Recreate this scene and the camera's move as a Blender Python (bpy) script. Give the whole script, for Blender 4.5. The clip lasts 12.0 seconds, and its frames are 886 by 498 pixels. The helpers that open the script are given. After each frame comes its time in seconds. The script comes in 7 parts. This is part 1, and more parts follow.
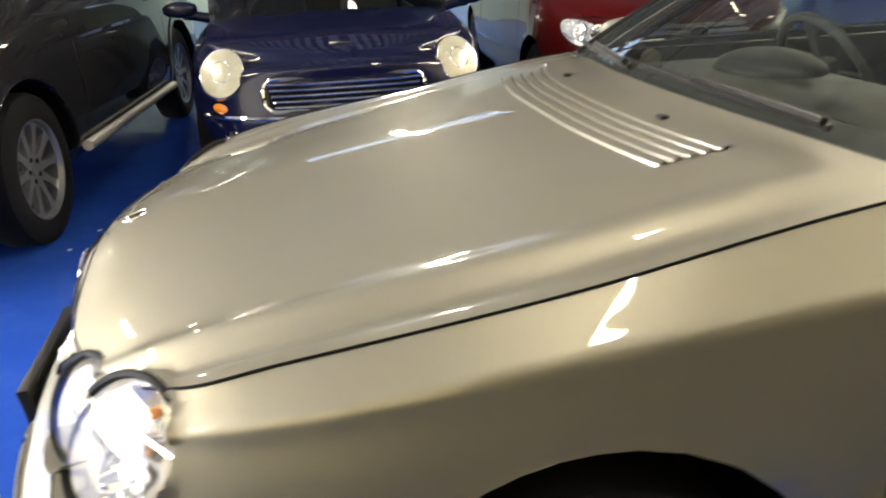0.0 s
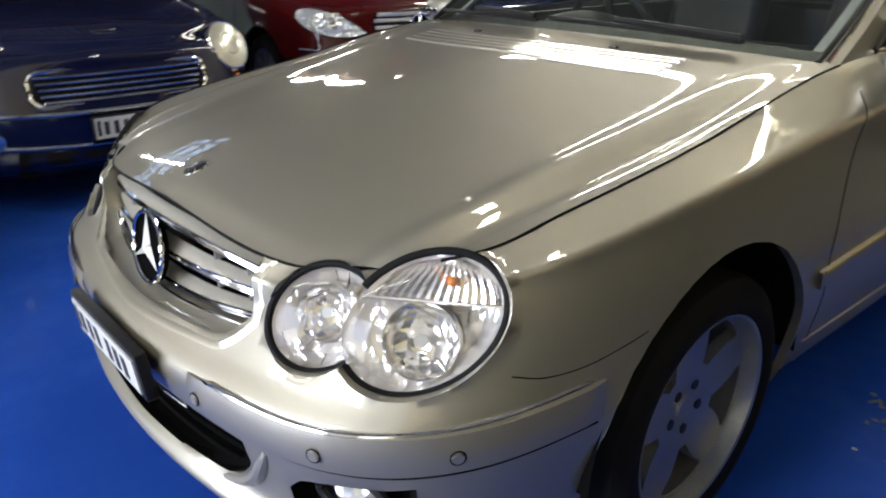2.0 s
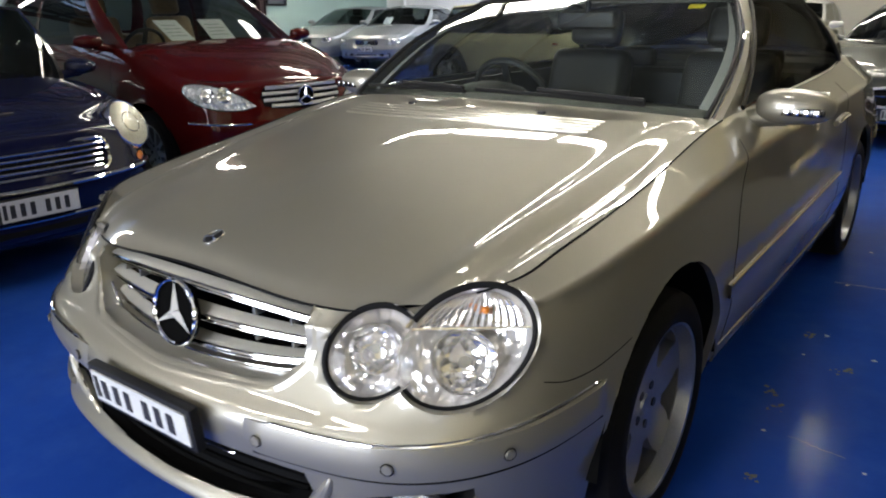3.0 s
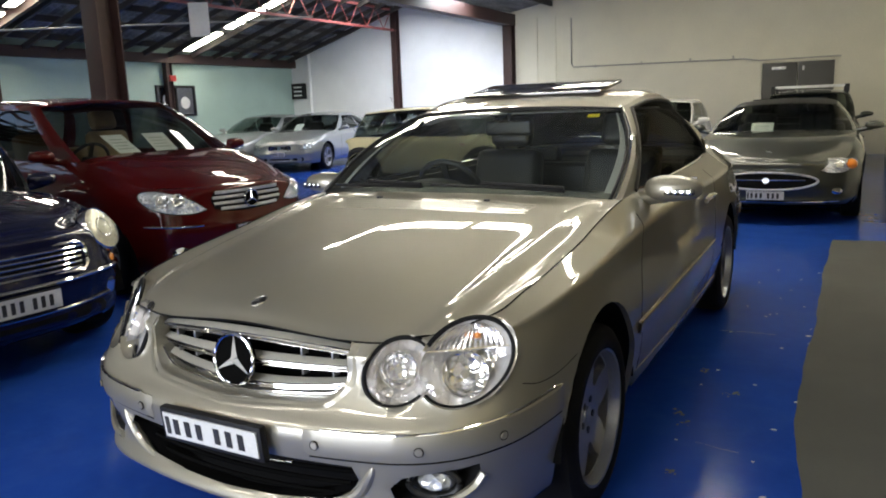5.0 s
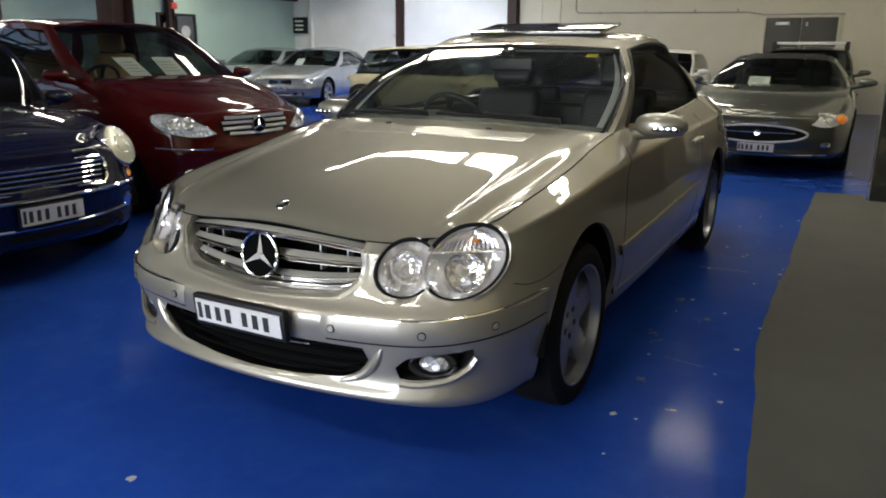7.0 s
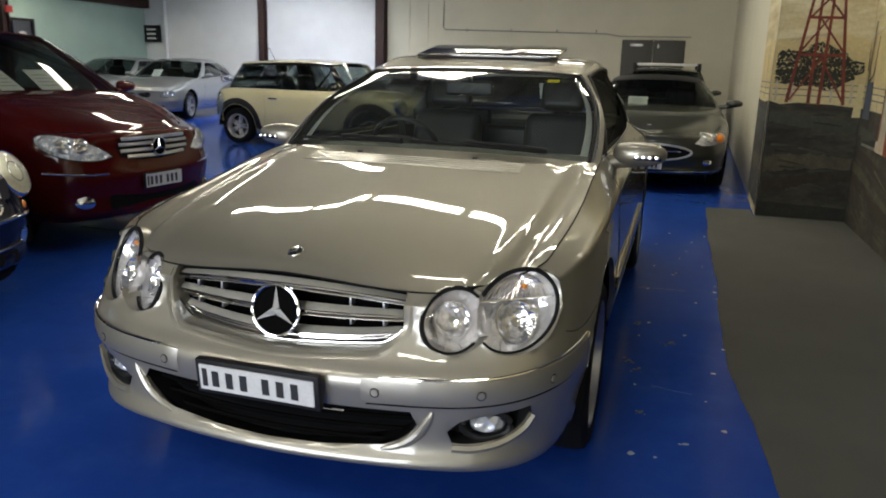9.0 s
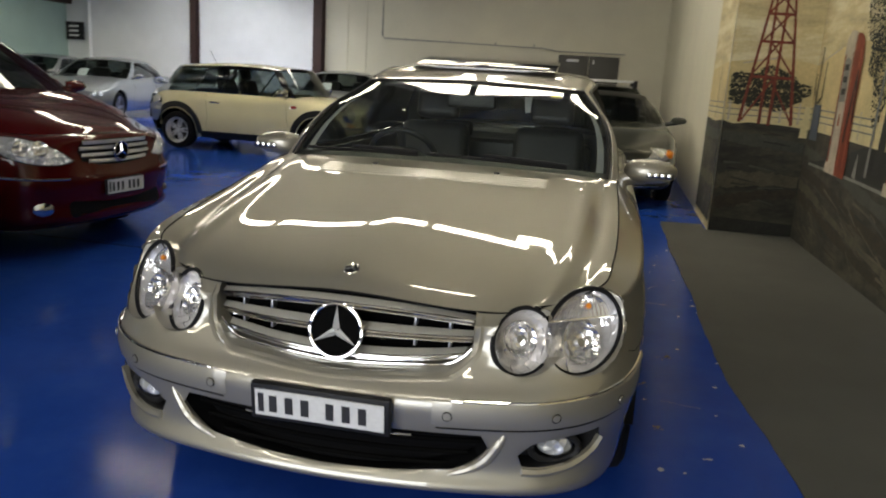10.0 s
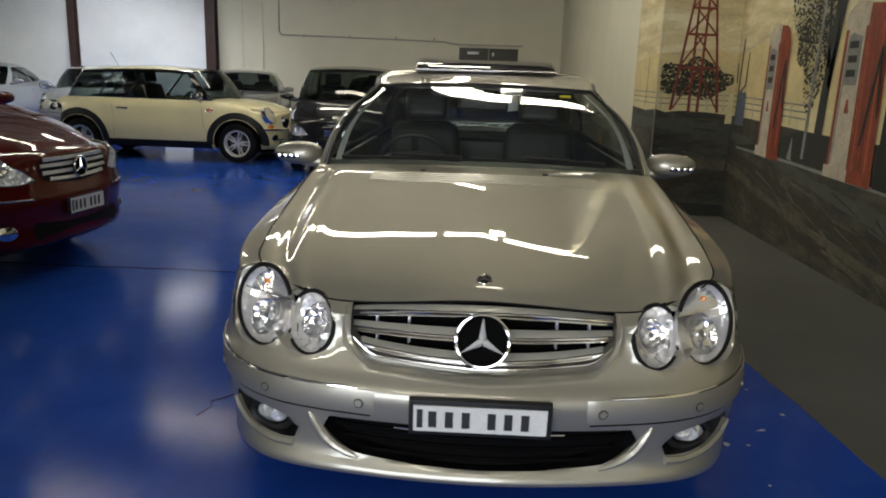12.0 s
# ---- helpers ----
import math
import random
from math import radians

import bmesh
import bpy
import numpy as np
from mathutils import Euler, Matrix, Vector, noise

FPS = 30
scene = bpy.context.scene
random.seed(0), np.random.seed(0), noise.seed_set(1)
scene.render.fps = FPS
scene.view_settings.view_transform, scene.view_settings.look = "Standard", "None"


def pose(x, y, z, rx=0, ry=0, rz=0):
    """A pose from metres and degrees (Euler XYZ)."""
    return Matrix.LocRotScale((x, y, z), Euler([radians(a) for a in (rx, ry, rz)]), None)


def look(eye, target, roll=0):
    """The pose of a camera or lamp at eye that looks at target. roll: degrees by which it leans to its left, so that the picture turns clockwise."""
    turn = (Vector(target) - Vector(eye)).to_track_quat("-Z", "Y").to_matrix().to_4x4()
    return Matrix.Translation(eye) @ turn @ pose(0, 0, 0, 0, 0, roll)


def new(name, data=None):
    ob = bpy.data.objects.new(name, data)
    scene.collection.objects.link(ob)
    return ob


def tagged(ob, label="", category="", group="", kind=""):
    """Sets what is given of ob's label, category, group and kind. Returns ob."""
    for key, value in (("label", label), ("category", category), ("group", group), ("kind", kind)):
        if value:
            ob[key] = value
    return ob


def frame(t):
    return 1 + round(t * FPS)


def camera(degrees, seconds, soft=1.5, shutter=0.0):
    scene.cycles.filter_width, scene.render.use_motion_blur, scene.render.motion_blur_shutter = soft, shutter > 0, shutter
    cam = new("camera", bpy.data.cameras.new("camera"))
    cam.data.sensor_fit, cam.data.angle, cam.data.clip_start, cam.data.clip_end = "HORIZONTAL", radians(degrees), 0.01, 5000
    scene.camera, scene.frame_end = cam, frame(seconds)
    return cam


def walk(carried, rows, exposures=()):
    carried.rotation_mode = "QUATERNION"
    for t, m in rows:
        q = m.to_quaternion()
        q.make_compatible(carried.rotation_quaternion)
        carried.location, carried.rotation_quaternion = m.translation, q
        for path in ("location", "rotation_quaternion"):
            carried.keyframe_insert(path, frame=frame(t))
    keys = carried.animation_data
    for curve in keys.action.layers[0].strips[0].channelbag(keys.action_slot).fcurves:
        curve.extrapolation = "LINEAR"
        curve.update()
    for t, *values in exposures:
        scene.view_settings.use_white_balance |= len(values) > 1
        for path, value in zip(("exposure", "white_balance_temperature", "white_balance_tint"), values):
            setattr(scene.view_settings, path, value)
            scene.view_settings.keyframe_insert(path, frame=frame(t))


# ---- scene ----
cam = camera(61.6, 12.0, 1.9, 0.5)
PATH = [
    (0, (1.595, 0.462, 1.335), (-0.225, 0.82, 0.563), -2.2),
    (0.5, (1.556, 0.206, 1.268), (-0.203, 0.687, 0.447), -2.0),
    (1, (1.58, -0.082, 1.244), (0.049, 0.882, 0.39), 1.5),
    (1.5, (1.558, -0.306, 1.254), (0.064, 0.761, 0.459), 2.0),
    (2, (1.483, -0.492, 1.257), (0.091, 0.723, 0.491), -0.1),
    (2.5, (1.437, -0.656, 1.281), (0.207, 0.771, 0.61), -1.2),
    (3, (1.416, -0.892, 1.311), (0.274, 0.631, 0.696), -0.8),
    (5, (1.564, -1.522, 1.365), (0.601, 0.191, 0.996), -2.2),
    (5.5, (1.66, -1.594, 1.364), (0.645, 0.09, 1.002), -1.4),
    (6, (1.754, -1.674, 1.331), (0.721, -0.027, 0.862), 0.4),
    (6.5, (1.779, -1.735, 1.336), (0.779, -0.069, 0.859), 0.9),
    (7, (1.674, -1.794, 1.321), (0.74, -0.101, 0.808), 0.4),
    (7.5, (1.561, -1.806, 1.356), (0.708, -0.062, 0.878), 1.0),
    (9.5, (0.859, -1.836, 1.364), (0.376, 0.046, 0.889), 2.6),
    (10, (0.654, -1.867, 1.362), (0.276, 0.046, 0.917), 3.4),
    (10.5, (0.464, -1.857, 1.377), (0.227, 0.092, 0.998), 1.0),
    (11, (0.278, -1.883, 1.396), (0.139, 0.083, 1.055), 2.5),
    (11.5, (0.086, -1.941, 1.399), (0.005, 0.01, 0.967), 1.5),
    (12, (-0.044, -1.993, 1.39), (-0.118, -0.046, 0.939), 1.8),
]
walk(cam, [(t, look(eye, target, roll)) for t, eye, target, roll in PATH],
     exposures=[(0, 2.45, 7000, 10), (1.0, 1.9, 6500, 10), (1.5, 1.75, 6150, 10), (2.0, 1.52, 6150, 12), (3.0, 1.25, 6150, 12), (5.0, 1.1, 6350, 10), (5.5, 1.1, 6350, 10), (6.0, 0.97, 6350, 10), (7.5, 0.85, 6350, 10), (9.5, 0.5, 6550, 9), (10.5, 0.42, 6800, 9), (12, 0.34, 6500, 8)])

# ---------------------------------------------------------------- light
world = bpy.data.worlds.new("sky_world")
scene.world = world
world.use_nodes = True
_n = world.node_tree.nodes
_sky = _n.new("ShaderNodeTexSky")
_sky.sky_type = "NISHITA"
_sky.sun_disc = False
_sky.sun_elevation = radians(50)
_sky.sun_rotation = radians(200)
world.node_tree.links.new(_sky.outputs[0], _n["Background"].inputs[0])
_n["Background"].inputs[1].default_value = 0.12


def area_lamp(name, size, energy, colour, m):
    data = bpy.data.lights.new(name, "AREA")
    data.shape, data.size, data.size_y, data.energy, data.color = "RECTANGLE", size[0], size[1], energy, colour
    ob = new(name, data)
    ob.matrix_world = m
    return ob


# daylight lamp in an assumed, unseen wide roller door behind the walk
area_lamp("door_daylight", (5.0, 3.2), 245, (0.93, 0.96, 1.0), look((-1.65, -6.4, 1.68), (-1.65, 4, 1.3)))
# daylight of the skylight sheets in the far roof bay
area_lamp("skylight_daylight", (1.7, 4.6), 375, (0.92, 0.96, 1.0), look((-8.35, 14.9, 4.26), (-8.6, 15.0, 3.0)))


# ---------------------------------------------------------------- materials
def mat(name, colour, rough=0.5, metal=0.0, coat=0.0, spec=0.5, coat_rough=0.03):
    m = bpy.data.materials.new(name)
    m.use_nodes = True
    b = m.node_tree.nodes["Principled BSDF"]
    b.inputs["Base Color"].default_value = (*colour, 1)
    b.inputs["Roughness"].default_value = rough
    b.inputs["Metallic"].default_value = metal
    b.inputs["Coat Weight"].default_value = coat
    b.inputs["Coat Roughness"].default_value = coat_rough
    b.inputs["Specular IOR Level"].default_value = spec
    return m


def nodes_of(m):
    t = m.node_tree
    return t, t.nodes, t.links, t.nodes["Principled BSDF"]


def noise_node(m, scale, detail=4.0, rough=0.55, stretch=None):
    t, n, l, b = nodes_of(m)
    tc = n.new("ShaderNodeTexCoord")
    x = n.new("ShaderNodeTexNoise")
    x.inputs["Scale"].default_value, x.inputs["Detail"].default_value, x.inputs["Roughness"].default_value = scale, detail, rough
    src = tc.outputs["Object"]
    if stretch:
        mp = n.new("ShaderNodeMapping")
        mp.inputs["Scale"].default_value = stretch
        l.new(src, mp.inputs[0])
        src = mp.outputs[0]
    l.new(src, x.inputs["Vector"])
    return x.outputs["Fac"]


def ramp(m, fac, stops):
    t, n, l, b = nodes_of(m)
    r = n.new("ShaderNodeValToRGB")
    e = r.color_ramp.elements
    while len(e) < len(stops):
        e.new(0.5)
    for el, (p, c) in zip(e, stops):
        el.position, el.color = p, (*c, 1) if len(c) == 3 else c
    l.new(fac, r.inputs[0])
    return r.outputs[0]


def mixed(m, a, b_, fac, mode="MIX"):
    t, n, l, b = nodes_of(m)
    x = n.new("ShaderNodeMix")
    x.data_type, x.blend_type = "RGBA", mode
    for s, v in ((x.inputs[6], a), (x.inputs[7], b_)):
        if isinstance(v, tuple):
            s.default_value = (*v, 1)
        else:
            l.new(v, s)
    if isinstance(fac, float):
        x.inputs[0].default_value = fac
    else:
        l.new(fac, x.inputs[0])
    return x.outputs[2]


def bump(m, fac, strength, dist=0.002):
    t, n, l, b = nodes_of(m)
    x = n.new("ShaderNodeBump")
    x.inputs["Strength"].default_value, x.inputs["Distance"].default_value = strength, dist
    l.new(fac, x.inputs["Height"])
    l.new(x.outputs[0], b.inputs["Normal"])


def grained(name, colour, rough, var=0.12, scale=6.0, fine=60.0, bumps=0.15, dist=0.001, metal=0.0, coat=0.0, spec=0.5, stretch=None):
    """A surface with broad blotches, fine grain and a little relief."""
    m = mat(name, colour, rough, metal, coat, spec)
    t, n, l, b = nodes_of(m)
    big, small = noise_node(m, scale, 5, 0.6, stretch), noise_node(m, fine, 3, 0.6, stretch)
    lo, hi = tuple(c * (1 - var) for c in colour), tuple(min(1, c * (1 + var)) for c in colour)
    c = ramp(m, big, [(0.3, lo), (0.7, hi)])
    c = mixed(m, c, ramp(m, small, [(0.35, tuple(v * (1 - var) for v in (0.9, 0.9, 0.9))), (0.65, (1, 1, 1))]), 0.6, "MULTIPLY")
    l.new(c, b.inputs["Base Color"])
    r = n.new("ShaderNodeMapRange")
    r.inputs[3].default_value, r.inputs[4].default_value = max(0.02, rough * 0.8), min(1, rough * 1.2)
    l.new(big, r.inputs[0])
    l.new(r.outputs[0], b.inputs["Roughness"])
    if bumps:
        bump(m, small, bumps, dist)
    return m


def paint(name, colour, metal=0.0, rough=0.35, flake=0.06, ior=1.5):
    """Car paint: a flake coat under clear lacquer."""
    m = mat(name, colour, rough, metal, 1.0, 0.5 if metal else 0.03, 0.012)
    t, n, l, b = nodes_of(m)
    b.inputs["Coat IOR"].default_value = ior
    f = noise_node(m, 900, 1, 0.5)
    d = noise_node(m, 1.6, 4, 0.6)
    c = ramp(m, f, [(0.3, tuple(v * (1 - flake) for v in colour)), (0.7, tuple(v * (1 + flake) for v in colour))])
    c = mixed(m, c, ramp(m, d, [(0.35, (0.94, 0.94, 0.93)), (0.65, (1, 1, 1))]), 1.0, "MULTIPLY")
    l.new(c, b.inputs["Base Color"])
    return m


def glow(name, colour, strength):
    m = bpy.data.materials.new(name)
    m.use_nodes = True
    n, l = m.node_tree.nodes, m.node_tree.links
    n.remove(n["Principled BSDF"])
    e = n.new("ShaderNodeEmission")
    e.inputs[0].default_value, e.inputs[1].default_value = (*colour, 1), strength
    l.new(e.outputs[0], n["Material Output"].inputs[0])
    return m


def pane(name, tint, ior=1.5, rough=0.0, veil=0.0, edge=0.9):
    """Thin glass: clear with a tint, mirror-like at its skin."""
    m = bpy.data.materials.new(name)
    m.use_nodes = True
    n, l = m.node_tree.nodes, m.node_tree.links
    n.remove(n["Principled BSDF"])
    tr, gl, fr, mx, pw, ma = (n.new("ShaderNode" + k) for k in ("BsdfTransparent", "BsdfGlossy", "LayerWeight", "MixShader", "Math", "Math"))
    tr.inputs[0].default_value = (*tint, 1)
    gl.inputs["Roughness"].default_value = rough
    f0 = ((ior - 1) / (ior + 1)) ** 2
    fr.inputs[0].default_value = 0.5
    pw.operation, ma.operation = "POWER", "MULTIPLY_ADD"
    pw.inputs[1].default_value, ma.inputs[1].default_value, ma.inputs[2].default_value = 4.5, edge - f0, f0
    l.new(fr.outputs["Facing"], pw.inputs[0]), l.new(pw.outputs[0], ma.inputs[0])
    l.new(ma.outputs[0], mx.inputs[0]), l.new(tr.outputs[0], mx.inputs[1]), l.new(gl.outputs[0], mx.inputs[2])
    # pale diffuse mixed in: thin dust plus the haze of ceiling reflections
    if veil:
        df, m2 = n.new("ShaderNodeBsdfDiffuse"), n.new("ShaderNodeMixShader")
        df.inputs[0].default_value = (0.55, 0.60, 0.56, 1)
        m2.inputs[0].default_value = veil
        l.new(mx.outputs[0], m2.inputs[1]), l.new(df.outputs[0], m2.inputs[2])
        l.new(m2.outputs[0], n["Material Output"].inputs[0])
    else:
        l.new(mx.outputs[0], n["Material Output"].inputs[0])
    return m


CHAMPAGNE = paint("champagne_paint", (0.335, 0.313, 0.256), 0.70, 0.48, ior=1.75)
NAVY = paint("navy_paint", (0.005, 0.007, 0.034), 0.0, 0.4)
MAROON = paint("maroon_paint", (0.058, 0.003, 0.003), 0.0, 0.4, ior=1.4)
CREAM = paint("cream_paint", (0.71, 0.65, 0.41), 0.0, 0.4)
SILVER = paint("silver_paint", (0.29, 0.30, 0.305), 0.7, 0.4)
GREY = paint("grey_paint", (0.042, 0.046, 0.038), 0.5, 0.4)
PALEGREY = paint("pale_grey_paint", (0.24, 0.24, 0.225), 0.5, 0.4)
BLACK = paint("black_paint", (0.012, 0.012, 0.014), 0.0, 0.3)
CHARCOAL = paint("charcoal_paint", (0.014, 0.014, 0.016), 0.0, 0.3)
WHITE = paint("white_paint", (0.75, 0.75, 0.74), 0.0, 0.4)
CHROME = mat("chrome", (0.86, 0.86, 0.87), 0.06, 1.0)
SATIN = grained("satin_alloy", (0.42, 0.42, 0.42), 0.32, 0.05, 8, 200, 0.03, metal=0.9)
ALLOY = grained("painted_alloy", (0.33, 0.335, 0.345), 0.3, 0.05, 8, 150, 0.03, metal=0.75, coat=0.5)
BRIGHTWHEEL = grained("bright_alloy", (0.62, 0.62, 0.63), 0.3, 0.05, 8, 150, 0.03, metal=0.4, coat=0.5)
REARTINT = pane("dark_rear_glass", (0.05, 0.055, 0.055))
DARK = mat("gap_black", (0.005, 0.005, 0.006), 0.7, 0, 0, 0.1)
TRIM = grained("black_plastic", (0.012, 0.012, 0.013), 0.45, 0.2, 20, 300, 0.2, 0.0004, spec=0.3)
GLOSSBLACK = mat("gloss_black", (0.006, 0.006, 0.007), 0.06, 0, 1.0)
RUBBER = grained("tyre_rubber", (0.007, 0.007, 0.008), 0.75, 0.3, 12, 180, 0.4, 0.001, spec=0.15)
LINER = grained("wheel_arch_liner", (0.004, 0.004, 0.004), 0.85, 0.3, 12, 100, 0.4, spec=0.1)
DISC = grained("brake_disc_steel", (0.10, 0.098, 0.095), 0.35, 0.1, 10, 120, 0.1, metal=1.0)
LEATHER = grained("charcoal_leather", (0.015, 0.016, 0.016), 0.5, 0.2, 8, 160, 0.35, 0.0008)
TAN = grained("tan_leather", (0.30, 0.20, 0.095), 0.5, 0.2, 8, 160, 0.35, 0.0008)
DARKSCREEN = pane("dim_windscreen_glass", (0.42, 0.47, 0.44))
# slight milky mix stands for dust and reflected ceiling haze
GLASS = pane("windscreen_glass", (0.80, 0.87, 0.82), veil=0.014)
SIDEGLASS = pane("side_glass", (0.27, 0.30, 0.29))
# for open side windows: a dim sheet that stands in for cabin shade
OPENSHADE = pane("open_window_shade", (0.20, 0.21, 0.21), 1.08, edge=0.10)
CLEARSIDE = pane("clear_side_glass", (0.38, 0.42, 0.40))
PRIVACY = pane("dark_side_glass", (0.13, 0.14, 0.14))
LENS = pane("lamp_lens_glass", (0.96, 0.97, 0.98), 1.45)
AMBER = mat("amber_lens", (0.75, 0.22, 0.02), 0.15, 0, 1.0)
REPEATER = mat("dark_orange_lens", (0.38, 0.05, 0.02), 0.2, 0, 1.0)
REDLENS = mat("red_lens", (0.45, 0.01, 0.01), 0.15, 0, 1.0)
PAPER = grained("white_paper", (0.86, 0.86, 0.84), 0.7, 0.04, 5, 60, 0.05)
INK = mat("black_ink", (0.02, 0.02, 0.022), 0.5)
PLATEWHITE = grained("plate_white", (0.62, 0.62, 0.61), 0.35, 0.04, 10, 80, 0.02)
YELLOW = mat("yellow_sticker", (0.85, 0.7, 0.03), 0.5)
TUBE = glow("fluorescent_tube", (1.0, 0.925, 0.735), 17.0)
WALLWHITE = grained("white_wall_paint", (0.86, 0.87, 0.87), 0.7, 0.05, 1.3, 40, 0.12, 0.002)
WALLCREAM = grained("cream_wall_paint", (0.74, 0.705, 0.575), 0.7, 0.05, 1.1, 40, 0.12, 0.002)
WALLGREEN = grained("pale_green_wall_paint", (0.38, 0.51, 0.455), 0.7, 0.06, 1.1, 40, 0.12, 0.002)
STEELRED = grained("red_oxide_steel", (0.040, 0.016, 0.013), 0.6, 0.25, 5, 60, 0.3)
TRUSSRED = grained("red_truss_paint", (0.33, 0.085, 0.075), 0.5, 0.2, 5, 60, 0.2)
CONDUIT = grained("grey_conduit", (0.40, 0.39, 0.35), 0.5, 0.1, 5, 60, 0.1)
SIGNRED = mat("red_sign_plastic", (0.45, 0.03, 0.02), 0.4)
ROOFSHEET = grained("dark_roof_sheet", (0.25, 0.25, 0.25), 0.6, 0.75, 1.3, 30, 0.3, stretch=(2.6, 0.4, 1))
PURLIN = grained("weathered_purlin_timber", (0.055, 0.048, 0.042), 0.7, 0.3, 2, 40, 0.3, stretch=(1, 0.15, 1))
DOORGREY = grained("grey_door_paint", (0.058, 0.056, 0.050), 0.5, 0.12, 3, 60, 0.1)

# blue epoxy floor: glossy, scuffed, with broad tone changes
EPOXY = mat("blue_epoxy", (0.010, 0.060, 0.42), 0.16, 0, 0.0, 0.058)
_t, _nn, _l, _b = nodes_of(EPOXY)
_big, _mid, _fine = noise_node(EPOXY, 0.35, 6, 0.65), noise_node(EPOXY, 3.0, 6, 0.7), noise_node(EPOXY, 45, 4, 0.7)
_c = ramp(EPOXY, _big, [(0.3, (0.012, 0.048, 0.285)), (0.7, (0.019, 0.074, 0.42))])
_c = mixed(EPOXY, _c, (0.05, 0.12, 0.42), ramp(EPOXY, _mid, [(0.48, (0, 0, 0)), (0.76, (0.30, 0.30, 0.30))]))
_c = mixed(EPOXY, _c, (0.006, 0.030, 0.20), ramp(EPOXY, noise_node(EPOXY, 1.3, 7, 0.72), [(0.50, (0, 0, 0)), (0.72, (0.40, 0.40, 0.40))]))
_c = mixed(EPOXY, _c, (0.16, 0.20, 0.30), ramp(EPOXY, _fine, [(0.68, (0, 0, 0)), (0.80, (0.16, 0.16, 0.16))]))
_l.new(_c, _b.inputs["Base Color"])
_r = _nn.new("ShaderNodeMapRange")
_r.inputs[3].default_value, _r.inputs[4].default_value = 0.11, 0.18
_l.new(_mid, _r.inputs[0])
_l.new(_r.outputs[0], _b.inputs["Roughness"])
bump(EPOXY, noise_node(EPOXY, 9, 4, 0.55), 0.10, 0.004)
CARPET = grained("grey_carpet", (0.095, 0.095, 0.085), 0.95, 0.2, 1.2, 500, 0.9, 0.003)
CHALK = grained("chipped_floor_patch", (0.45, 0.47, 0.5), 0.6, 0.2, 30, 200, 0.2)


# ---------------------------------------------------------------- mesh tools
def mesh_of(name, bm, material, smooth=True, angle=None):
    me = bpy.data.meshes.new(name)
    bm.normal_update()
    bm.to_mesh(me)
    bm.free()
    for mm in material if isinstance(material, (list, tuple)) else [material]:
        me.materials.append(mm)
    if smooth:
        me.shade_smooth()
        if angle:
            me.set_sharp_from_angle(angle=radians(angle))
    return me


def part(name, bm, material, parent=None, label="", smooth=True, angle=35):
    """Links a bmesh as one mesh object, under a thing or a part if one is given."""
    ob = new(name, mesh_of(name, bm, material, smooth, angle))
    ob.parent = parent
    if label:
        ob["label"] = label
    return ob


def empty(name, m=None):
    ob = new(name)
    ob.empty_display_size = 0.1
    if m is not None:
        ob.matrix_world = m
    return ob


def box_bm(x0, x1, y0, y1, z0, z1, bevel=0.0, seg=2, bm=None):
    own = bm is None
    bm = bm or bmesh.new()
    r = bmesh.ops.create_cube(bm, size=1, matrix=Matrix.LocRotScale(((x0 + x1) / 2, (y0 + y1) / 2, (z0 + z1) / 2), None, (x1 - x0, y1 - y0, z1 - z0)))
    if bevel:
        es = list({e for v in r["verts"] for e in v.link_edges})
        bmesh.ops.bevel(bm, geom=es, offset=bevel, segments=seg, affect="EDGES", profile=0.6)
    return bm


def cyl_bm(r1, r2, depth, m=Matrix(), seg=24, bm=None, bevel=0.0):
    bm = bm or bmesh.new()
    r = bmesh.ops.create_cone(bm, cap_ends=True, segments=seg, radius1=r1, radius2=r2, depth=depth, matrix=m)
    if bevel:
        es = [e for e in {e for v in r["verts"] for e in v.link_edges} if len(e.link_faces) == 2 and e.calc_face_angle(0) > 0.8]
        bmesh.ops.bevel(bm, geom=es, offset=bevel, segments=2, affect="EDGES")
    return bm


def beam_bm(a, b, w, h, bm=None):
    """A straight bar of w x h from a to b."""
    bm = bm or bmesh.new()
    a, b = Vector(a), Vector(b)
    d = b - a
    m = Matrix.Translation((a + b) / 2) @ d.to_track_quat("Y", "Z").to_matrix().to_4x4() @ Matrix.Diagonal((w, d.length, h, 1))
    bmesh.ops.create_cube(bm, size=1, matrix=m)
    return bm


def tube_bm(points, r, seg=8, closed=False, bm=None):
    """A round bar along points; r is one radius or one for each point."""
    bm = bm or bmesh.new()
    pts = [Vector(p) for p in points]
    k = len(pts)
    rings = []
    up = Vector((0, 0, 1))
    for i, p in enumerate(pts):
        a, c = pts[(i - 1) % k if closed else max(i - 1, 0)], pts[(i + 1) % k if closed else min(i + 1, k - 1)]
        d = (c - a).normalized()
        s = d.cross(up)
        s = s.normalized() if s.length > 1e-4 else Vector((1, 0, 0))
        u = s.cross(d)
        rr = r[i] if isinstance(r, (list, tuple)) else r
        rings.append([bm.verts.new(p + (s * math.cos(2 * math.pi * j / seg) + u * math.sin(2 * math.pi * j / seg)) * rr) for j in range(seg)])
    for i in range(k if closed else k - 1):
        q, w = rings[i], rings[(i + 1) % k]
        for j in range(seg):
            bm.faces.new((q[j], q[(j + 1) % seg], w[(j + 1) % seg], w[j]))
    if not closed:
        bm.faces.new(rings[0][::-1]), bm.faces.new(rings[-1])
    return bm


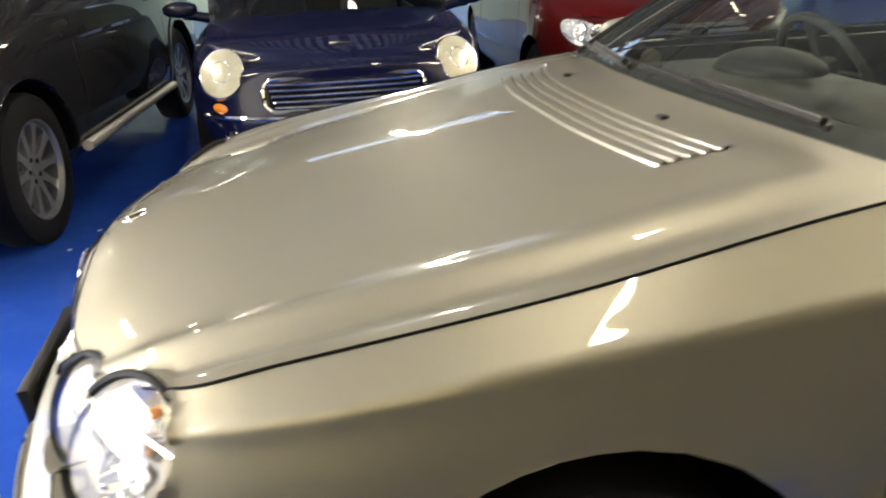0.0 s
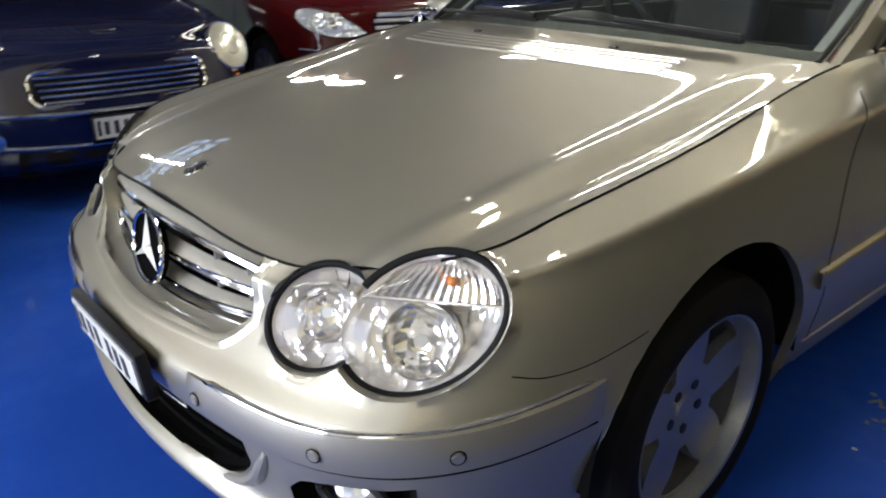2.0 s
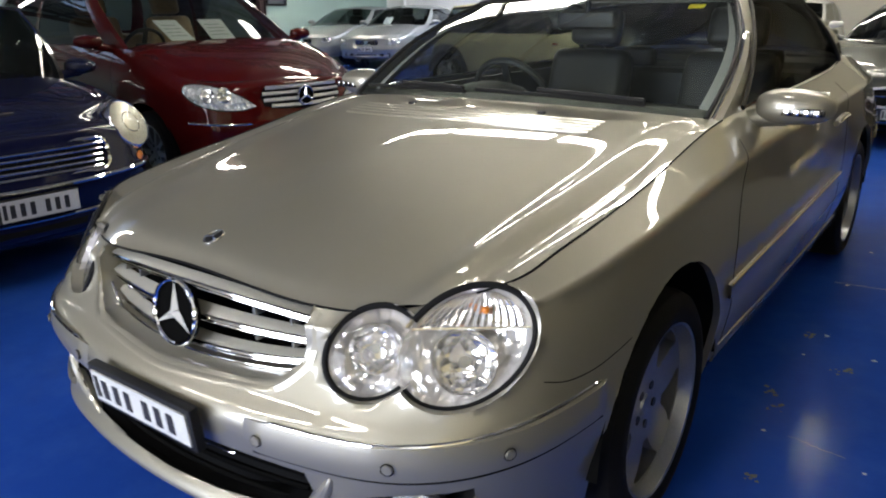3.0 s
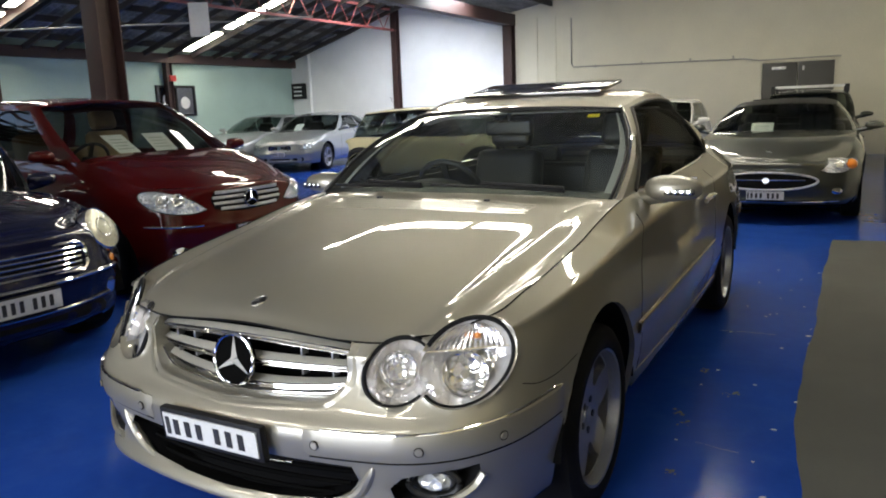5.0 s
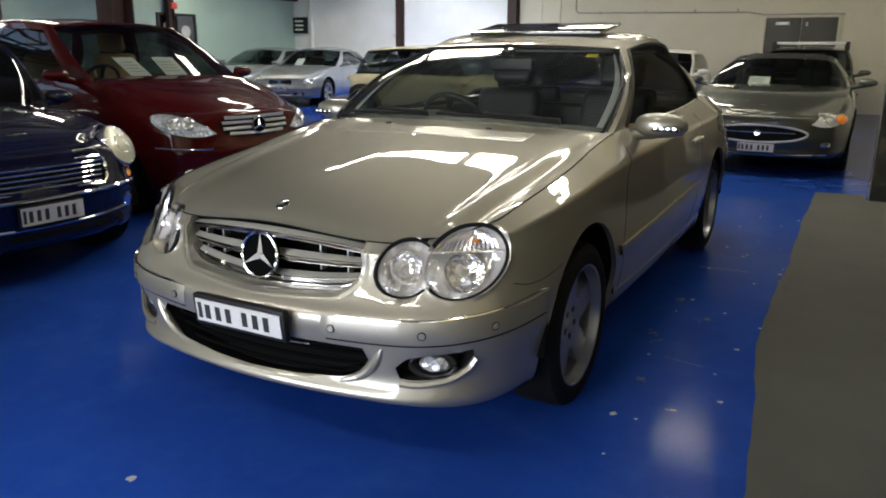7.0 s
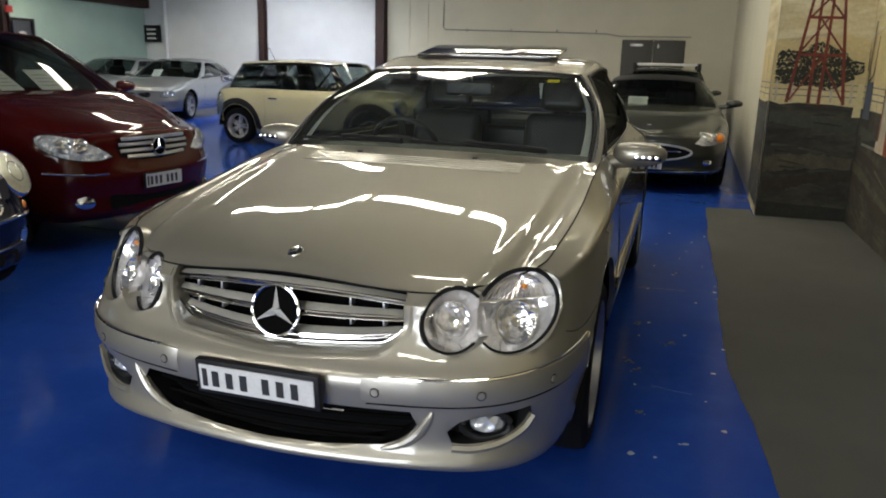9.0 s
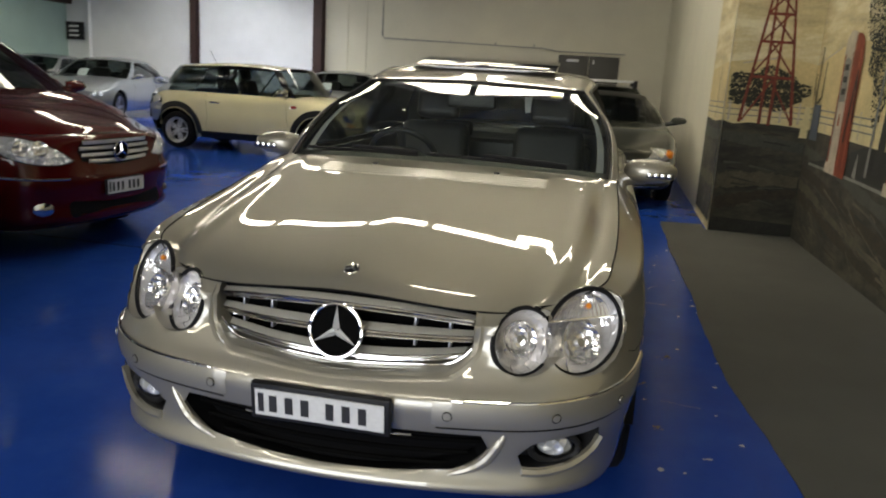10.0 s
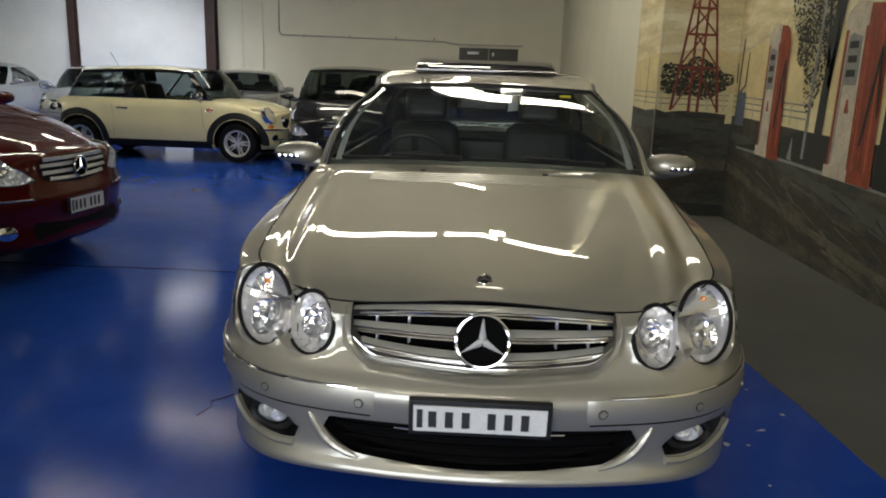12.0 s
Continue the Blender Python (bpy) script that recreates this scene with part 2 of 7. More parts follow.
def lathe_bm(profile, seg=40, m=Matrix(), bm=None):
    """A body of revolution round x from (x, r) points."""
    bm = bm or bmesh.new()
    rings = [[bm.verts.new(m @ Vector((x, r * math.cos(2 * math.pi * j / seg), r * math.sin(2 * math.pi * j / seg)))) for j in range(seg)] for x, r in profile]
    for q, w in zip(rings, rings[1:]):
        for j in range(seg):
            bm.faces.new((q[j], q[(j + 1) % seg], w[(j + 1) % seg], w[j]))
    return bm


def slab_bm(outline, depth, m=Matrix(), bm=None):
    """A flat plate: a closed outline of (x, y), raised by depth along z."""
    bm = bm or bmesh.new()
    lo = [bm.verts.new(m @ Vector((x, y, 0))) for x, y in outline]
    hi = [bm.verts.new(m @ Vector((x, y, depth))) for x, y in outline]
    k = len(outline)
    bm.faces.new(hi), bm.faces.new(lo[::-1])
    for i in range(k):
        bm.faces.new((lo[i], lo[(i + 1) % k], hi[(i + 1) % k], hi[i]))
    return bm


def ellipse(rx, ry, n=32, cx=0.0, cy=0.0, a0=0.0, a1=2 * math.pi):
    full = abs(a1 - a0 - 2 * math.pi) < 1e-6
    k = n if full else n - 1
    return [(cx + rx * math.cos(a0 + (a1 - a0) * i / k), cy + ry * math.sin(a0 + (a1 - a0) * i / k)) for i in range(n)]


# ---------------------------------------------------------------- structure
BACK, LEFT, RIGHT, FRONT, JOG, BAYX = 18.0, -14.85, 2.05, -6.5, 6.1, -7.0
MURALX, PIERX = 2.66, 1.85


def structure(name, bm, material, label, smooth=False):
    ob = part(name, bm, material, None, "", smooth)
    return tagged(ob, label, name.split("_")[0], "", "structure")


floor = structure("floor", box_bm(LEFT - 0.2, MURALX + 0.3, FRONT - 0.3, BACK + 0.2, -0.15, 0.0), EPOXY, "glossy blue epoxy floor with scuffs and chips")
_edge = [(1.385 + 0.125 * max(0.0, min(1.0, (2.2 - y) / 1.7)) ** 1.4 + 0.008 * math.sin(y * 2.3) + 0.006 * math.sin(y * 5.9 + 1) + 0.003 * math.sin(y * 17), y) for y in [FRONT + 0.12 * i for i in range(int((JOG + 0.32 - FRONT) / 0.12) + 1)]]
structure("carpet", slab_bm([(PIERX - 0.02, JOG + 0.30), *reversed(_edge), (MURALX, FRONT), (MURALX, JOG - 0.01), (PIERX - 0.02, JOG - 0.01)], 0.006), CARPET, "flat grey carpet strip along the painted wall")


def wall_slab(name, pts, lo, hi, material, label, axis):
    """A wall from an outline in its own plane (s, z), from lo to hi across it."""
    if axis == "y":
        m = Matrix(((1, 0, 0, 0), (0, 0, -1, hi), (0, 1, 0, 0), (0, 0, 0, 1)))
    else:
        m = Matrix(((0, 0, 1, lo), (1, 0, 0, 0), (0, 1, 0, 0), (0, 0, 0, 1)))
    return structure(name, slab_bm(pts, hi - lo, m), material, label)


RIDGE_A, RIDGE_B = (-10.0, 4.65), (2.9, 5.55)
EAVE_L, VALLEY, EAVE_R = 3.2, 3.9, 5.53
wall_slab("wall_back_white", [(LEFT - 0.2, 0), (BAYX, 0), (BAYX, VALLEY + 0.06), (RIDGE_A[0], RIDGE_A[1] + 0.06), (LEFT - 0.2, EAVE_L + 0.06)], BACK, BACK + 0.2, WALLWHITE, "white painted gable wall with a sloping top", "y")
wall_slab("wall_back_cream", [(BAYX, 0), (RIGHT + 0.05, 0), (RIGHT + 0.05, 5.50), (BAYX, VALLEY + 0.06)], BACK, BACK + 0.2, WALLCREAM, "cream painted rendered wall with a surface conduit", "y")
wall_slab("wall_left", [(FRONT, 0), (BACK, 0), (BACK, EAVE_L + 0.09), (FRONT, EAVE_L + 0.09)], LEFT - 0.2, LEFT, WALLGREEN, "pale green painted wall under the eaves beam", "x")
structure("wall_right", slab_bm([(PIERX, JOG), (MURALX + 0.14, JOG), (MURALX + 0.14, BACK), (RIGHT + 0.04, BACK)], EAVE_R), WALLCREAM, "cream painted side wall that juts forward")
wall_slab("wall_mural", [(FRONT, 0), (JOG, 0), (JOG, EAVE_R), (FRONT, EAVE_R)], MURALX, MURALX + 0.2, WALLCREAM, "side wall that carries the mural", "x")
# pier is out of view; its width shades the coupe's flank from the door lamp
wall_slab("wall_front_pier", [(0.9, 0), (MURALX + 0.2, 0), (MURALX + 0.2, 5.48), (2.3, 5.44), (0.9, 5.20)], FRONT - 0.2, FRONT, WALLCREAM, "unseen cream pier that keeps door daylight off the coupe's flank", "y")
wall_slab("wall_front", [(LEFT - 0.2, 0), (-4.2, 0), (-4.2, 4.3), (BAYX, VALLEY), RIDGE_A, (LEFT - 0.2, EAVE_L)], FRONT - 0.2, FRONT, WALLCREAM, "cream front wall", "y")
wall_slab("wall_front_head", [(-4.2, 3.3), (0.9, 3.3), (0.9, 5.20), (-4.2, 4.36)], FRONT - 0.2, FRONT, WALLCREAM, "cream wall over the roller door opening", "y")


def roof_bm(a, b, bm, open0=None, open1=0.0):
    """One roof slope from (x, z) a to b, of corrugated sheet; open between open0 and open1 along y for a skylight."""
    n = int((BACK - FRONT + 0.5) / 0.19) + 1
    (xa, za), (xb, zb) = a, b
    nx, nz = -(zb - za), xb - xa
    k = math.hypot(nx, nz)
    nx, nz = nx / k, nz / k
    rows = []
    (xa, za), (xb, zb) = a, b
    for i in range(n * 2 + 1):
        y = FRONT - 0.2 + i * 0.095
        o = 0.04 if i % 2 else 0.0
        rows.append([bm.verts.new((x + nx * o, y, z + nz * o)) for x, z in (a, b)])
    for q, w in zip(rows, rows[1:]):
        if open0 is not None and open0 < q[0].co.y < open1:
            e = [[bm.verts.new(v.co.lerp(u.co, f)) for v, u in ((q[0], q[1]), (w[0], w[1]))] for f in ((0.28, 0.85) if open1 > 9 else (0.38, 0.80))]
            bm.faces.new((q[0], e[0][0], e[0][1], w[0])), bm.faces.new((e[1][0], q[1], w[1], e[1][1]))
            continue
        bm.faces.new((q[0], q[1], w[1], w[0]))


_bm = bmesh.new()
for a, b in (((LEFT - 0.2, EAVE_L), RIDGE_A), (RIDGE_A, (BAYX, VALLEY)), ((BAYX, VALLEY), RIDGE_B), (RIDGE_B, (MURALX + 0.4, EAVE_R))):
    roof_bm(a, b, _bm, 8.5 if a == RIDGE_A else -0.6 if b == RIDGE_A else None, 16.7 if a == RIDGE_A else 3.6)
    for f in (0.12, 0.3, 0.48, 0.66, 0.84):
        x, z = a[0] + (b[0] - a[0]) * f, a[1] + (b[1] - a[1]) * f
        before = len(_bm.faces)
        beam_bm((x, FRONT, z - 0.08), (x, BACK, z - 0.08), 0.06, 0.13, _bm)
        _bm.faces.ensure_lookup_table()
        for fc in _bm.faces[before:]:
            fc.material_index = 1
before = len(_bm.faces)
for a, b in (((LEFT, EAVE_L), RIDGE_A), (RIDGE_A, (BAYX, VALLEY))):
    for i in range(30):
        y = BACK - 0.35 - 0.8 * i
        beam_bm((a[0], y, a[1] - 0.19), (b[0], y, b[1] - 0.19), 0.07, 0.12, _bm)
_bm.faces.ensure_lookup_table()
for fc in _bm.faces[before:]:
    fc.material_index = 1
tagged(part("ceiling", _bm, [ROOFSHEET, PURLIN], smooth=False), "dark corrugated roof sheets on purlins", "ceiling", "", "structure")


# ---------------------------------------------------------------- car kit
from mathutils.bvhtree import BVHTree


def catmull(p0, p1, p2, p3, t):
    return 0.5 * ((2 * p1) + (p2 - p0) * t + (2 * p0 - 5 * p1 + 4 * p2 - p3) * t * t + (3 * p1 - p0 - 3 * p2 + p3) * t * t * t)


class Curve:
    """A smooth curve through points, read at 0..len-1. mirror: the ends run on as mirror images over x = 0."""

    def __init__(self, pts, mirror=False):
        self.p = [Vector(q) for q in pts]
        flip = Vector((-1, 1, 1))
        self.a = self.p[1] * flip if mirror else 2 * self.p[0] - self.p[1]
        self.z = self.p[-2] * flip if mirror else 2 * self.p[-1] - self.p[-2]

    def __call__(self, s):
        k = len(self.p) - 1
        i = max(0, min(int(s), k - 1))
        g = lambda j: self.a if j < 0 else self.z if j > k else self.p[j]
        return catmull(g(i - 1), g(i), g(i + 1), g(i + 2), s - i)


def lerp(a, b, t):
    return a + (b - a) * t


def line(a, b, n):
    return [a + (b - a) * i / n for i in range(n + 1)]


def grid_bm(surf, us, vs, keep=None, mirror=False, bm=None, flip=False):
    """A sheet over us x vs; keep(u, v) picks the cells by their middle; mirror adds the other half."""
    bm = bm or bmesh.new()
    for sg in ((1, -1) if mirror else (1,)):
        rows = []
        for u in us:
            row = []
            for v in vs:
                p = surf(u, v)
                row.append(bm.verts.new((p.x * sg, p.y, p.z)))
            rows.append(row)
        for i in range(len(us) - 1):
            for j in range(len(vs) - 1):
                if keep and not keep((us[i] + us[i + 1]) / 2, (vs[j] + vs[j + 1]) / 2):
                    continue
                q = (rows[i][j], rows[i + 1][j], rows[i + 1][j + 1], rows[i][j + 1])
                bm.faces.new(q if (sg > 0) != flip else q[::-1])
    return bm


def tidy(bm, d=0.0006):
    bmesh.ops.remove_doubles(bm, verts=bm.verts, dist=d)
    bmesh.ops.delete(bm, geom=[v for v in bm.verts if not v.link_faces], context="VERTS")
    return bm


def cut_hole(bm, inside, push, where):
    """Takes out the faces that lie inside a shape and moves the rest of their corners on to its edge."""
    near = {v: inside(v.co) for v in bm.verts if where(v.co)}
    gone = [f for f in bm.faces if all(near.get(v, False) for v in f.verts)]
    bmesh.ops.delete(bm, geom=gone, context="FACES")
    for v in list(bm.verts):
        if v.is_valid and near.get(v, False) and v.link_faces:
            v.co = push(v.co)
    bmesh.ops.delete(bm, geom=[v for v in bm.verts if not v.link_faces], context="VERTS")


class Body:
    """The lower body of a car as one sheet: rings of stations from the nose round the flank to the tail, levels from sill to rim."""

    def __init__(self, spec):
        self.s = spec
        plan, rim = spec["plan"], spec["rim"]
        rings = []
        wf = [1, 1, 0.85, 0.45, 0.08, 0, 0, 0, 0, 0, 0, 0, 0, 0]
        wr = [0, 0, 0, 0, 0, 0, 0, 0, 0, 0, 0.1, 0.5, 0.95, 1]
        flat = Curve([(x, y, 0) for x, y in plan], True)
        for zf, zs, zr, nf, ns, nr in spec["levels"]:
            ring = []
            for k, (x, y) in enumerate(plan):
                a, c = wf[k], wr[k]
                z = zf * a + zr * c + zs * (1 - a - c)
                n = nf * a + nr * c + ns * (1 - a - c)
                d = (flat(min(k + 0.05, 13)) - flat(max(k - 0.05, 0))).normalized()
                inward = Vector((-d.y, d.x, 0)) if k not in (0, 13) else Vector((0, 1 if k == 0 else -1, 0))
                ring.append(Vector((x, y, z)) + inward * n)
            rings.append(ring)
        last = rings[-1]
        mid = []
        bulge = spec.get("bulge", 0.022)
        for k in range(14):
            p, r = last[k], Vector(rim[k])
            q = lerp(p, r, 0.55)
            o = Vector((p.x - r.x, p.y - r.y, 0))
            mid.append(q + (o.normalized() * bulge if o.length > 1e-5 else Vector()) + Vector((0, 0, bulge * 0.5)))
        top = [Vector(r) for r in rim]
        edge = spec.get("crease")
        if edge:
            lo, hi = [], []
            for k in range(14):
                p, q = edge[k] if edge[k] else (mid[k].x, mid[k].z)
                w = 0.0 if not edge[k] else 0.45 if k in (4, 10) else 1.0
                mid[k] = lerp(mid[k], Vector((p, mid[k].y, q)), w)
                lo.append(lerp(lerp(last[k], mid[k], 0.75), mid[k] + Vector((0.006, 0, -0.045)), w))
                hi.append(lerp(lerp(mid[k], top[k], 0.25), lerp(mid[k], top[k], 0.36) + Vector((0, 0, 0.003)), w))
            rings += [lo, mid, hi, top]
        else:
            rings += [mid, top]
        self.rings = [Curve(r, True) for r in rings]
        self.rim = self.rings[-1]
        self.top = len(rings) - 1
        k = self.s["cowl"]
        self.cowl = Curve([Vector(q) for q in k] + [self.rim(6)])
        self.cowl.a = self.cowl.p[1] * Vector((-1, 1, 1))
        k = self.s["tailbase"]
        self.tail = Curve([Vector(q) for q in k] + [self.rim(9)])
        self.tail.a = self.tail.p[1] * Vector((-1, 1, 1))

    def side(self, u, v):
        i = max(0, min(int(v), self.top - 1))
        g = lambda j: self.rings[max(0, min(j, self.top))](u)
        return catmull(g(i - 1), g(i), g(i + 1), g(i + 2), v - i)

    def coons(self, c0, c1, d0, d1):
        def f(a, b):
            p = c0(a) * (1 - b) + c1(a) * b + d0(b) * (1 - a) + d1(b) * a
            return p - (c0(0) * (1 - a) * (1 - b) + c0(1) * a * (1 - b) + c1(0) * (1 - a) * b + c1(1) * a * b)
        return f

    def bonnet(self):
        n = len(self.cowl.p) - 1
        h = Curve(self.s["hoodline"])
        f = self.coons(lambda a: self.rim(3 * a), lambda a: self.cowl(n * a), lambda b: h((len(h.p) - 1) * b), lambda b: self.rim(3 + 3 * b))
        ridge = self.s.get("ridge", 0.0)

        def g(a, b):
            p = f(a, b)
            w = math.sin(math.pi * min(1, 0.12 + b * 0.88)) ** 0.6
            r0 = 0.70 + 0.10 * b
            p.z += ridge * w * (math.exp(-((a - r0) / 0.055) ** 2) - 0.9 * math.exp(-((a - r0 - 0.11) / 0.05) ** 2))
            p.z += self.s.get("crown", 0.0) * (1 - a * a) * math.sin(math.pi * b)
            return p
        return g

    def deck(self):
        n = len(self.tail.p) - 1
        a0, a1 = self.tail.p[0], self.rim(13)
        m = lerp(a0, a1, 0.5) + Vector((0, 0, 0.012))
        c = Curve([a0, m, a1])
        return self.coons(lambda a: self.tail(n * a), lambda a: self.rim(13 - 2 * a), lambda b: c(2 * b), lambda b: self.rim(9 + 2 * b))

    def house(self):
        """The glasshouse between the belt and the roof edge: u in 0..1 screen, 1..2 flank, 2..3 rear."""
        n, m = len(self.cowl.p) - 1, len(self.tail.p) - 1
        t = self.s["roofedge"]
        front, flank, rear = Curve(t[0]), Curve(t[1]), Curve(t[2])
        front.a, rear.z = front.p[1] * Vector((-1, 1, 1)), rear.p[-2] * Vector((-1, 1, 1))
        bow = self.s.get("bow", 0.03)

        def low(u):
            return self.cowl(n * u) if u <= 1 else self.rim(6 + 3 * (u - 1)) if u <= 2 else self.tail(m * (3 - u))

        def high(u):
            c, s = (front, u) if u <= 1 else (flank, u - 1) if u <= 2 else (rear, u - 2)
            return c((len(c.p) - 1) * s)

        def f(u, v):
            p = lerp(low(u), high(u), v)
            o = Vector((p.x * 0.9, p.y - self.s["midy"], 0))
            k = bow * 4 * v * (1 - v)
            if u <= 1 and "tail_slope" in self.s:
                # the upper part of the screen runs nearly straight
                q, h = self.s["tail_slope"] / self.s["screen_bow"], 0.7
                t = min(v, h) / h
                low_part = h * (t ** 3 - 2 * t * t + t) * bow * 4 + (3 * t * t - 2 * t ** 3) * q * (1 - h) - h * (t ** 3 - t * t) * q
                k = low_part if v < h else q * (1 - v)
            if u > 1 and u < 2:
                return p + Vector((k, 0, 0))
            w = abs(u - 1.0 if u <= 1 else u - 2.0)
            k *= self.s.get("screen_bow", 1.0)
            return p + (Vector((0, -1 if u <= 1 else 1, 0)) * w + Vector((1, 0, 0)) * (1 - w)) * k + Vector((0, 0, k * 0.3))
        self.high = high
        return f

    def roof(self):
        c = self.s["roofline"]
        line_ = Curve(c)
        f = self.coons(lambda a: self.high(a), lambda a: self.high(3 - a), lambda b: line_((len(line_.p) - 1) * b), lambda b: self.high(1 + b))

        def g(a, b):
            p = f(a, b)
            p.z += 0.02 * (1 - a ** 4) * math.sin(math.pi * b)
            return p
        return g


FRONTWARD = Matrix(((1, 0, 0, 0), (0, 0, 1, -3), (0, 1, 0, 0), (0, 0, 0, 1)))  # (x, z) cast from the nose along +y


def caster(bvh, view, sg=1):
    """Maps two numbers to a point and normal of the body: front (x, z), side (y, z), top (x, y), tail (x, z)."""
    def f(a, b):
        if view == "front":
            o, d = Vector((a, -3, b)), Vector((0, 1, 0))
        elif view == "tail":
            o, d = Vector((a, 9, b)), Vector((0, -1, 0))
        elif view == "side":
            o, d = Vector((3 * sg, a, b)), Vector((-sg, 0, 0))
        else:
            o, d = Vector((a, b, 4)), Vector((0, 0, -1))
        p, n, _, _ = bvh.ray_cast(o, d)
        if p is None:
            p, n, _, _ = bvh.find_nearest(o + d * 3)
        return p, (n if n.dot(d) < 0 else -n)
    return f


def patch_bm(cast, outline, off, rings=5, skirt=0.0, bm=None, centre=None):
    """A sheet that follows the body inside an outline. off(t): height over the skin, t = 0 in the middle, 1 at the edge."""
    bm = bm or bmesh.new()
    k = len(outline)
    cx, cy = centre or (sum(p[0] for p in outline) / k, sum(p[1] for p in outline) / k)
    h = off if callable(off) else (lambda t: off)

    def at(x, y, t):
        p, n = cast(x, y)
        return bm.verts.new(p + n * h(t))
    mid = at(cx, cy, 0)
    prev = None
    for r in range(1, rings + 1):
        t = r / rings
        ring = [at(cx + (x - cx) * t, cy + (y - cy) * t, t) for x, y in outline]
        for i in range(k):
            j = (i + 1) % k
            bm.faces.new((mid, ring[i], ring[j]) if prev is None else (prev[i], ring[i], ring[j], prev[j]))
        prev = ring
    if skirt:
        low = []
        for x, y in outline:
            p, n = cast(x, y)
            low.append(bm.verts.new(p - n * skirt))
        for i in range(k):
            j = (i + 1) % k
            bm.faces.new((prev[i], low[i], low[j], prev[j]))
    bmesh.ops.recalc_face_normals(bm, faces=bm.faces)
    return bm


def bead_bm(cast, path, r, off=0.0, closed=False, seg=6, bm=None):
    """A round bead that follows the body along a path."""
    pts = []
    for x, y in path:
        p, n = cast(x, y)
        pts.append(p + n * off)
    return tube_bm(pts, r, seg, closed, bm)


def strip_bm(cast, path, width, off, thick=0.0, bm=None):
    """A flat band along a path on the body, raised by off at its middle and falling to the skin at its edges."""
    bm = bm or bmesh.new()
    rows = []
    for i, (x, y) in enumerate(path):
        a, c = path[max(i - 1, 0)], path[min(i + 1, len(path) - 1)]
        dx, dy = c[0] - a[0], c[1] - a[1]
        k = math.hypot(dx, dy) or 1
        px, py = -dy / k, dx / k
        row = []
        for s, h in ((-0.5, -thick), (-0.42, off), (0, off * 1.15), (0.42, off), (0.5, -thick)):
            p, n = cast(x + px * s * width, y + py * s * width)
            row.append(bm.verts.new(p + n * h))
        rows.append(row)
    for q, w in zip(rows, rows[1:]):
        for j in range(4):
            bm.faces.new((q[j], w[j], w[j + 1], q[j + 1]))
    return bm


def smooth_path(pts, n=8):
    c = Curve([(x, y, 0) for x, y in pts])
    return [tuple(c(i / n).xy) for i in range((len(pts) - 1) * n + 1)]


def rounded(x0, x1, y0, y1, r, n=5):
    out = []
    for cx, cy, a in ((x1 - r, y1 - r, 0), (x0 + r, y1 - r, 90), (x0 + r, y0 + r, 180), (x1 - r, y0 + r, 270)):
        out += [(cx + r * math.cos(radians(a + 90 * i / n)), cy + r * math.sin(radians(a + 90 * i / n))) for i in range(n + 1)]
    return out


# ---- wheels
def spoke_open(style, r, a):
    """Whether a wheel disc is open at radius r (0..1) and angle a."""
    if style == "broad":
        k = (a / (2 * math.pi) * 5) % 1 - 0.5
        return 0.47 < r < 0.90 and abs(k) < 0.10 + 0.20 * (r - 0.50) / 0.38
    if style == "five":
        k = (a / (2 * math.pi) * 5) % 1 - 0.5
        return 0.28 < r < 0.88 and abs(k) < 0.5 - 0.115 / r
    if style == "twin":
        d = (0.5 - abs((a / (2 * math.pi) * 5) % 1 - 0.5)) * r * 1.257
        return 0.30 < r < 0.88 and (d > 0.175 or d < 0.045 and 0.42 < r < 0.86)
    if style == "ten":
        k = (a / (2 * math.pi) * 10) % 1 - 0.5
        return 0.34 < r < 0.9 and abs(k) < 0.5 - 0.15 / r
    k = (a / (2 * math.pi) * 7) % 1 - 0.5
    return 0.34 < r < 0.9 and abs(k) < 0.5 - 0.16 / r


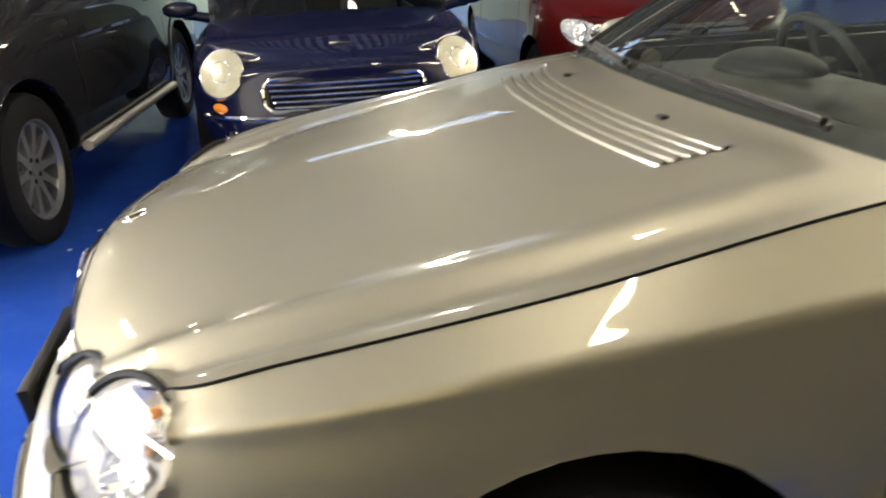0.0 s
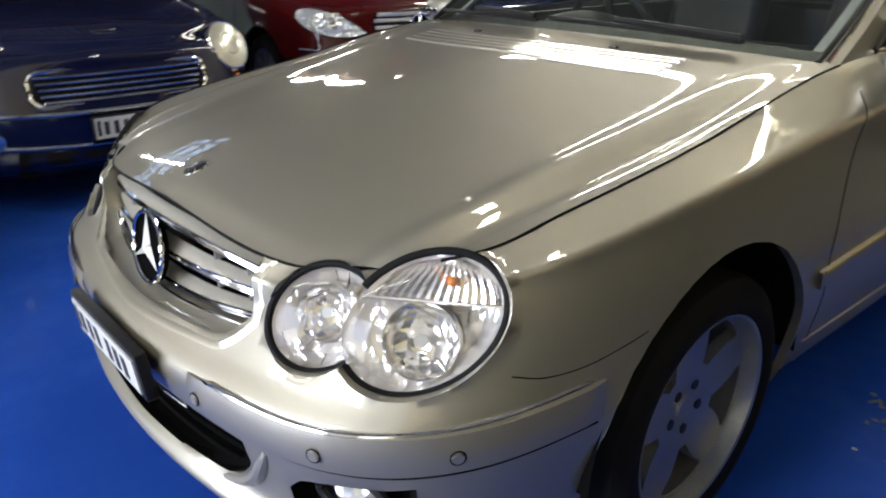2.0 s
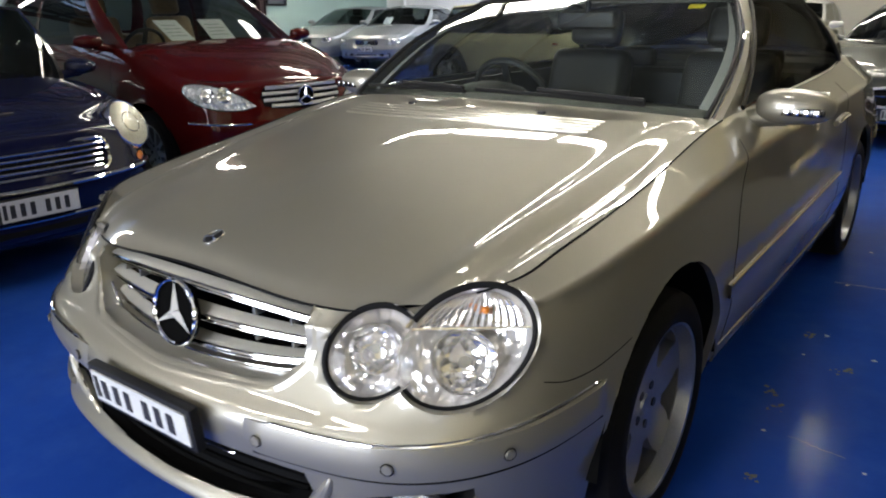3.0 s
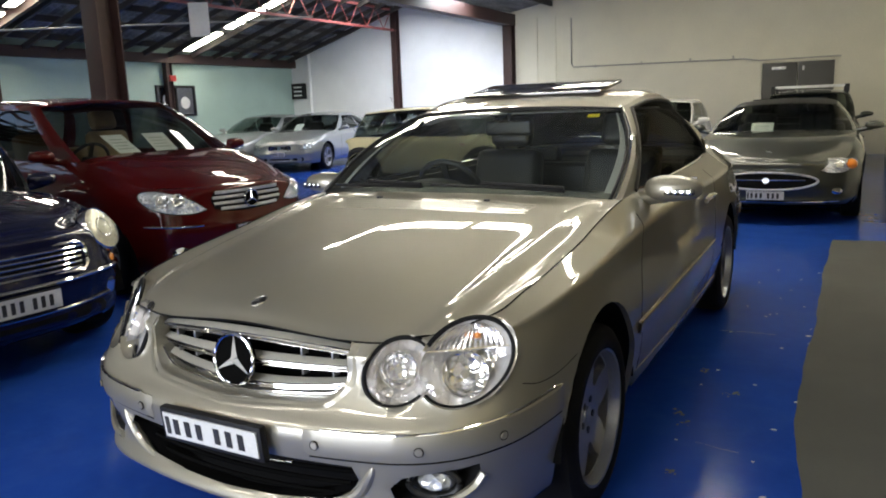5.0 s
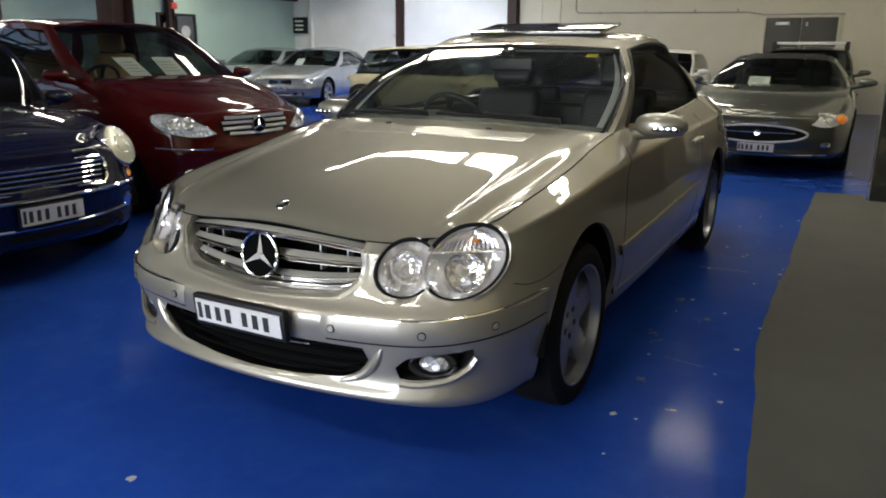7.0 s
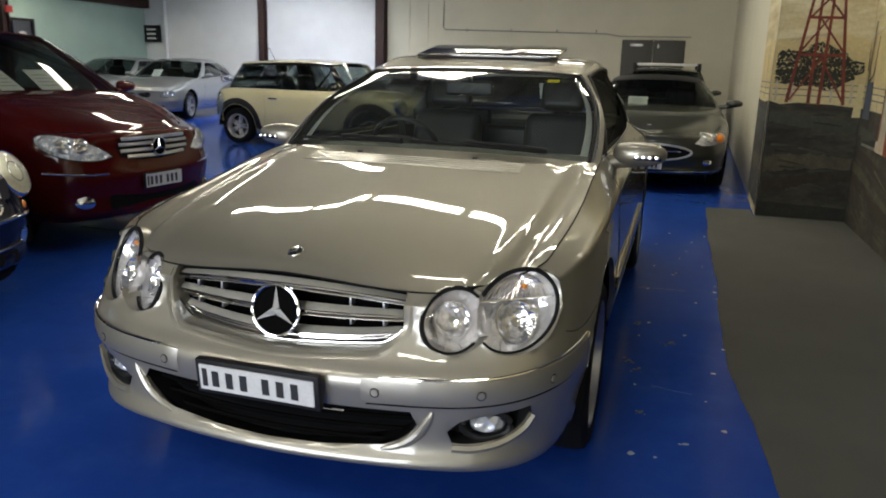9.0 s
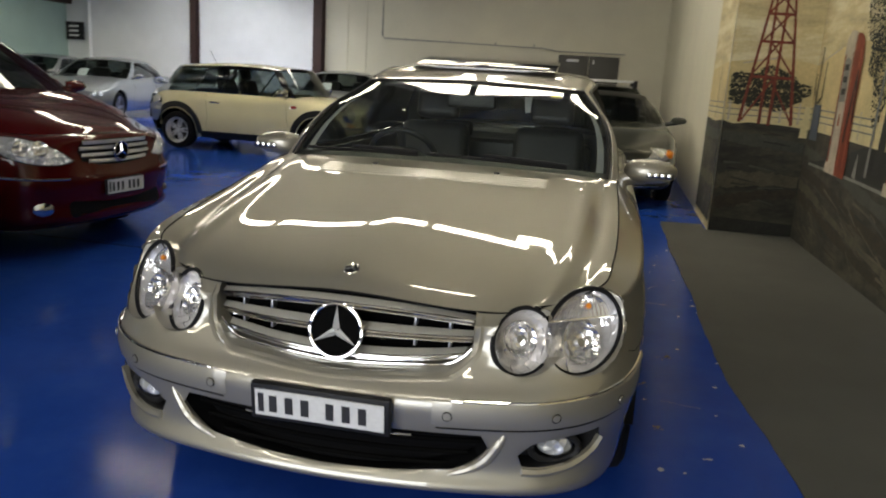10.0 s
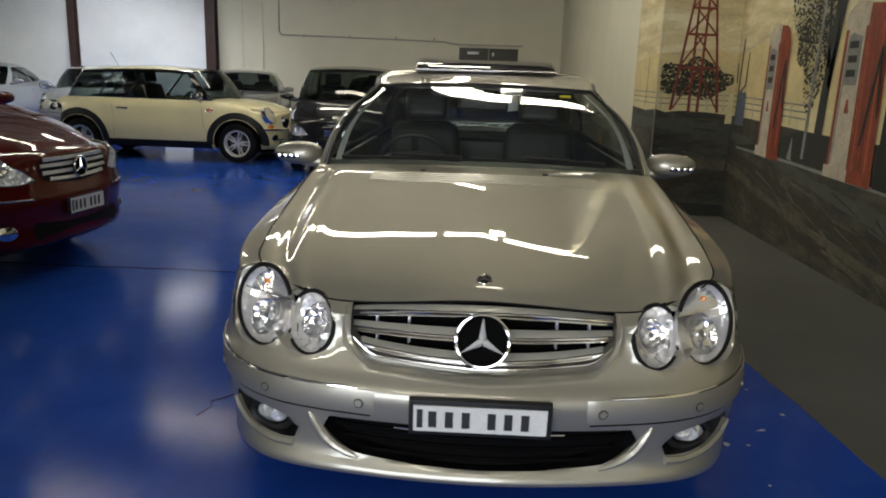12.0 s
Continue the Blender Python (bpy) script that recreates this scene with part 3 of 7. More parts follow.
def wheel_parts(parent, m, tyre_r, rim_r, width, style, alloy, na=90):
    """Tyre, rim, disc and centre cap under a wheel part; x points out of the car."""
    wheel = empty("wheel")
    wheel.parent = parent
    wheel.matrix_local = m
    w = width / 2
    tyre = lathe_bm([(-w, rim_r * 1.0), (-w, rim_r * 1.06), (-w * 0.98, tyre_r * 0.86), (-w * 0.86, tyre_r * 0.97), (-w * 0.6, tyre_r), (w * 0.62, tyre_r), (w * 0.86, tyre_r * 0.975), (w * 1.0, tyre_r * 0.90), (w * 1.03, rim_r * 1.14), (w * 0.98, rim_r * 1.04), (w * 0.86, rim_r * 1.0)], 56)
    part("tyre", tyre, RUBBER, wheel, "black rubber tyre")
    rim = lathe_bm([(w * 0.90, rim_r * 1.005), (w * 0.97, rim_r * 1.02), (w * 0.95, rim_r * 0.985), (w * 0.70, rim_r * 0.955), (w * 0.30, rim_r * 0.93), (-w, rim_r * 0.9), (-w, rim_r)], 56)
    part("rim", rim, alloy, wheel, "silver outer rim lip")
    bm = bmesh.new()
    rs = [0.0, 0.1, 0.2, 0.28, 0.34, 0.42, 0.48, 0.54, 0.6, 0.66, 0.72, 0.78, 0.82, 0.86, 0.9, 0.95]
    dish = (lambda r: w * (0.62 - 0.10 * (1 - r) - 0.16 * max(0, 0.34 - r))) if style == "broad" else (lambda r: w * (0.74 - 0.22 * (1 - r) ** 1.5))
    rows = [[bm.verts.new((dish(r), r * rim_r * math.cos(2 * math.pi * j / na), r * rim_r * math.sin(2 * math.pi * j / na))) for j in range(na)] for r in rs[1:]]
    hub = bm.verts.new((dish(0), 0, 0))
    for j in range(na):
        bm.faces.new((hub, rows[0][j], rows[0][(j + 1) % na]))
        for i in range(len(rows) - 1):
            if not spoke_open(style, (rs[i + 1] + rs[i + 2]) / 2, 2 * math.pi * (j + 0.5) / na):
                bm.faces.new((rows[i][j], rows[i + 1][j], rows[i + 1][(j + 1) % na], rows[i][(j + 1) % na]))
    bmesh.ops.delete(bm, geom=[v for v in bm.verts if not v.link_faces], context="VERTS")
    edge = [v for v in bm.verts if v.is_boundary]
    for _ in range(3):
        bmesh.ops.smooth_vert(bm, verts=[v for v in edge if (v.co.y ** 2 + v.co.z ** 2) ** 0.5 < rim_r * 0.93], factor=0.5, use_axis_x=False, use_axis_y=True, use_axis_z=True)
    bmesh.ops.recalc_face_normals(bm, faces=bm.faces)
    bmesh.ops.solidify(bm, geom=bm.faces[:], thickness=0.028)
    bmesh.ops.recalc_face_normals(bm, faces=bm.faces)
    part("spokes", bm, alloy, wheel, "silver painted alloy spokes", angle=50)
    part("brake_disc", lathe_bm([(0.0, 0.05), (0.012, 0.05), (0.012, rim_r * 0.70), (-0.012, rim_r * 0.70)], 40), DISC, wheel)
    part("backing", lathe_bm([(-0.02, 0.0), (-0.02, rim_r * 0.92)], 30), LINER, wheel)
    x = Matrix.Rotation(radians(90), 4, "Y")
    part("centre_cap", cyl_bm(0.034, 0.03, 0.012, Matrix.Translation((dish(0) + 0.004, 0, 0)) @ x, 24, bevel=0.003), alloy, wheel)
    for k in range(5):
        a = 2 * math.pi * (k + 0.5) / 5
        q = Matrix.Translation((dish(0.25) + 0.0005, 0.056 * math.cos(a), 0.056 * math.sin(a)))
        part("bolt_hole", cyl_bm(0.0125, 0.0125, 0.004, q @ x, 14), TRIM, wheel)
    return wheel


def wheels(car, spec, style, alloy, width=0.22, turn=0.0):
    tr, rr = spec["tyre"], spec["wheel_rim"]
    for y in spec["axles"]:
        for sg in (1, -1):
            m = Matrix.Translation((sg * (spec["track"] - width / 2), y, tr)) @ (Matrix.Rotation(radians(180), 4, "Z") if sg < 0 else Matrix()) @ Matrix.Rotation(radians(turn), 4, "X")
            wheel_parts(car, m, tr, rr, width, style, alloy, 180 if style == "broad" else 90)


# ---- shared car parts
def shell(car, spec, material, us=None):
    """Body sheet with wheel arches, bonnet, boot deck, glasshouse, roof and panes. Returns the body and its search tree."""
    b = Body(spec)
    seg = spec.get("fine", 5)
    us = line(0, 3, int(seg * 4.2)) + line(3, 10, seg * 7)[1:] + line(10, 13, seg * 3)[1:]
    vs = line(0, b.top, b.top * spec.get("vfine", 3))
    bm = grid_bm(b.side, us, vs, mirror=True)
    tidy(bm)
    r, zc = spec["arch"], spec["archz"]
    for y in spec["axles"]:
        def push(c, y=y):
            d = Vector((c.y - y, c.z - zc))
            d = d.normalized() * r if d.length > 1e-6 else Vector((0, r))
            return Vector((c.x, y + d.x, zc + d.y))
        cut_hole(bm, lambda c, y=y: math.hypot(c.y - y, c.z - zc) < r, push, lambda c, y=y: abs(c.y - y) < r * 1.2 and abs(c.x) > spec["track"] - 0.25)
    bmesh.ops.recalc_face_normals(bm, faces=bm.faces)
    tree = bmesh.new()
    me = bpy.data.meshes.new("probe")
    bm.to_mesh(me)
    tree.from_mesh(me)
    grid_bm(b.bonnet(), line(0, 1, 14), line(0, 1, 18), mirror=True, bm=tree)
    house = b.house()
    grid_bm(house, line(0, 3, 36), line(0, 1, 8), mirror=True, bm=tree)
    bmesh.ops.recalc_face_normals(tree, faces=tree.faces)
    bvh = BVHTree.FromBMesh(tree)
    tree.free()
    bpy.data.meshes.remove(me)
    return b, bm, bvh, house


def close_shell(car, spec, b, bm, house, material, glass=None, side_glass=None, hood_fine=(18, 26), cutters=()):
    """Links body, bonnet, boot lid, roof and panes under the car."""
    arch_lips = [e for e in bm.edges if e.is_boundary and all(abs(v.co.x) > spec["track"] - 0.25 and any(abs(math.hypot(v.co.y - y, v.co.z - spec["archz"]) - spec["arch"]) < 0.012 for y in spec["axles"]) for v in e.verts)]
    g = bmesh.ops.extrude_edge_only(bm, edges=arch_lips)
    for v in [q for q in g["geom"] if isinstance(q, bmesh.types.BMVert)]:
        v.co.x -= math.copysign(0.02, v.co.x)
    body = part("body", bm, material, car, angle=60)
    hood = tidy(grid_bm(b.bonnet(), line(0, 1, hood_fine[0]), line(0, 1, hood_fine[1]), mirror=True, flip=True))
    for c in cutters:
        cut_hole(hood, *c)
    part("bonnet", hood, material, car, angle=60)
    part("boot_lid", tidy(grid_bm(b.deck(), line(0, 1, 10), line(0, 1, 10), mirror=True, flip=True)), material, car, angle=60)
    ws, sd, rw = spec["screen_open"], spec["flank_open"], spec["rear_open"]

    def painted(u, v):
        if u < 1:
            return not (u < ws[0] and v < ws[1])
        if u < 2:
            return not any(a < u - 1 < c and sd[0] < v < sd[1] for a, c in spec["side_panes"])
        return not (u - 2 > rw[0] and rw[1] < v < rw[2])
    cuts = sorted({0.0, 1.0, 2.0, 3.0, ws[0], 2 + rw[0]} | {1 + q for p in spec["side_panes"] for q in p})
    us = [cuts[0]]
    for a, c in zip(cuts, cuts[1:]):
        us += line(a, c, max(1, round((c - a) * 16)))[1:]
    vcuts = sorted({0.0, 1.0, ws[1], sd[0], sd[1], rw[1], rw[2]})
    vs = [0.0]
    for a, c in zip(vcuts, vcuts[1:]):
        vs += line(a, c, max(1, round((c - a) * 12)))[1:]
    part("pillar_frame", tidy(grid_bm(house, us, vs, painted, True)), spec.get("pillar_material", material), car, angle=60)
    part("roof", tidy(grid_bm(b.roof(), line(0, 1, 14), line(0, 1, 16), mirror=True, flip=True)), spec.get("roof_material", material), car, angle=60)

    def inset(u, v):
        p = house(u, v)
        return p - Vector((p.x * 0.4, (p.y - spec["midy"]) * 0.3, 0)).normalized() * 0.004
    part("windscreen", tidy(grid_bm(inset, line(0, ws[0], 16), line(0, ws[1], 12), mirror=True)), glass or GLASS, car, "tinted windscreen glass").visible_shadow = False
    for a, c in spec["side_panes"]:
        for sg in (1, -1):
            f = lambda u, v: inset(u, v) * Vector((sg, 1, 1))
            part("side_window", grid_bm(f, line(1 + a, 1 + c, 12), line(sd[0], sd[1], 6)), side_glass or SIDEGLASS, car).visible_shadow = False
    part("rear_window", tidy(grid_bm(inset, line(2 + rw[0], 3, 12), line(rw[1], rw[2], 8), mirror=True)), spec.get("rear_tint") or side_glass or SIDEGLASS, car)
    for y in spec["axles"]:
        for sg in (1, -1):
            m = Matrix.Translation((sg * (spec["track"] - 0.15), y, spec["archz"]))
            lb = lathe_bm([(-sg * 0.22, 0.02), (-sg * 0.22, spec["arch"] + 0.012), (sg * 0.148, spec["arch"] + 0.012)], 48, m)
            bmesh.ops.delete(lb, geom=[v for v in lb.verts if v.co.z < spec.get("sill", 0.24) + 0.04], context="VERTS")
            part("arch_liner", lb, LINER, car)
    x, y0, y1 = spec["track"] - 0.14, spec["axles"][0] - 0.1, spec["axles"][1] + 0.4
    part("underside", box_bm(-x + 0.15, x - 0.15, y0 - 0.45, y1, 0.2, 0.36, 0.02), LINER, car)
    return body


def seam(cast, path, car, r=0.0022, name="panel_gap", n=8):
    return part(name, bead_bm(cast, smooth_path(path, n), r, -0.0006, seg=5), DARK, car)


def cabin_tub(car, x, y0, y1, belt):
    """Cabin floor and inner door panels, dark cloth and plastic."""
    part("cabin_floor", box_bm(-x + 0.02, x - 0.02, y0, y1, 0.30, 0.33, 0.01), LINER, car, "dark carpeted cabin floor")
    part("bulkhead", box_bm(-x + 0.03, x - 0.03, y0, y0 + 0.03, 0.33, belt - 0.12, 0.01), LINER, car)
    for sg in (1, -1):
        bm = box_bm(sg * x - 0.015, sg * x + 0.015, y0 + 0.03, y1, 0.33, belt, 0.012)
        box_bm(sg * (x - 0.05) - 0.04, sg * (x - 0.05) + 0.04, y0 + 0.5, y0 + 1.1, belt - 0.28, belt - 0.22, 0.02, bm=bm)
        part("door_lining", bm, LEATHER, car, "dark inner door panel with an armrest")


def seats(car, y, z, xs, material, scale=1.0):
    for x in xs:
        bm = box_bm(x - 0.25 * scale, x + 0.25 * scale, y - 0.30, y + 0.24, z + 0.02, z + 0.17, 0.05, 3)
        m = Matrix.Translation((x, y + 0.24, z + 0.12)) @ Matrix.Rotation(radians(-16), 4, "X")
        part("seat_cushion", bm, material, car)
        bk = box_bm(-0.235 * scale, 0.235 * scale, -0.07, 0.08, 0.0, 0.60, 0.068, 4)
        for v in bk.verts:
            v.co.x *= 1.0 - 0.24 * max(0.0, v.co.z / 0.60 - 0.45) ** 1.3
        s = part("seat_back", bk, material, car)
        s.matrix_local = m
        h = part("headrest", box_bm(-0.135, 0.135, -0.05, 0.055, 0.625, 0.81, 0.05, 4), material, car)
        h.matrix_local = m
        for dx in (-0.05, 0.05):
            p = part("headrest_post", cyl_bm(0.006, 0.006, 0.12, Matrix.Translation((dx, 0, 0.61)), 10), CHROME, car)
            p.matrix_local = m


def steering(car, x, y, z, r=0.185):
    m = Matrix.Translation((x, y, z)) @ Matrix.Rotation(radians(-62), 4, "X")
    w = part("steering_wheel", tube_bm([(r * math.cos(2 * math.pi * i / 40), r * math.sin(2 * math.pi * i / 40), 0) for i in range(40)], 0.015, 8, True), LEATHER, car)
    w.matrix_local = m
    bm = box_bm(-0.075, 0.075, -0.06, 0.07, -0.03, 0.012, 0.02)
    for a in (0, 180, 270):
        beam_bm((0, 0, 0), (r * math.cos(radians(a)), r * math.sin(radians(a)), 0), 0.035, 0.014, bm)
    p = part("steering_hub", bm, LEATHER, car)
    p.matrix_local = m


def mirror_part(car, x, y, z, material, sg, size=1.0, lamps=False):
    """Door mirror: a rounded shell on a foot, glass behind, repeater lamps in front."""
    bm = bmesh.new()
    bmesh.ops.create_icosphere(bm, subdivisions=4, radius=1)
    for v in bm.verts:
        c = v.co
        c.y = c.y * (1.0 if c.y < 0 else 0.45)
        k = 1 - 0.18 * max(0, c.x)
        c.x, c.y, c.z = math.copysign(abs(c.x) ** 0.8, c.x) * 0.118 * size, c.y * 0.085 * size * k, math.copysign(abs(c.z) ** 0.75, c.z) * 0.056 * size * k
    bmesh.ops.transform(bm, matrix=Matrix.Translation((sg * x, y, z)) @ Matrix.Diagonal((sg, 1, 1, 1)), verts=bm.verts)
    bmesh.ops.recalc_face_normals(bm, faces=bm.faces)
    s = part("door_mirror", bm, material, car, angle=80)
    part("mirror_foot", tube_bm([(sg * (x - 0.21 * size), y + 0.0, z - 0.062), (sg * (x - 0.15 * size), y - 0.004, z - 0.050), (sg * (x - 0.09 * size), y - 0.010, z - 0.036), (sg * (x - 0.02 * size), y - 0.014, z - 0.026)], [0.036, 0.030, 0.032, 0.034], 14), material, s)
    part("mirror_glass", box_bm(sg * x - 0.085 * size, sg * x + 0.085 * size, y + 0.031 * size, y + 0.037 * size, z - 0.045 * size, z + 0.045 * size, 0.003), CHROME, s)
    if lamps:
        part("repeater_lens", box_bm(sg * (x + 0.035) - 0.062, sg * (x + 0.035) + 0.062, y - 0.084, y - 0.055, z - 0.022, z + 0.004, 0.008), GLOSSBLACK, s)
        for i in range(4):
            q = sg * (x + 0.077 - 0.028 * i)
            part("repeater_lamp", box_bm(q - 0.009, q + 0.009, y - 0.091, y - 0.07, z - 0.018, z + 0.001, 0.004), CHROME, s)
    return s


def number_plate(car, cx, y, cz, w, h, slope=0.0, rimw=0.014):
    """A plate in a black holder; its characters are plain bars."""
    m = Matrix.Translation((cx, y, cz)) @ Matrix.Rotation(radians(slope), 4, "X")
    f = part("number_plate", box_bm(-w / 2 - rimw, w / 2 + rimw, -0.012, 0.012, -h / 2 - rimw, h / 2 + rimw, 0.004), TRIM, car, "black plate holder with a white number plate")
    f.matrix_local = m
    part("plate_face", box_bm(-w / 2, w / 2, -0.016, -0.012, -h / 2, h / 2, 0.0), PLATEWHITE, f, "white plate face")
    n = 6
    for i in range(n):
        x0 = -w * 0.40 + (i + 0.55 * (i > 2)) * w * 0.125
        part("plate_bar", box_bm(x0 + w * 0.012, x0 + w * 0.074, -0.0175, -0.016, -h * 0.33, h * 0.30), INK, f)
    part("plate_bar", box_bm(-w * 0.475, -w * 0.43, -0.0175, -0.016, -h * 0.36, h * 0.36), INK, f)
    return f


def ellipse_cutter(c, a, b, depth=0.14, grow=1.0):
    """Inside test, push and range of an elliptic hole round c with the half axes a and b."""
    c, a, b = Vector(c), Vector(a), Vector(b)
    n = a.cross(b).normalized()
    la, lb = a.length * grow, b.length * grow
    ua, ub = a.normalized(), b.normalized()

    def st(p):
        d = p - c
        return d.dot(ua) / la, d.dot(ub) / lb, d.dot(n)

    def push(p):
        x, y, z = st(p)
        k = math.hypot(x, y) or 1
        return c + ua * (x / k * la) + ub * (y / k * lb) + n * z
    return (lambda p: math.hypot(*st(p)[:2]) < 1, push, lambda p: abs(st(p)[2]) < depth and (p - c).length < 0.4)


def outline_cutter(poly, ymax, sg=1):
    """A hole seen from the nose, with a closed outline of (x, z)."""
    pts = [Vector(q) for q in poly]

    def inside(p):
        x, z, hit = p.x * sg, p.z, False
        for q, w in zip(pts, pts[1:] + pts[:1]):
            if (q.y > z) != (w.y > z) and x < q.x + (z - q.y) / (w.y - q.y) * (w.x - q.x):
                hit = not hit
        return hit

    def push(p):
        best = None
        f = Vector((p.x * sg, p.z))
        for q, w in zip(pts, pts[1:] + pts[:1]):
            d = w - q
            t = max(0, min(1, (f - q).dot(d) / d.length_squared))
            g = q + d * t
            if best is None or (g - f).length < (best - f).length:
                best = g
        return Vector((best.x * sg, p.y, best.y))
    return (inside, push, lambda p: p.y < ymax)


def surf_strip_bm(f, us, v0, v1, off, bm=None):
    """A raised band on a sheet f(u, v) between v0 and v1 along us; its ends taper."""
    bm = bm or bmesh.new()
    rows = []
    for i, u in enumerate(us):
        row = []
        e = min(1.0, 0.25 + min(i, len(us) - 1 - i) * 0.5)
        for s, h in ((0, -0.004), (0.06, off * e), (0.5, off * 1.2 * e), (0.94, off * e), (1, -0.004)):
            a = v0(u) if callable(v0) else v0
            c = v1(u) if callable(v1) else v1
            v = a + (c - a) * s
            p = f(u, v)
            n = (f(u + 0.01, v) - p).cross(f(u, v + 0.02) - p).normalized()
            row.append(bm.verts.new(p + n * h))
        rows.append(row)
    for q, w in zip(rows, rows[1:]):
        for j in range(4):
            bm.faces.new((q[j], w[j], w[j + 1], q[j + 1]))
    return bm


def arch_trim(car, side_of, spec, material, w=0.05, label="black wheel arch trim", off=0.008):
    for sg in (1, -1):
        for y in spec["axles"]:
            pts = [(y + (spec["arch"] + w * 0.56) * math.cos(a), spec["archz"] + (spec["arch"] + w * 0.56) * math.sin(a)) for a in line(radians(-14), radians(194), 40)]
            part("arch_trim", strip_bm(side_of(sg), [q for q in pts if q[1] > 0.27], w, off, 0.003), material, car, label)


def flip_x(bm):
    for v in bm.verts:
        v.co.x = -v.co.x
    bmesh.ops.reverse_faces(bm, faces=bm.faces)
    return bm


# ---------------------------------------------------------------- the champagne coupe
HERO = dict(
    plan=[(0, -0.100), (0.34, -0.072), (0.62, 0.0), (0.785, 0.16), (0.853, 0.43), (0.868, 0.80), (0.868, 1.45), (0.87, 2.2), (0.87, 3.1), (0.868, 3.55), (0.85, 4.05), (0.76, 4.38), (0.40, 4.50), (0, 4.52)],
    levels=[
        (0.24, 0.20, 0.24, 0.06, 0.09, 0.07),
        (0.275, 0.25, 0.28, 0.0, 0.045, 0.02),
        (0.33, 0.36, 0.38, 0.022, 0.018, 0.01),
        (0.43, 0.46, 0.48, 0.012, 0.0, 0.0),
        (0.52, 0.56, 0.58, 0.0, 0.0, 0.0),
        (0.575, 0.64, 0.68, 0.045, 0.0, 0.02),
        (0.65, 0.72, 0.80, 0.092, 0.006, 0.05),
    ],
    rim=[(0, 0.035, 0.773), (0.352, 0.057, 0.7505), (0.53, 0.130, 0.752), (0.70, 0.262, 0.800), (0.738, 0.43, 0.838), (0.755, 0.80, 0.893), (0.752, 1.39, 0.983), (0.757, 2.2, 0.995), (0.742, 3.0, 1.01), (0.70, 3.55, 1.035), (0.665, 4.05, 1.02), (0.60, 4.36, 0.99), (0.35, 4.46, 0.985), (0, 4.475, 0.985)],
    cowl=[(0, 1.27, 1.012), (0.25, 1.285, 1.009), (0.55, 1.335, 0.997)],
    tailbase=[(0, 3.90, 1.06), (0.28, 3.88, 1.058), (0.55, 3.78, 1.05)],
    hoodline=[(0, 0.035, 0.773), (0, 0.12, 0.815), (0, 0.42, 0.886), (0, 0.85, 0.957), (0, 1.27, 1.012)],
    roofedge=([(0, 2.05, 1.368), (0.28, 2.06, 1.363), (0.50, 2.075, 1.352), (0.557, 2.10, 1.348)],
              [(0.557, 2.10, 1.348), (0.590, 2.42, 1.402), (0.585, 2.82, 1.390), (0.550, 3.16, 1.303)],
              [(0.550, 3.16, 1.303), (0.47, 3.20, 1.332), (0.25, 3.24, 1.352), (0, 3.25, 1.36)]),
    roofline=[(0, 2.05, 1.368), (0, 2.42, 1.415), (0, 2.85, 1.412), (0, 3.25, 1.36)],
    crease=[None, None, None, None, (0.838, 0.818), (0.846, 0.845), (0.846, 0.888), (0.848, 0.905), (0.846, 0.918), (0.838, 0.928), (0.815, 0.93), None, None, None],
    midy=2.6, bow=0.03, screen_bow=1.6, tail_slope=0.145, ridge=0.013, crown=0.004, bulge=0.02,
    axles=(0.80, 3.515), track=0.855, tyre=0.317, wheel_rim=0.230, arch=0.386, archz=0.327, rear_tint=REARTINT,
    screen_open=(0.93, 0.94), flank_open=(0.03, 0.92), rear_open=(0.12, 0.06, 0.93), side_panes=[(0.085, 0.91)],
    fine=9, vfine=5,
)



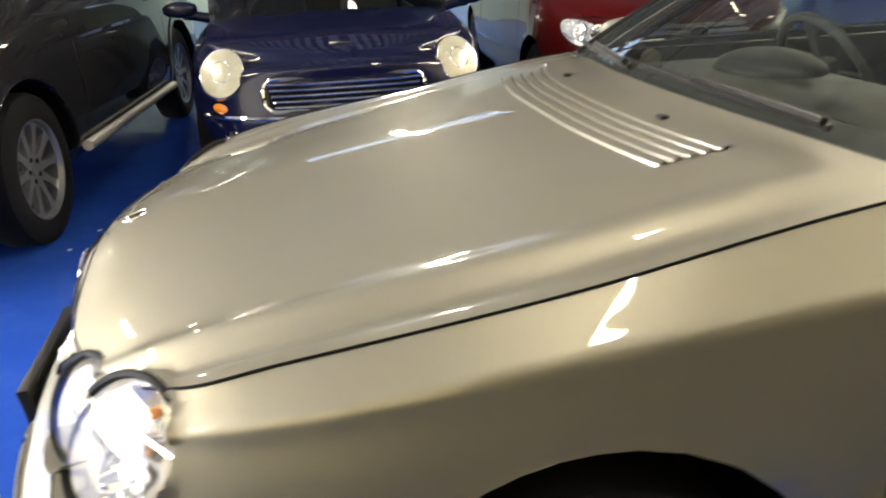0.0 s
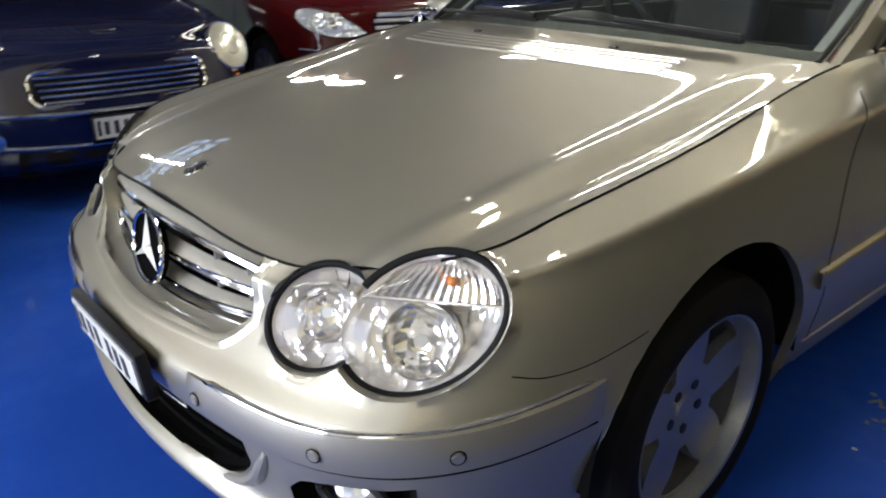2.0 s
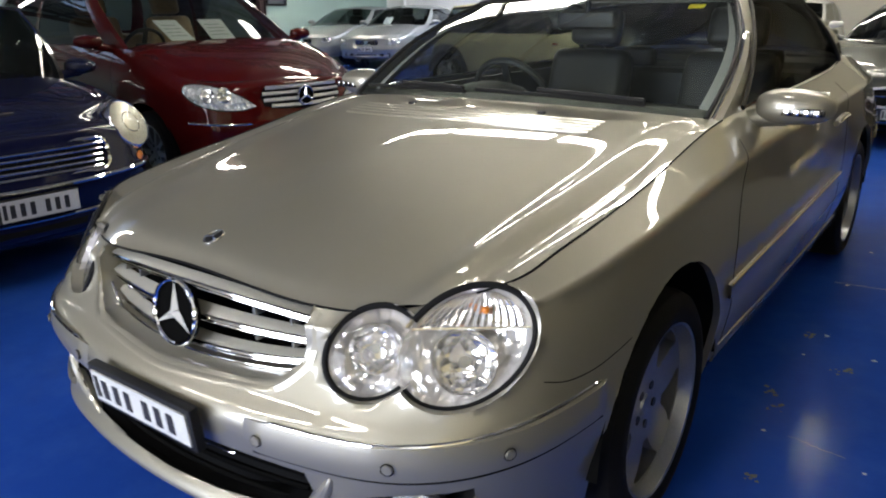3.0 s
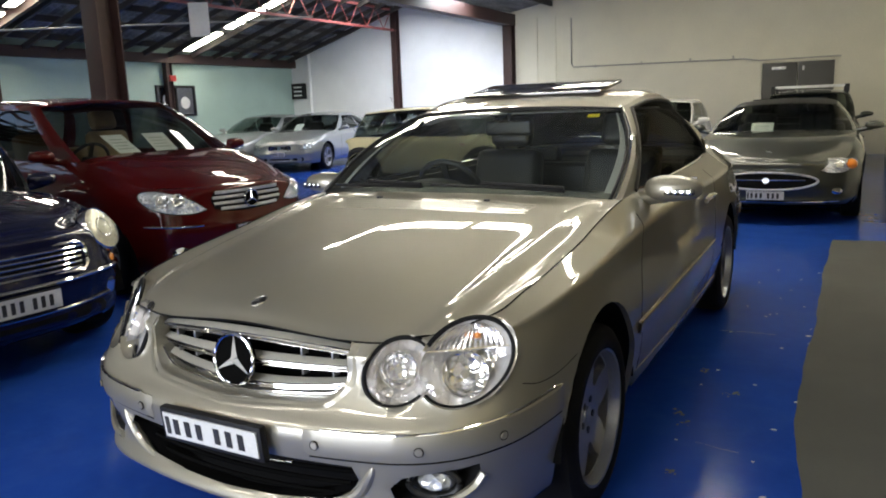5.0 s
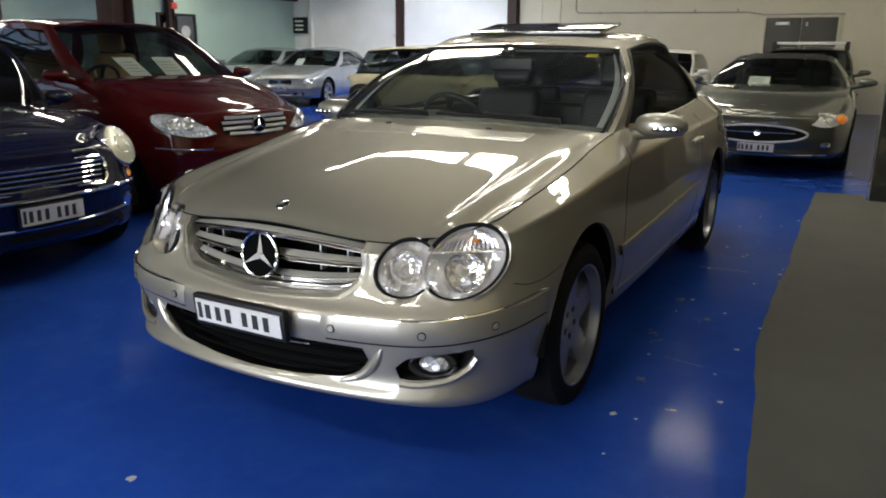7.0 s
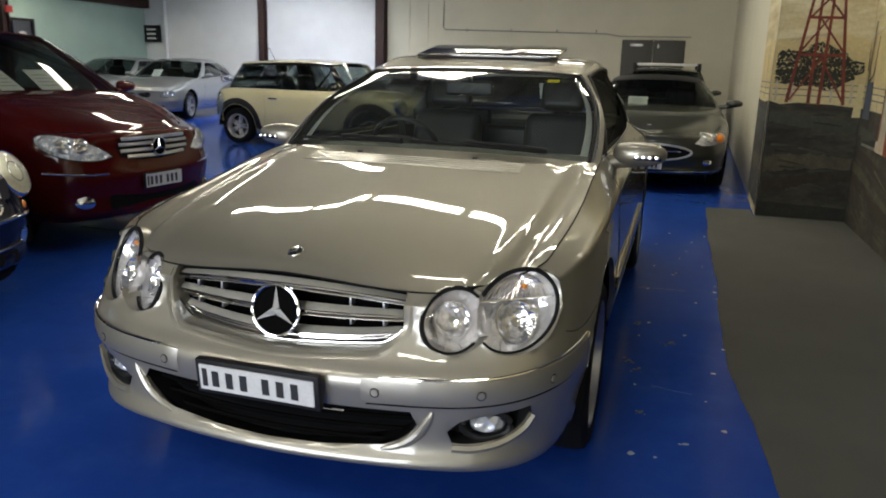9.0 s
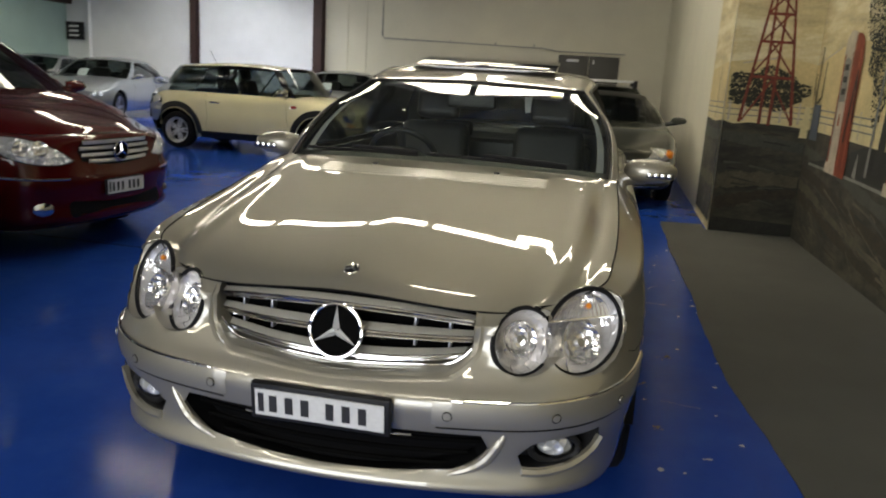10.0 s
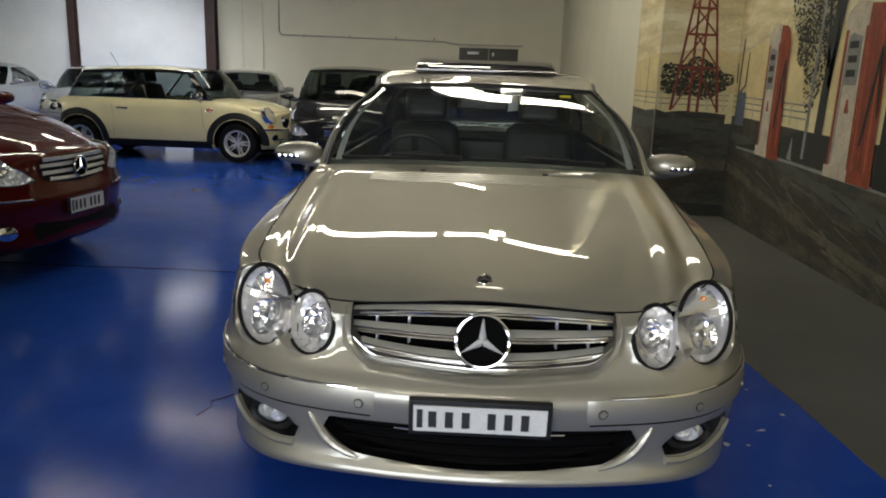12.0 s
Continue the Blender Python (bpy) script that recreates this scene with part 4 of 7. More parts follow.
def lamp_pod(car, c, a, b, sg, big, bvh, other):
    """One oval headlamp: paint skirt, gasket, reflector bowl, inner bulbs and lens."""
    fx = Vector((sg, 1, 1))
    c, a, b = Vector(c) * fx, Vector(a) * fx, Vector(b) * fx
    n = a.cross(b).normalized() * sg
    at = lambda h, k, d: c + a * (math.cos(h) * k) + b * (math.sin(h) * k) + n * d
    oc, oa, ob = (Vector(q) * fx for q in other)

    def shared(p, k):
        """Whether a point lies inside the neighbouring lamp."""
        d = p - oc
        return math.hypot(d.dot(oa) / oa.length_squared, d.dot(ob) / ob.length_squared) < k
    hs = [2 * math.pi * i / 48 for i in range(48)]

    def rings(list_):
        bm = bmesh.new()
        prev = None
        for k, d in list_:
            if k == 0:
                ring = [bm.verts.new(at(0, 0, d))]
            else:
                ring = [bm.verts.new(at(h, k, d)) for h in hs]
            if prev:
                for i in range(48):
                    j = (i + 1) % 48
                    if len(prev) == 1:
                        bm.faces.new((prev[0], ring[i], ring[j]))
                    elif len(ring) == 1:
                        bm.faces.new((prev[i], prev[j], ring[0]))
                    else:
                        bm.faces.new((prev[i], ring[i], ring[j], prev[j]))
            prev = ring
        bmesh.ops.recalc_face_normals(bm, faces=bm.faces)
        return bm
    bm = bmesh.new()
    inner, outer, rear = [], [], []
    for h in hs:
        q, _, _, _ = bvh.ray_cast(at(h, 1.075, 0.25), -n)
        d = (q - at(h, 1.075, 0)).dot(n) if q else -0.05
        d = max(-0.09, min(0.06, d))
        inner.append(bm.verts.new(at(h, 1.0, -0.003)))
        rear.append(bm.verts.new(at(h, 1.035, d * 0.55 + 0.001)))
        outer.append(bm.verts.new(at(h, 1.08, d - 0.0015)))
    for i in range(48):
        j = (i + 1) % 48
        if shared(outer[i].co, 0.92):
            continue
        bm.faces.new((inner[i], rear[i], rear[j], inner[j]))
        bm.faces.new((rear[i], outer[i], outer[j], rear[j]))
    bmesh.ops.delete(bm, geom=[v for v in bm.verts if not v.link_faces], context="VERTS")
    bmesh.ops.recalc_face_normals(bm, faces=bm.faces)
    pod = part("headlamp", bm, CHAMPAGNE, car, "clear glass headlamp with chrome reflectors", angle=80)
    keep = [i for i in range(48) if not shared(at(hs[i], 1.01, 0), 0.96)]
    first = next((i for i in keep if (i - 1) % 48 not in keep), None)
    run = hs if first is None else [hs[(first + q) % 48] for q in range(len(keep))]
    part("gasket", tube_bm([at(h, 1.015, 0.002) for h in run], 0.0072, 8, first is None), GASKET, pod, "black rubber lamp gasket")
    up = Vector((0, 0, 1))
    up = (up - n * up.dot(n)).normalized()
    ri = up.cross(n).normalized() * sg
    reach = math.hypot(a.dot(up), b.dot(up))
    split = reach * (0.30 if big else 2.0)
    # reflector: rings of flat mirror facets, each at a slightly different slant
    jit = random.Random(31 if big else 57)
    bm = bmesh.new()
    ks, ds, cells = (1.0, 0.90, 0.72, 0.50, 0.26), (-0.004, -0.026, -0.044, -0.056, -0.062), 20
    for (k0, d0), (k1, d1) in zip(zip(ks, ds), zip(ks[1:], ds[1:])):
        for i in range(cells):
            h0, h1 = 2 * math.pi * i / cells, 2 * math.pi * (i + 1) / cells
            e = [jit.uniform(-0.0035, 0.0035) for _ in range(4)]
            bm.faces.new([bm.verts.new(at(h, k, d + w)) for (h, k, d), w in zip(((h0, k0, d0), (h1, k0, d0), (h1, k1, d1), (h0, k1, d1)), e)])
    bm.faces.new([bm.verts.new(at(2 * math.pi * i / cells, 0.26, -0.0625)) for i in range(cells)])
    part("reflector", bm, REFLECTOR, pod, "faceted chrome reflector", smooth=False)
    part("lens", rings([(0.985, 0.001), (0.93, 0.006), (0.8, 0.013), (0.6, 0.018), (0.35, 0.021), (0, 0.022)]), LENS, pod, "clear lamp lens")

    def dish(px, py, r, depth=0.036):
        """A smooth chrome bowl with a bulb and its shade."""
        o = c + ri * px + up * py
        q = Matrix.Translation(o - n * 0.052) @ n.to_track_quat("X", "Z").to_matrix().to_4x4()
        part("main_bowl", lathe_bm([(0.0, 0.004), (0.003, r * 0.35), (depth * 0.35, r * 0.72), (depth, r), (depth + 0.003, r * 1.03), (depth - 0.004, r * 1.07), (0.0, r * 1.10)], 36, q), BOWL, pod, "smooth chrome bowl")
        bulb = bmesh.new()
        bmesh.ops.create_uvsphere(bulb, u_segments=14, v_segments=10, radius=r * 0.19, matrix=Matrix.Translation(o - n * 0.034))
        part("bulb", bulb, LENSGLASS, pod, "clear glass bulb")
        part("bulb_shade", cyl_bm(r * 0.16, r * 0.20, 0.006, Matrix.Translation(o - n * 0.020) @ n.to_track_quat("Z", "Y").to_matrix().to_4x4(), 18), SATIN, pod)
    if big:
        dish(-0.004, -0.030, 0.062)
        # fluted upper chamber with the indicator, above a bright ledge
        fl = bmesh.new()
        zs = line(split, reach * 0.90, 5)
        rows = []
        for z in zs:
            pts = [(at(h, 0.90, 0) - c) for h in [2 * math.pi * i / 400 for i in range(400)]]
            near = [q.dot(ri) for q in pts if abs(q.dot(up) - z) < 0.004]
            x0, x1 = min(near), max(near)
            rows.append([fl.verts.new(c + ri * lerp(x0, x1, i / 28) + up * z + n * (-0.020 - 0.10 * (reach - z) * 0.2 + (0.0035 if i % 2 else 0.0))) for i in range(29)])
        for p, q in zip(rows, rows[1:]):
            for i in range(28):
                fl.faces.new((p[i], p[i + 1], q[i + 1], q[i]))
        part("indicator_reflector", fl, CHAMBER, pod, "fluted chrome indicator chamber", smooth=False)
        lo = [(at(h, 0.95, 0) - c) for h in [2 * math.pi * i / 400 for i in range(400)]]
        near = [q.dot(ri) for q in lo if abs(q.dot(up) - split) < 0.004]
        part("divider", tube_bm([c + ri * lerp(min(near), max(near), i / 10) + up * split - n * 0.010 for i in range(11)], 0.0030, 6), CHROME, pod, "bright ledge between the lamp chambers")
        bulb = bmesh.new()
        bmesh.ops.create_uvsphere(bulb, u_segments=12, v_segments=8, radius=0.0085, matrix=Matrix.Translation(c + up * reach * 0.60 + ri * 0.040 - n * 0.012))
        part("indicator_bulb", bulb, AMBER, pod, "amber indicator bulb")
    else:
        dish(0.0, 0.008, 0.050)
    return pod


GASKET = mat("lamp_gasket", (0.010, 0.010, 0.011), 0.6, 0, 0, 0.1)
EMBLEMBLACK = mat("emblem_black", (0.004, 0.004, 0.004), 0.9, 0, 0, 0.0)
REFLECTOR = mat("faceted_reflector", (0.93, 0.90, 0.88), 0.13, 0.62)
_t, _nn, _l, _b = nodes_of(REFLECTOR)
_v = _nn.new("ShaderNodeTexVoronoi")
_v.inputs["Scale"].default_value = 70
_tc = _nn.new("ShaderNodeTexCoord")
_mp = _nn.new("ShaderNodeMapping")
_mp.inputs["Scale"].default_value = (1.0, 1.0, 0.45)
_l.new(_tc.outputs["Object"], _mp.inputs[0])
_l.new(_mp.outputs[0], _v.inputs["Vector"])
bump(REFLECTOR, _v.outputs["Distance"], 0.35, 0.006)
SPARKLE = mat("pressed_lamp_glass", (0.80, 0.80, 0.80), 0.18, 0.55)
_t, _nn, _l, _b = nodes_of(SPARKLE)
_v = _nn.new("ShaderNodeTexVoronoi")
_v.inputs["Scale"].default_value = 34
_l.new(_nn.new("ShaderNodeTexCoord").outputs["Object"], _v.inputs["Vector"])
bump(SPARKLE, _v.outputs["Distance"], 0.9, 0.02)
CREAMLAMP = grained("cream_lamp_glass", (0.66, 0.63, 0.50), 0.25, 0.10, 14, 60, 0.1, metal=0.25, coat=0.6)
CHAMBER = mat("dim_fluted_chrome", (0.76, 0.73, 0.72), 0.16, 0.75)
BOWL = mat("stepped_bowl", (0.84, 0.82, 0.81), 0.12, 0.88)
_t, _nn, _l, _b = nodes_of(BOWL)
_v = _nn.new("ShaderNodeTexVoronoi")
_v.inputs["Scale"].default_value = 26
_l.new(_nn.new("ShaderNodeTexCoord").outputs["Object"], _v.inputs["Vector"])
bump(BOWL, _v.outputs["Distance"], 0.7, 0.02)
BLADE = mat("bright_blade_metal", (0.92, 0.92, 0.92), 0.25, 0.45)
SLAT = grained("silver_slat_paint", (0.50, 0.485, 0.43), 0.34, 0.05, 8, 200, 0.0, metal=0.4, coat=0.2)
LENSGLASS = mat("bulb_glass", (0.9, 0.9, 0.92), 0.05, 0.6, 1.0)



def tilted(c, a, b, lean):
    """An oval of the reach a and b, leaned towards a + b: its centre and its two square half axes."""
    a, b = Vector(a), Vector(b)
    p, q, r = a.length_squared, b.length_squared, lean * a.length * b.length
    h = 0.5 * math.atan2(2 * r, p - q)
    m, d = (p + q) / 2, math.hypot((p - q) / 2, r)
    ua = a.normalized()
    ub = (b - ua * b.dot(ua)).normalized()
    return c, (ua * math.cos(h) + ub * math.sin(h)) * math.sqrt(m + d), (ub * math.cos(h) - ua * math.sin(h)) * math.sqrt(m - d)


BIG_LAMP = tilted((0.670, 0.174, 0.693), (0.093, 0.098, 0.042), (-0.054, 0.013, 0.091), 0.15)
SMALL_LAMP = tilted((0.508, 0.089, 0.669), (0.077, 0.059, 0.008), (-0.022, 0.031, 0.082), 0.16)


def grille_top(x):
    return 0.772 - 0.036 * (x / 0.382) ** 2


def grille_low(x):
    return 0.575 + 0.018 * (abs(x) / 0.33) ** 1.3 + 0.045 * (max(0.0, abs(x) - 0.30) / 0.075) ** 2


def nose_y(x):
    return 0.0 + 0.36 * x * x


def coupe_grille(car):
    bk = grid_bm(lambda u, v: Vector((0.40 * u, nose_y(0.40 * u) + 0.095 - 0.06 * max(0, 0.3 - v), 0.545 + 0.235 * v - 0.02 * abs(u))), line(-1, 1, 20), line(0, 1, 6))
    g = part("grille", bk, EMBLEMBLACK, car, "grille of three satin slats with chrome edges")
    for s0, s1 in ((0.865, 0.935), (0.49, 0.585), (0.13, 0.215)):
        def face(u, v, s0=s0, s1=s1):
            s = s0 + (s1 - s0) * v
            lim = 0.340 + 0.038 * min(1.0, s * 2)
            x = u * lim
            low = 0.575 + 0.034 * (x / 0.36) ** 2
            return Vector((x, nose_y(x) + 0.010 + 0.026 * v ** 1.3, low + (grille_top(x) - low) * s))
        bm = grid_bm(face, line(-1, 1, 40), line(0, 1, 5))
        bmesh.ops.recalc_face_normals(bm, faces=bm.faces)
        bmesh.ops.solidify(bm, geom=bm.faces[:], thickness=0.006)
        slat = part("slat", bm, SLAT, g, "satin grey slat with a chrome lower edge")
        part("chrome_edge", tube_bm([face(u, 0.0) + Vector((0, -0.002, -0.002)) for u in line(-1, 1, 40)], 0.0055, 8), CHROME, slat)
        part("chrome_edge", tube_bm([face(u, 0.0) + Vector((0, 0.003, -0.013)) for u in line(-1, 1, 40)], 0.0034, 8), CHROME, slat)
    for s in (0.36, 0.69):
        for u in (-0.84, -0.58, 0.58, 0.84):
            x = u * 0.366
            z = grille_low(x) + (grille_top(x) - grille_low(x)) * s
            part("clip", box_bm(x - 0.003, x + 0.003, nose_y(x) + 0.022, nose_y(x) + 0.05, z - 0.012, z + 0.012, 0.001), SATIN, g)
    lip = grid_bm(lambda u, v: Vector((0.335 * u, nose_y(0.335 * u) + 0.03 - 0.07 * v * (1 - 0.6 * u * u), grille_low(0.335 * u) - 0.008 - 0.010 * v * (1 - abs(u) ** 3))), line(-1, 1, 36), line(0, 1, 4))
    part("grille_sill", lip, CHAMPAGNE, car)
    rim_ = [(x, nose_y(x) - 0.001, grille_low(x) + 0.004) for x in line(-0.374, 0.374, 44)]
    part("lower_surround", tube_bm(rim_, 0.0026, 8), CHROME, g, "chrome lower surround")
    # emblem: ring with three blades on a dark disc
    m = Matrix.Translation((0, -0.004, 0.668)) @ Matrix.Rotation(radians(90 - 9), 4, "X")
    badge = part("emblem", cyl_bm(0.074, 0.074, 0.012, m, 40), EMBLEMBLACK, car, "round chrome emblem on a black disc")
    part("emblem_ring", tube_bm([m @ Vector((0.075 * math.cos(2 * math.pi * i / 48), 0.075 * math.sin(2 * math.pi * i / 48), 0.010)) for i in range(48)], 0.0055, 8, True), CHROME, badge)
    for k in range(3):
        a = radians(90 + 120 * k)
        d, e = Vector((math.cos(a), math.sin(a), 0)), Vector((-math.sin(a), math.cos(a), 0))
        bm = bmesh.new()
        o, tip = bm.verts.new(m @ Vector((0, 0, 0.022))), bm.verts.new(m @ (d * 0.073 + Vector((0, 0, 0.014))))
        l, r = (bm.verts.new(m @ (d * 0.008 + e * q + Vector((0, 0, 0.008)))) for q in (0.0105, -0.0105))
        back = bm.verts.new(m @ Vector((0, 0, 0.006)))
        for f in ((o, l, tip), (o, tip, r), (l, back, tip), (back, r, tip), (o, r, back), (o, back, l)):
            bm.faces.new(f)
        bmesh.ops.recalc_face_normals(bm, faces=bm.faces)
        part("emblem_blade", bm, BLADE, badge, smooth=False)
    return g


INTAKE = [(-0.462, 0.437), (-0.20, 0.438), (0.20, 0.438), (0.462, 0.437), (0.445, 0.395), (0.41, 0.352), (0.35, 0.326), (0.18, 0.312), (0.0, 0.307), (-0.18, 0.312), (-0.35, 0.326), (-0.41, 0.352), (-0.445, 0.395)]
FOG = [(0.508, 0.352), (0.53, 0.385), (0.565, 0.417), (0.62, 0.428), (0.69, 0.437), (0.748, 0.447), (0.735, 0.405), (0.70, 0.370), (0.64, 0.348), (0.57, 0.343)]


def grille_band(front):
    """A painted rim round the grille opening, from its inner edge out over the skin of the nose."""
    path = [(-0.386, 0.738), (-0.388, 0.715), (-0.388, 0.690)] + [(x, grille_low(x)) for x in line(-0.382, 0.382, 56)] + [(0.388, 0.690), (0.388, 0.715), (0.386, 0.738)]
    bm = bmesh.new()
    rows = []
    for x, z in path:
        k = abs(x) / 0.388
        p, n = front(x * 1.05, z - 0.022 * (1 - max(0.0, (z - 0.66) / 0.08)))
        q, _ = front(x * 1.02, z - 0.010 * (1 - max(0.0, (z - 0.66) / 0.08)))
        rows.append([bm.verts.new(v) for v in (Vector((x * 0.985, nose_y(x) + 0.035, z + 0.004)), Vector((x, nose_y(x) + 0.006, z + 0.001)), q + n * 0.003, p - n * 0.001)])
    for a, c in zip(rows, rows[1:]):
        for j in range(3):
            bm.faces.new((a[j], c[j], c[j + 1], a[j + 1]))
    bmesh.ops.recalc_face_normals(bm, faces=bm.faces)
    return bm


def champagne_coupe():
    car = empty("coupe_car")
    s = HERO
    b, bm, bvh, house = shell(car, s, CHAMPAGNE)
    front, top = caster(bvh, "front"), caster(bvh, "top")
    hood_cuts = []
    for sg in (1, -1):
        for c, a, d in (BIG_LAMP, SMALL_LAMP):
            fx = Vector((sg, 1, 1))
            cut = ellipse_cutter(Vector(c) * fx, Vector(a) * fx, Vector(d) * fx, 0.12, 1.07)
            cut_hole(bm, *cut)
            hood_cuts.append(cut)
        cut_hole(bm, *outline_cutter(FOG, 0.35, sg))
    gr = [(x, grille_top(x) + 0.03) for x in line(-0.378, 0.378, 20)] + [(x, grille_low(x)) for x in line(0.380, -0.380, 44)]
    cut_hole(bm, *outline_cutter(gr, 0.13))
    cut_hole(bm, *outline_cutter(INTAKE, 0.2))
    close_shell(car, s, b, bm, house, CHAMPAGNE, side_glass=OPENSHADE, hood_fine=(44, 56), cutters=hood_cuts)
    wheels(car, s, "broad", ALLOY, 0.225, 22)
    for sg in (1, -1):
        lamp_pod(car, *BIG_LAMP, sg, True, bvh, SMALL_LAMP)
        lamp_pod(car, *SMALL_LAMP, sg, False, bvh, BIG_LAMP)
    coupe_grille(car)
    part("grille_frame", grille_band(front), CHAMPAGNE, car, "body-coloured rim of the grille opening", angle=60)
    number_plate(car, 0, -0.118, 0.487, 0.362, 0.078, 6)
    # lower intake
    it = part("lower_intake", patch_bm(front, [(x * 1.015, 0.372 + (z - 0.372) * 1.04) for x, z in INTAKE], -0.085, 6, 0.002), DARK, car, "black lower air intake with slats")
    for z, w in ((0.325, 0.34), (0.360, 0.39), (0.395, 0.42)):
        part("slat", tube_bm([(x, -0.045 + 0.30 * x * x, z) for x in line(-w, w, 24)], 0.007, 6), EMBLEMBLACK, it)
    part("intake_floor", grid_bm(lambda u, v: Vector((0.43 * u, lerp(-0.075 + 0.30 * (0.43 * u) ** 2, 0.068, v), 0.283 + 0.085 * abs(u) ** 2.4)), line(-1, 1, 20), [0, 1]), DARK, it)
    part("chrome_bar", tube_bm([(x, -0.084 + 0.30 * x * x, 0.422) for x in line(-0.24, 0.24, 16)], 0.003, 6), CHROME, it)
    for sg in (1, -1):
        pk = part("fog_pocket", patch_bm(front, [(sg * (0.63 + (x - 0.63) * 1.03), 0.39 + (z - 0.39) * 1.05) for x, z in FOG], -0.07, 4, 0.002), TRIM, car, "black plastic fog lamp recess")
        el = bmesh.new()
        bmesh.ops.create_uvsphere(el, u_segments=24, v_segments=16, radius=1, matrix=Matrix.Translation((sg * 0.622, 0.072, 0.386)) @ Matrix.Rotation(radians(22 * sg), 4, "Z") @ Matrix.Diagonal((0.052, 0.03, 0.030, 1)))
        fog = part("fog_lamp", el, SPARKLE, car, "oval clear fog lamp")
        le = bmesh.new()
        bmesh.ops.create_uvsphere(le, u_segments=24, v_segments=16, radius=1, matrix=Matrix.Translation((sg * 0.622, 0.066, 0.386)) @ Matrix.Rotation(radians(22 * sg), 4, "Z") @ Matrix.Diagonal((0.056, 0.034, 0.033, 1)))
        part("fog_lens", le, LENS, fog)
        part("fog_surround", tube_bm([(sg * (0.622 + 0.064 * math.cos(h)), 0.056 + 0.064 * 0.40 * math.cos(h), 0.386 + 0.040 * math.sin(h)) for h in line(0, 2 * math.pi, 30)[:-1]], 0.010, 8, True), TRIM, fog)
        # bright blade between intake and fog recess
        fin = smooth_path([(sg * 0.490, 0.441), (sg * 0.474, 0.408), (sg * 0.447, 0.367), (sg * 0.405, 0.335), (sg * 0.345, 0.314)], 6)
        part("bumper_blade", bead_bm(front, fin, [0.004 + 0.013 * math.sin(math.pi * (i + 0.5) / len(fin)) ** 0.6 for i in range(len(fin))], -0.004, seg=10), CHAMPAGNE, car)
        part("fog_blade", bead_bm(front, smooth_path([(sg * x, z) for x, z in ((0.540, 0.332), (0.60, 0.330), (0.67, 0.345), (0.720, 0.378), (0.742, 0.415))], 6), 0.0125, 0.002), CHAMPAGNE, car)
        # rub strip with chrome line and sensors
        f = (lambda u, v: b.side(u, v)) if sg > 0 else (lambda u, v: b.side(u, v) * Vector((-1, 1, 1)))
        st = surf_strip_bm(b.side, line(0.86, 3.98, 46), lambda u: 3.30 + 0.02 * u, lambda u: 4.22, 0.010)
        st = part("rub_strip", st if sg > 0 else flip_x(st), CHAMPAGNE, car, "body-coloured bumper rub strip")
        pts = [b.side(u, 4.25) for u in line(1.02, 3.92, 46)]
        part("chrome_line", tube_bm([(p.x * sg, p.y - 0.007 * (1 - min(1, p.y * 2)), p.z) for p in pts], [0.0012] + [0.0048] * (len(pts) - 2) + [0.0012], 8), CHROME, st, "thin chrome strip")
        for vv in (3.24,):
            part("strip_gap", tube_bm([Vector((p.x * sg, p.y - 0.001, p.z)) for p in (b.side(u, vv + 0.02 * u) for u in line(0.9, 3.95, 46))], 0.0022, 6), DARK, st)
        for u in (0.99, 1.98, 2.95):
            p = b.side(u, 3.72)
            q = b.side(u + 0.01, 3.72) - p
            n = Vector((q.y, -q.x, 0)).normalized()
            mm = Matrix.Translation(Vector((p.x + n.x * 0.013, p.y + n.y * 0.013, p.z)) * Vector((sg, 1, 1))) @ Vector((n.x * sg, n.y, 0)).to_track_quat("Z", "Y").to_matrix().to_4x4()
            part("parking_sensor", cyl_bm(0.0115, 0.0105, 0.006, mm, 20, bevel=0.0015), CHAMPAGNE, st)
            part("sensor_ring", tube_bm([mm @ Vector((0.0125 * math.cos(h), 0.0125 * math.sin(h), 0)) for h in line(0, 2 * math.pi, 20)[:-1]], 0.0012, 5, True), DARK, st)
    # panel gaps
    rimline = [b.rim(u) for u in line(2.72, 6.0, 60)]
    for sg in (1, -1):
        part("bonnet_gap", tube_bm([(p.x * sg, p.y, p.z + 0.0005) for p in rimline], 0.0026, 6), DARK, car)
        part("nose_gap", tube_bm([(p.x * sg, p.y - 0.001, p.z - 0.002) for p in (b.rim(u) for u in line(0.0, 1.62, 26))], 0.003, 6), DARK, car)
        side = caster(bvh, "side", sg)
        seam(side, [(0.245, 0.626), (0.30, 0.612), (0.38, 0.610), (0.46, 0.620), (0.525, 0.630)], car, 0.0016)
        seam(side, [(1.40, 0.93), (1.30, 0.80), (1.26, 0.60), (1.27, 0.40), (1.29, 0.30)], car)
        seam(side, [(2.92, 0.97), (2.94, 0.80), (2.90, 0.60), (2.80, 0.40), (2.74, 0.30)], car)
        seam(side, [(1.29, 0.30), (1.8, 0.285), (2.3, 0.285), (2.74, 0.30)], car)
        part("door_rub_strip", strip_bm(side, smooth_path([(1.21, 0.520), (1.6, 0.530), (2.2, 0.545), (2.86, 0.562)], 10), 0.048, 0.010, 0.004), CHAMPAGNE, car, "body-coloured door strip with a bright inlay")
        part("strip_inlay", bead_bm(side, smooth_path([(1.22, 0.540), (1.6, 0.550), (2.2, 0.565), (2.85, 0.582)], 10), 0.004, 0.011), BRASSY, car, "bright inlay of the door strip")
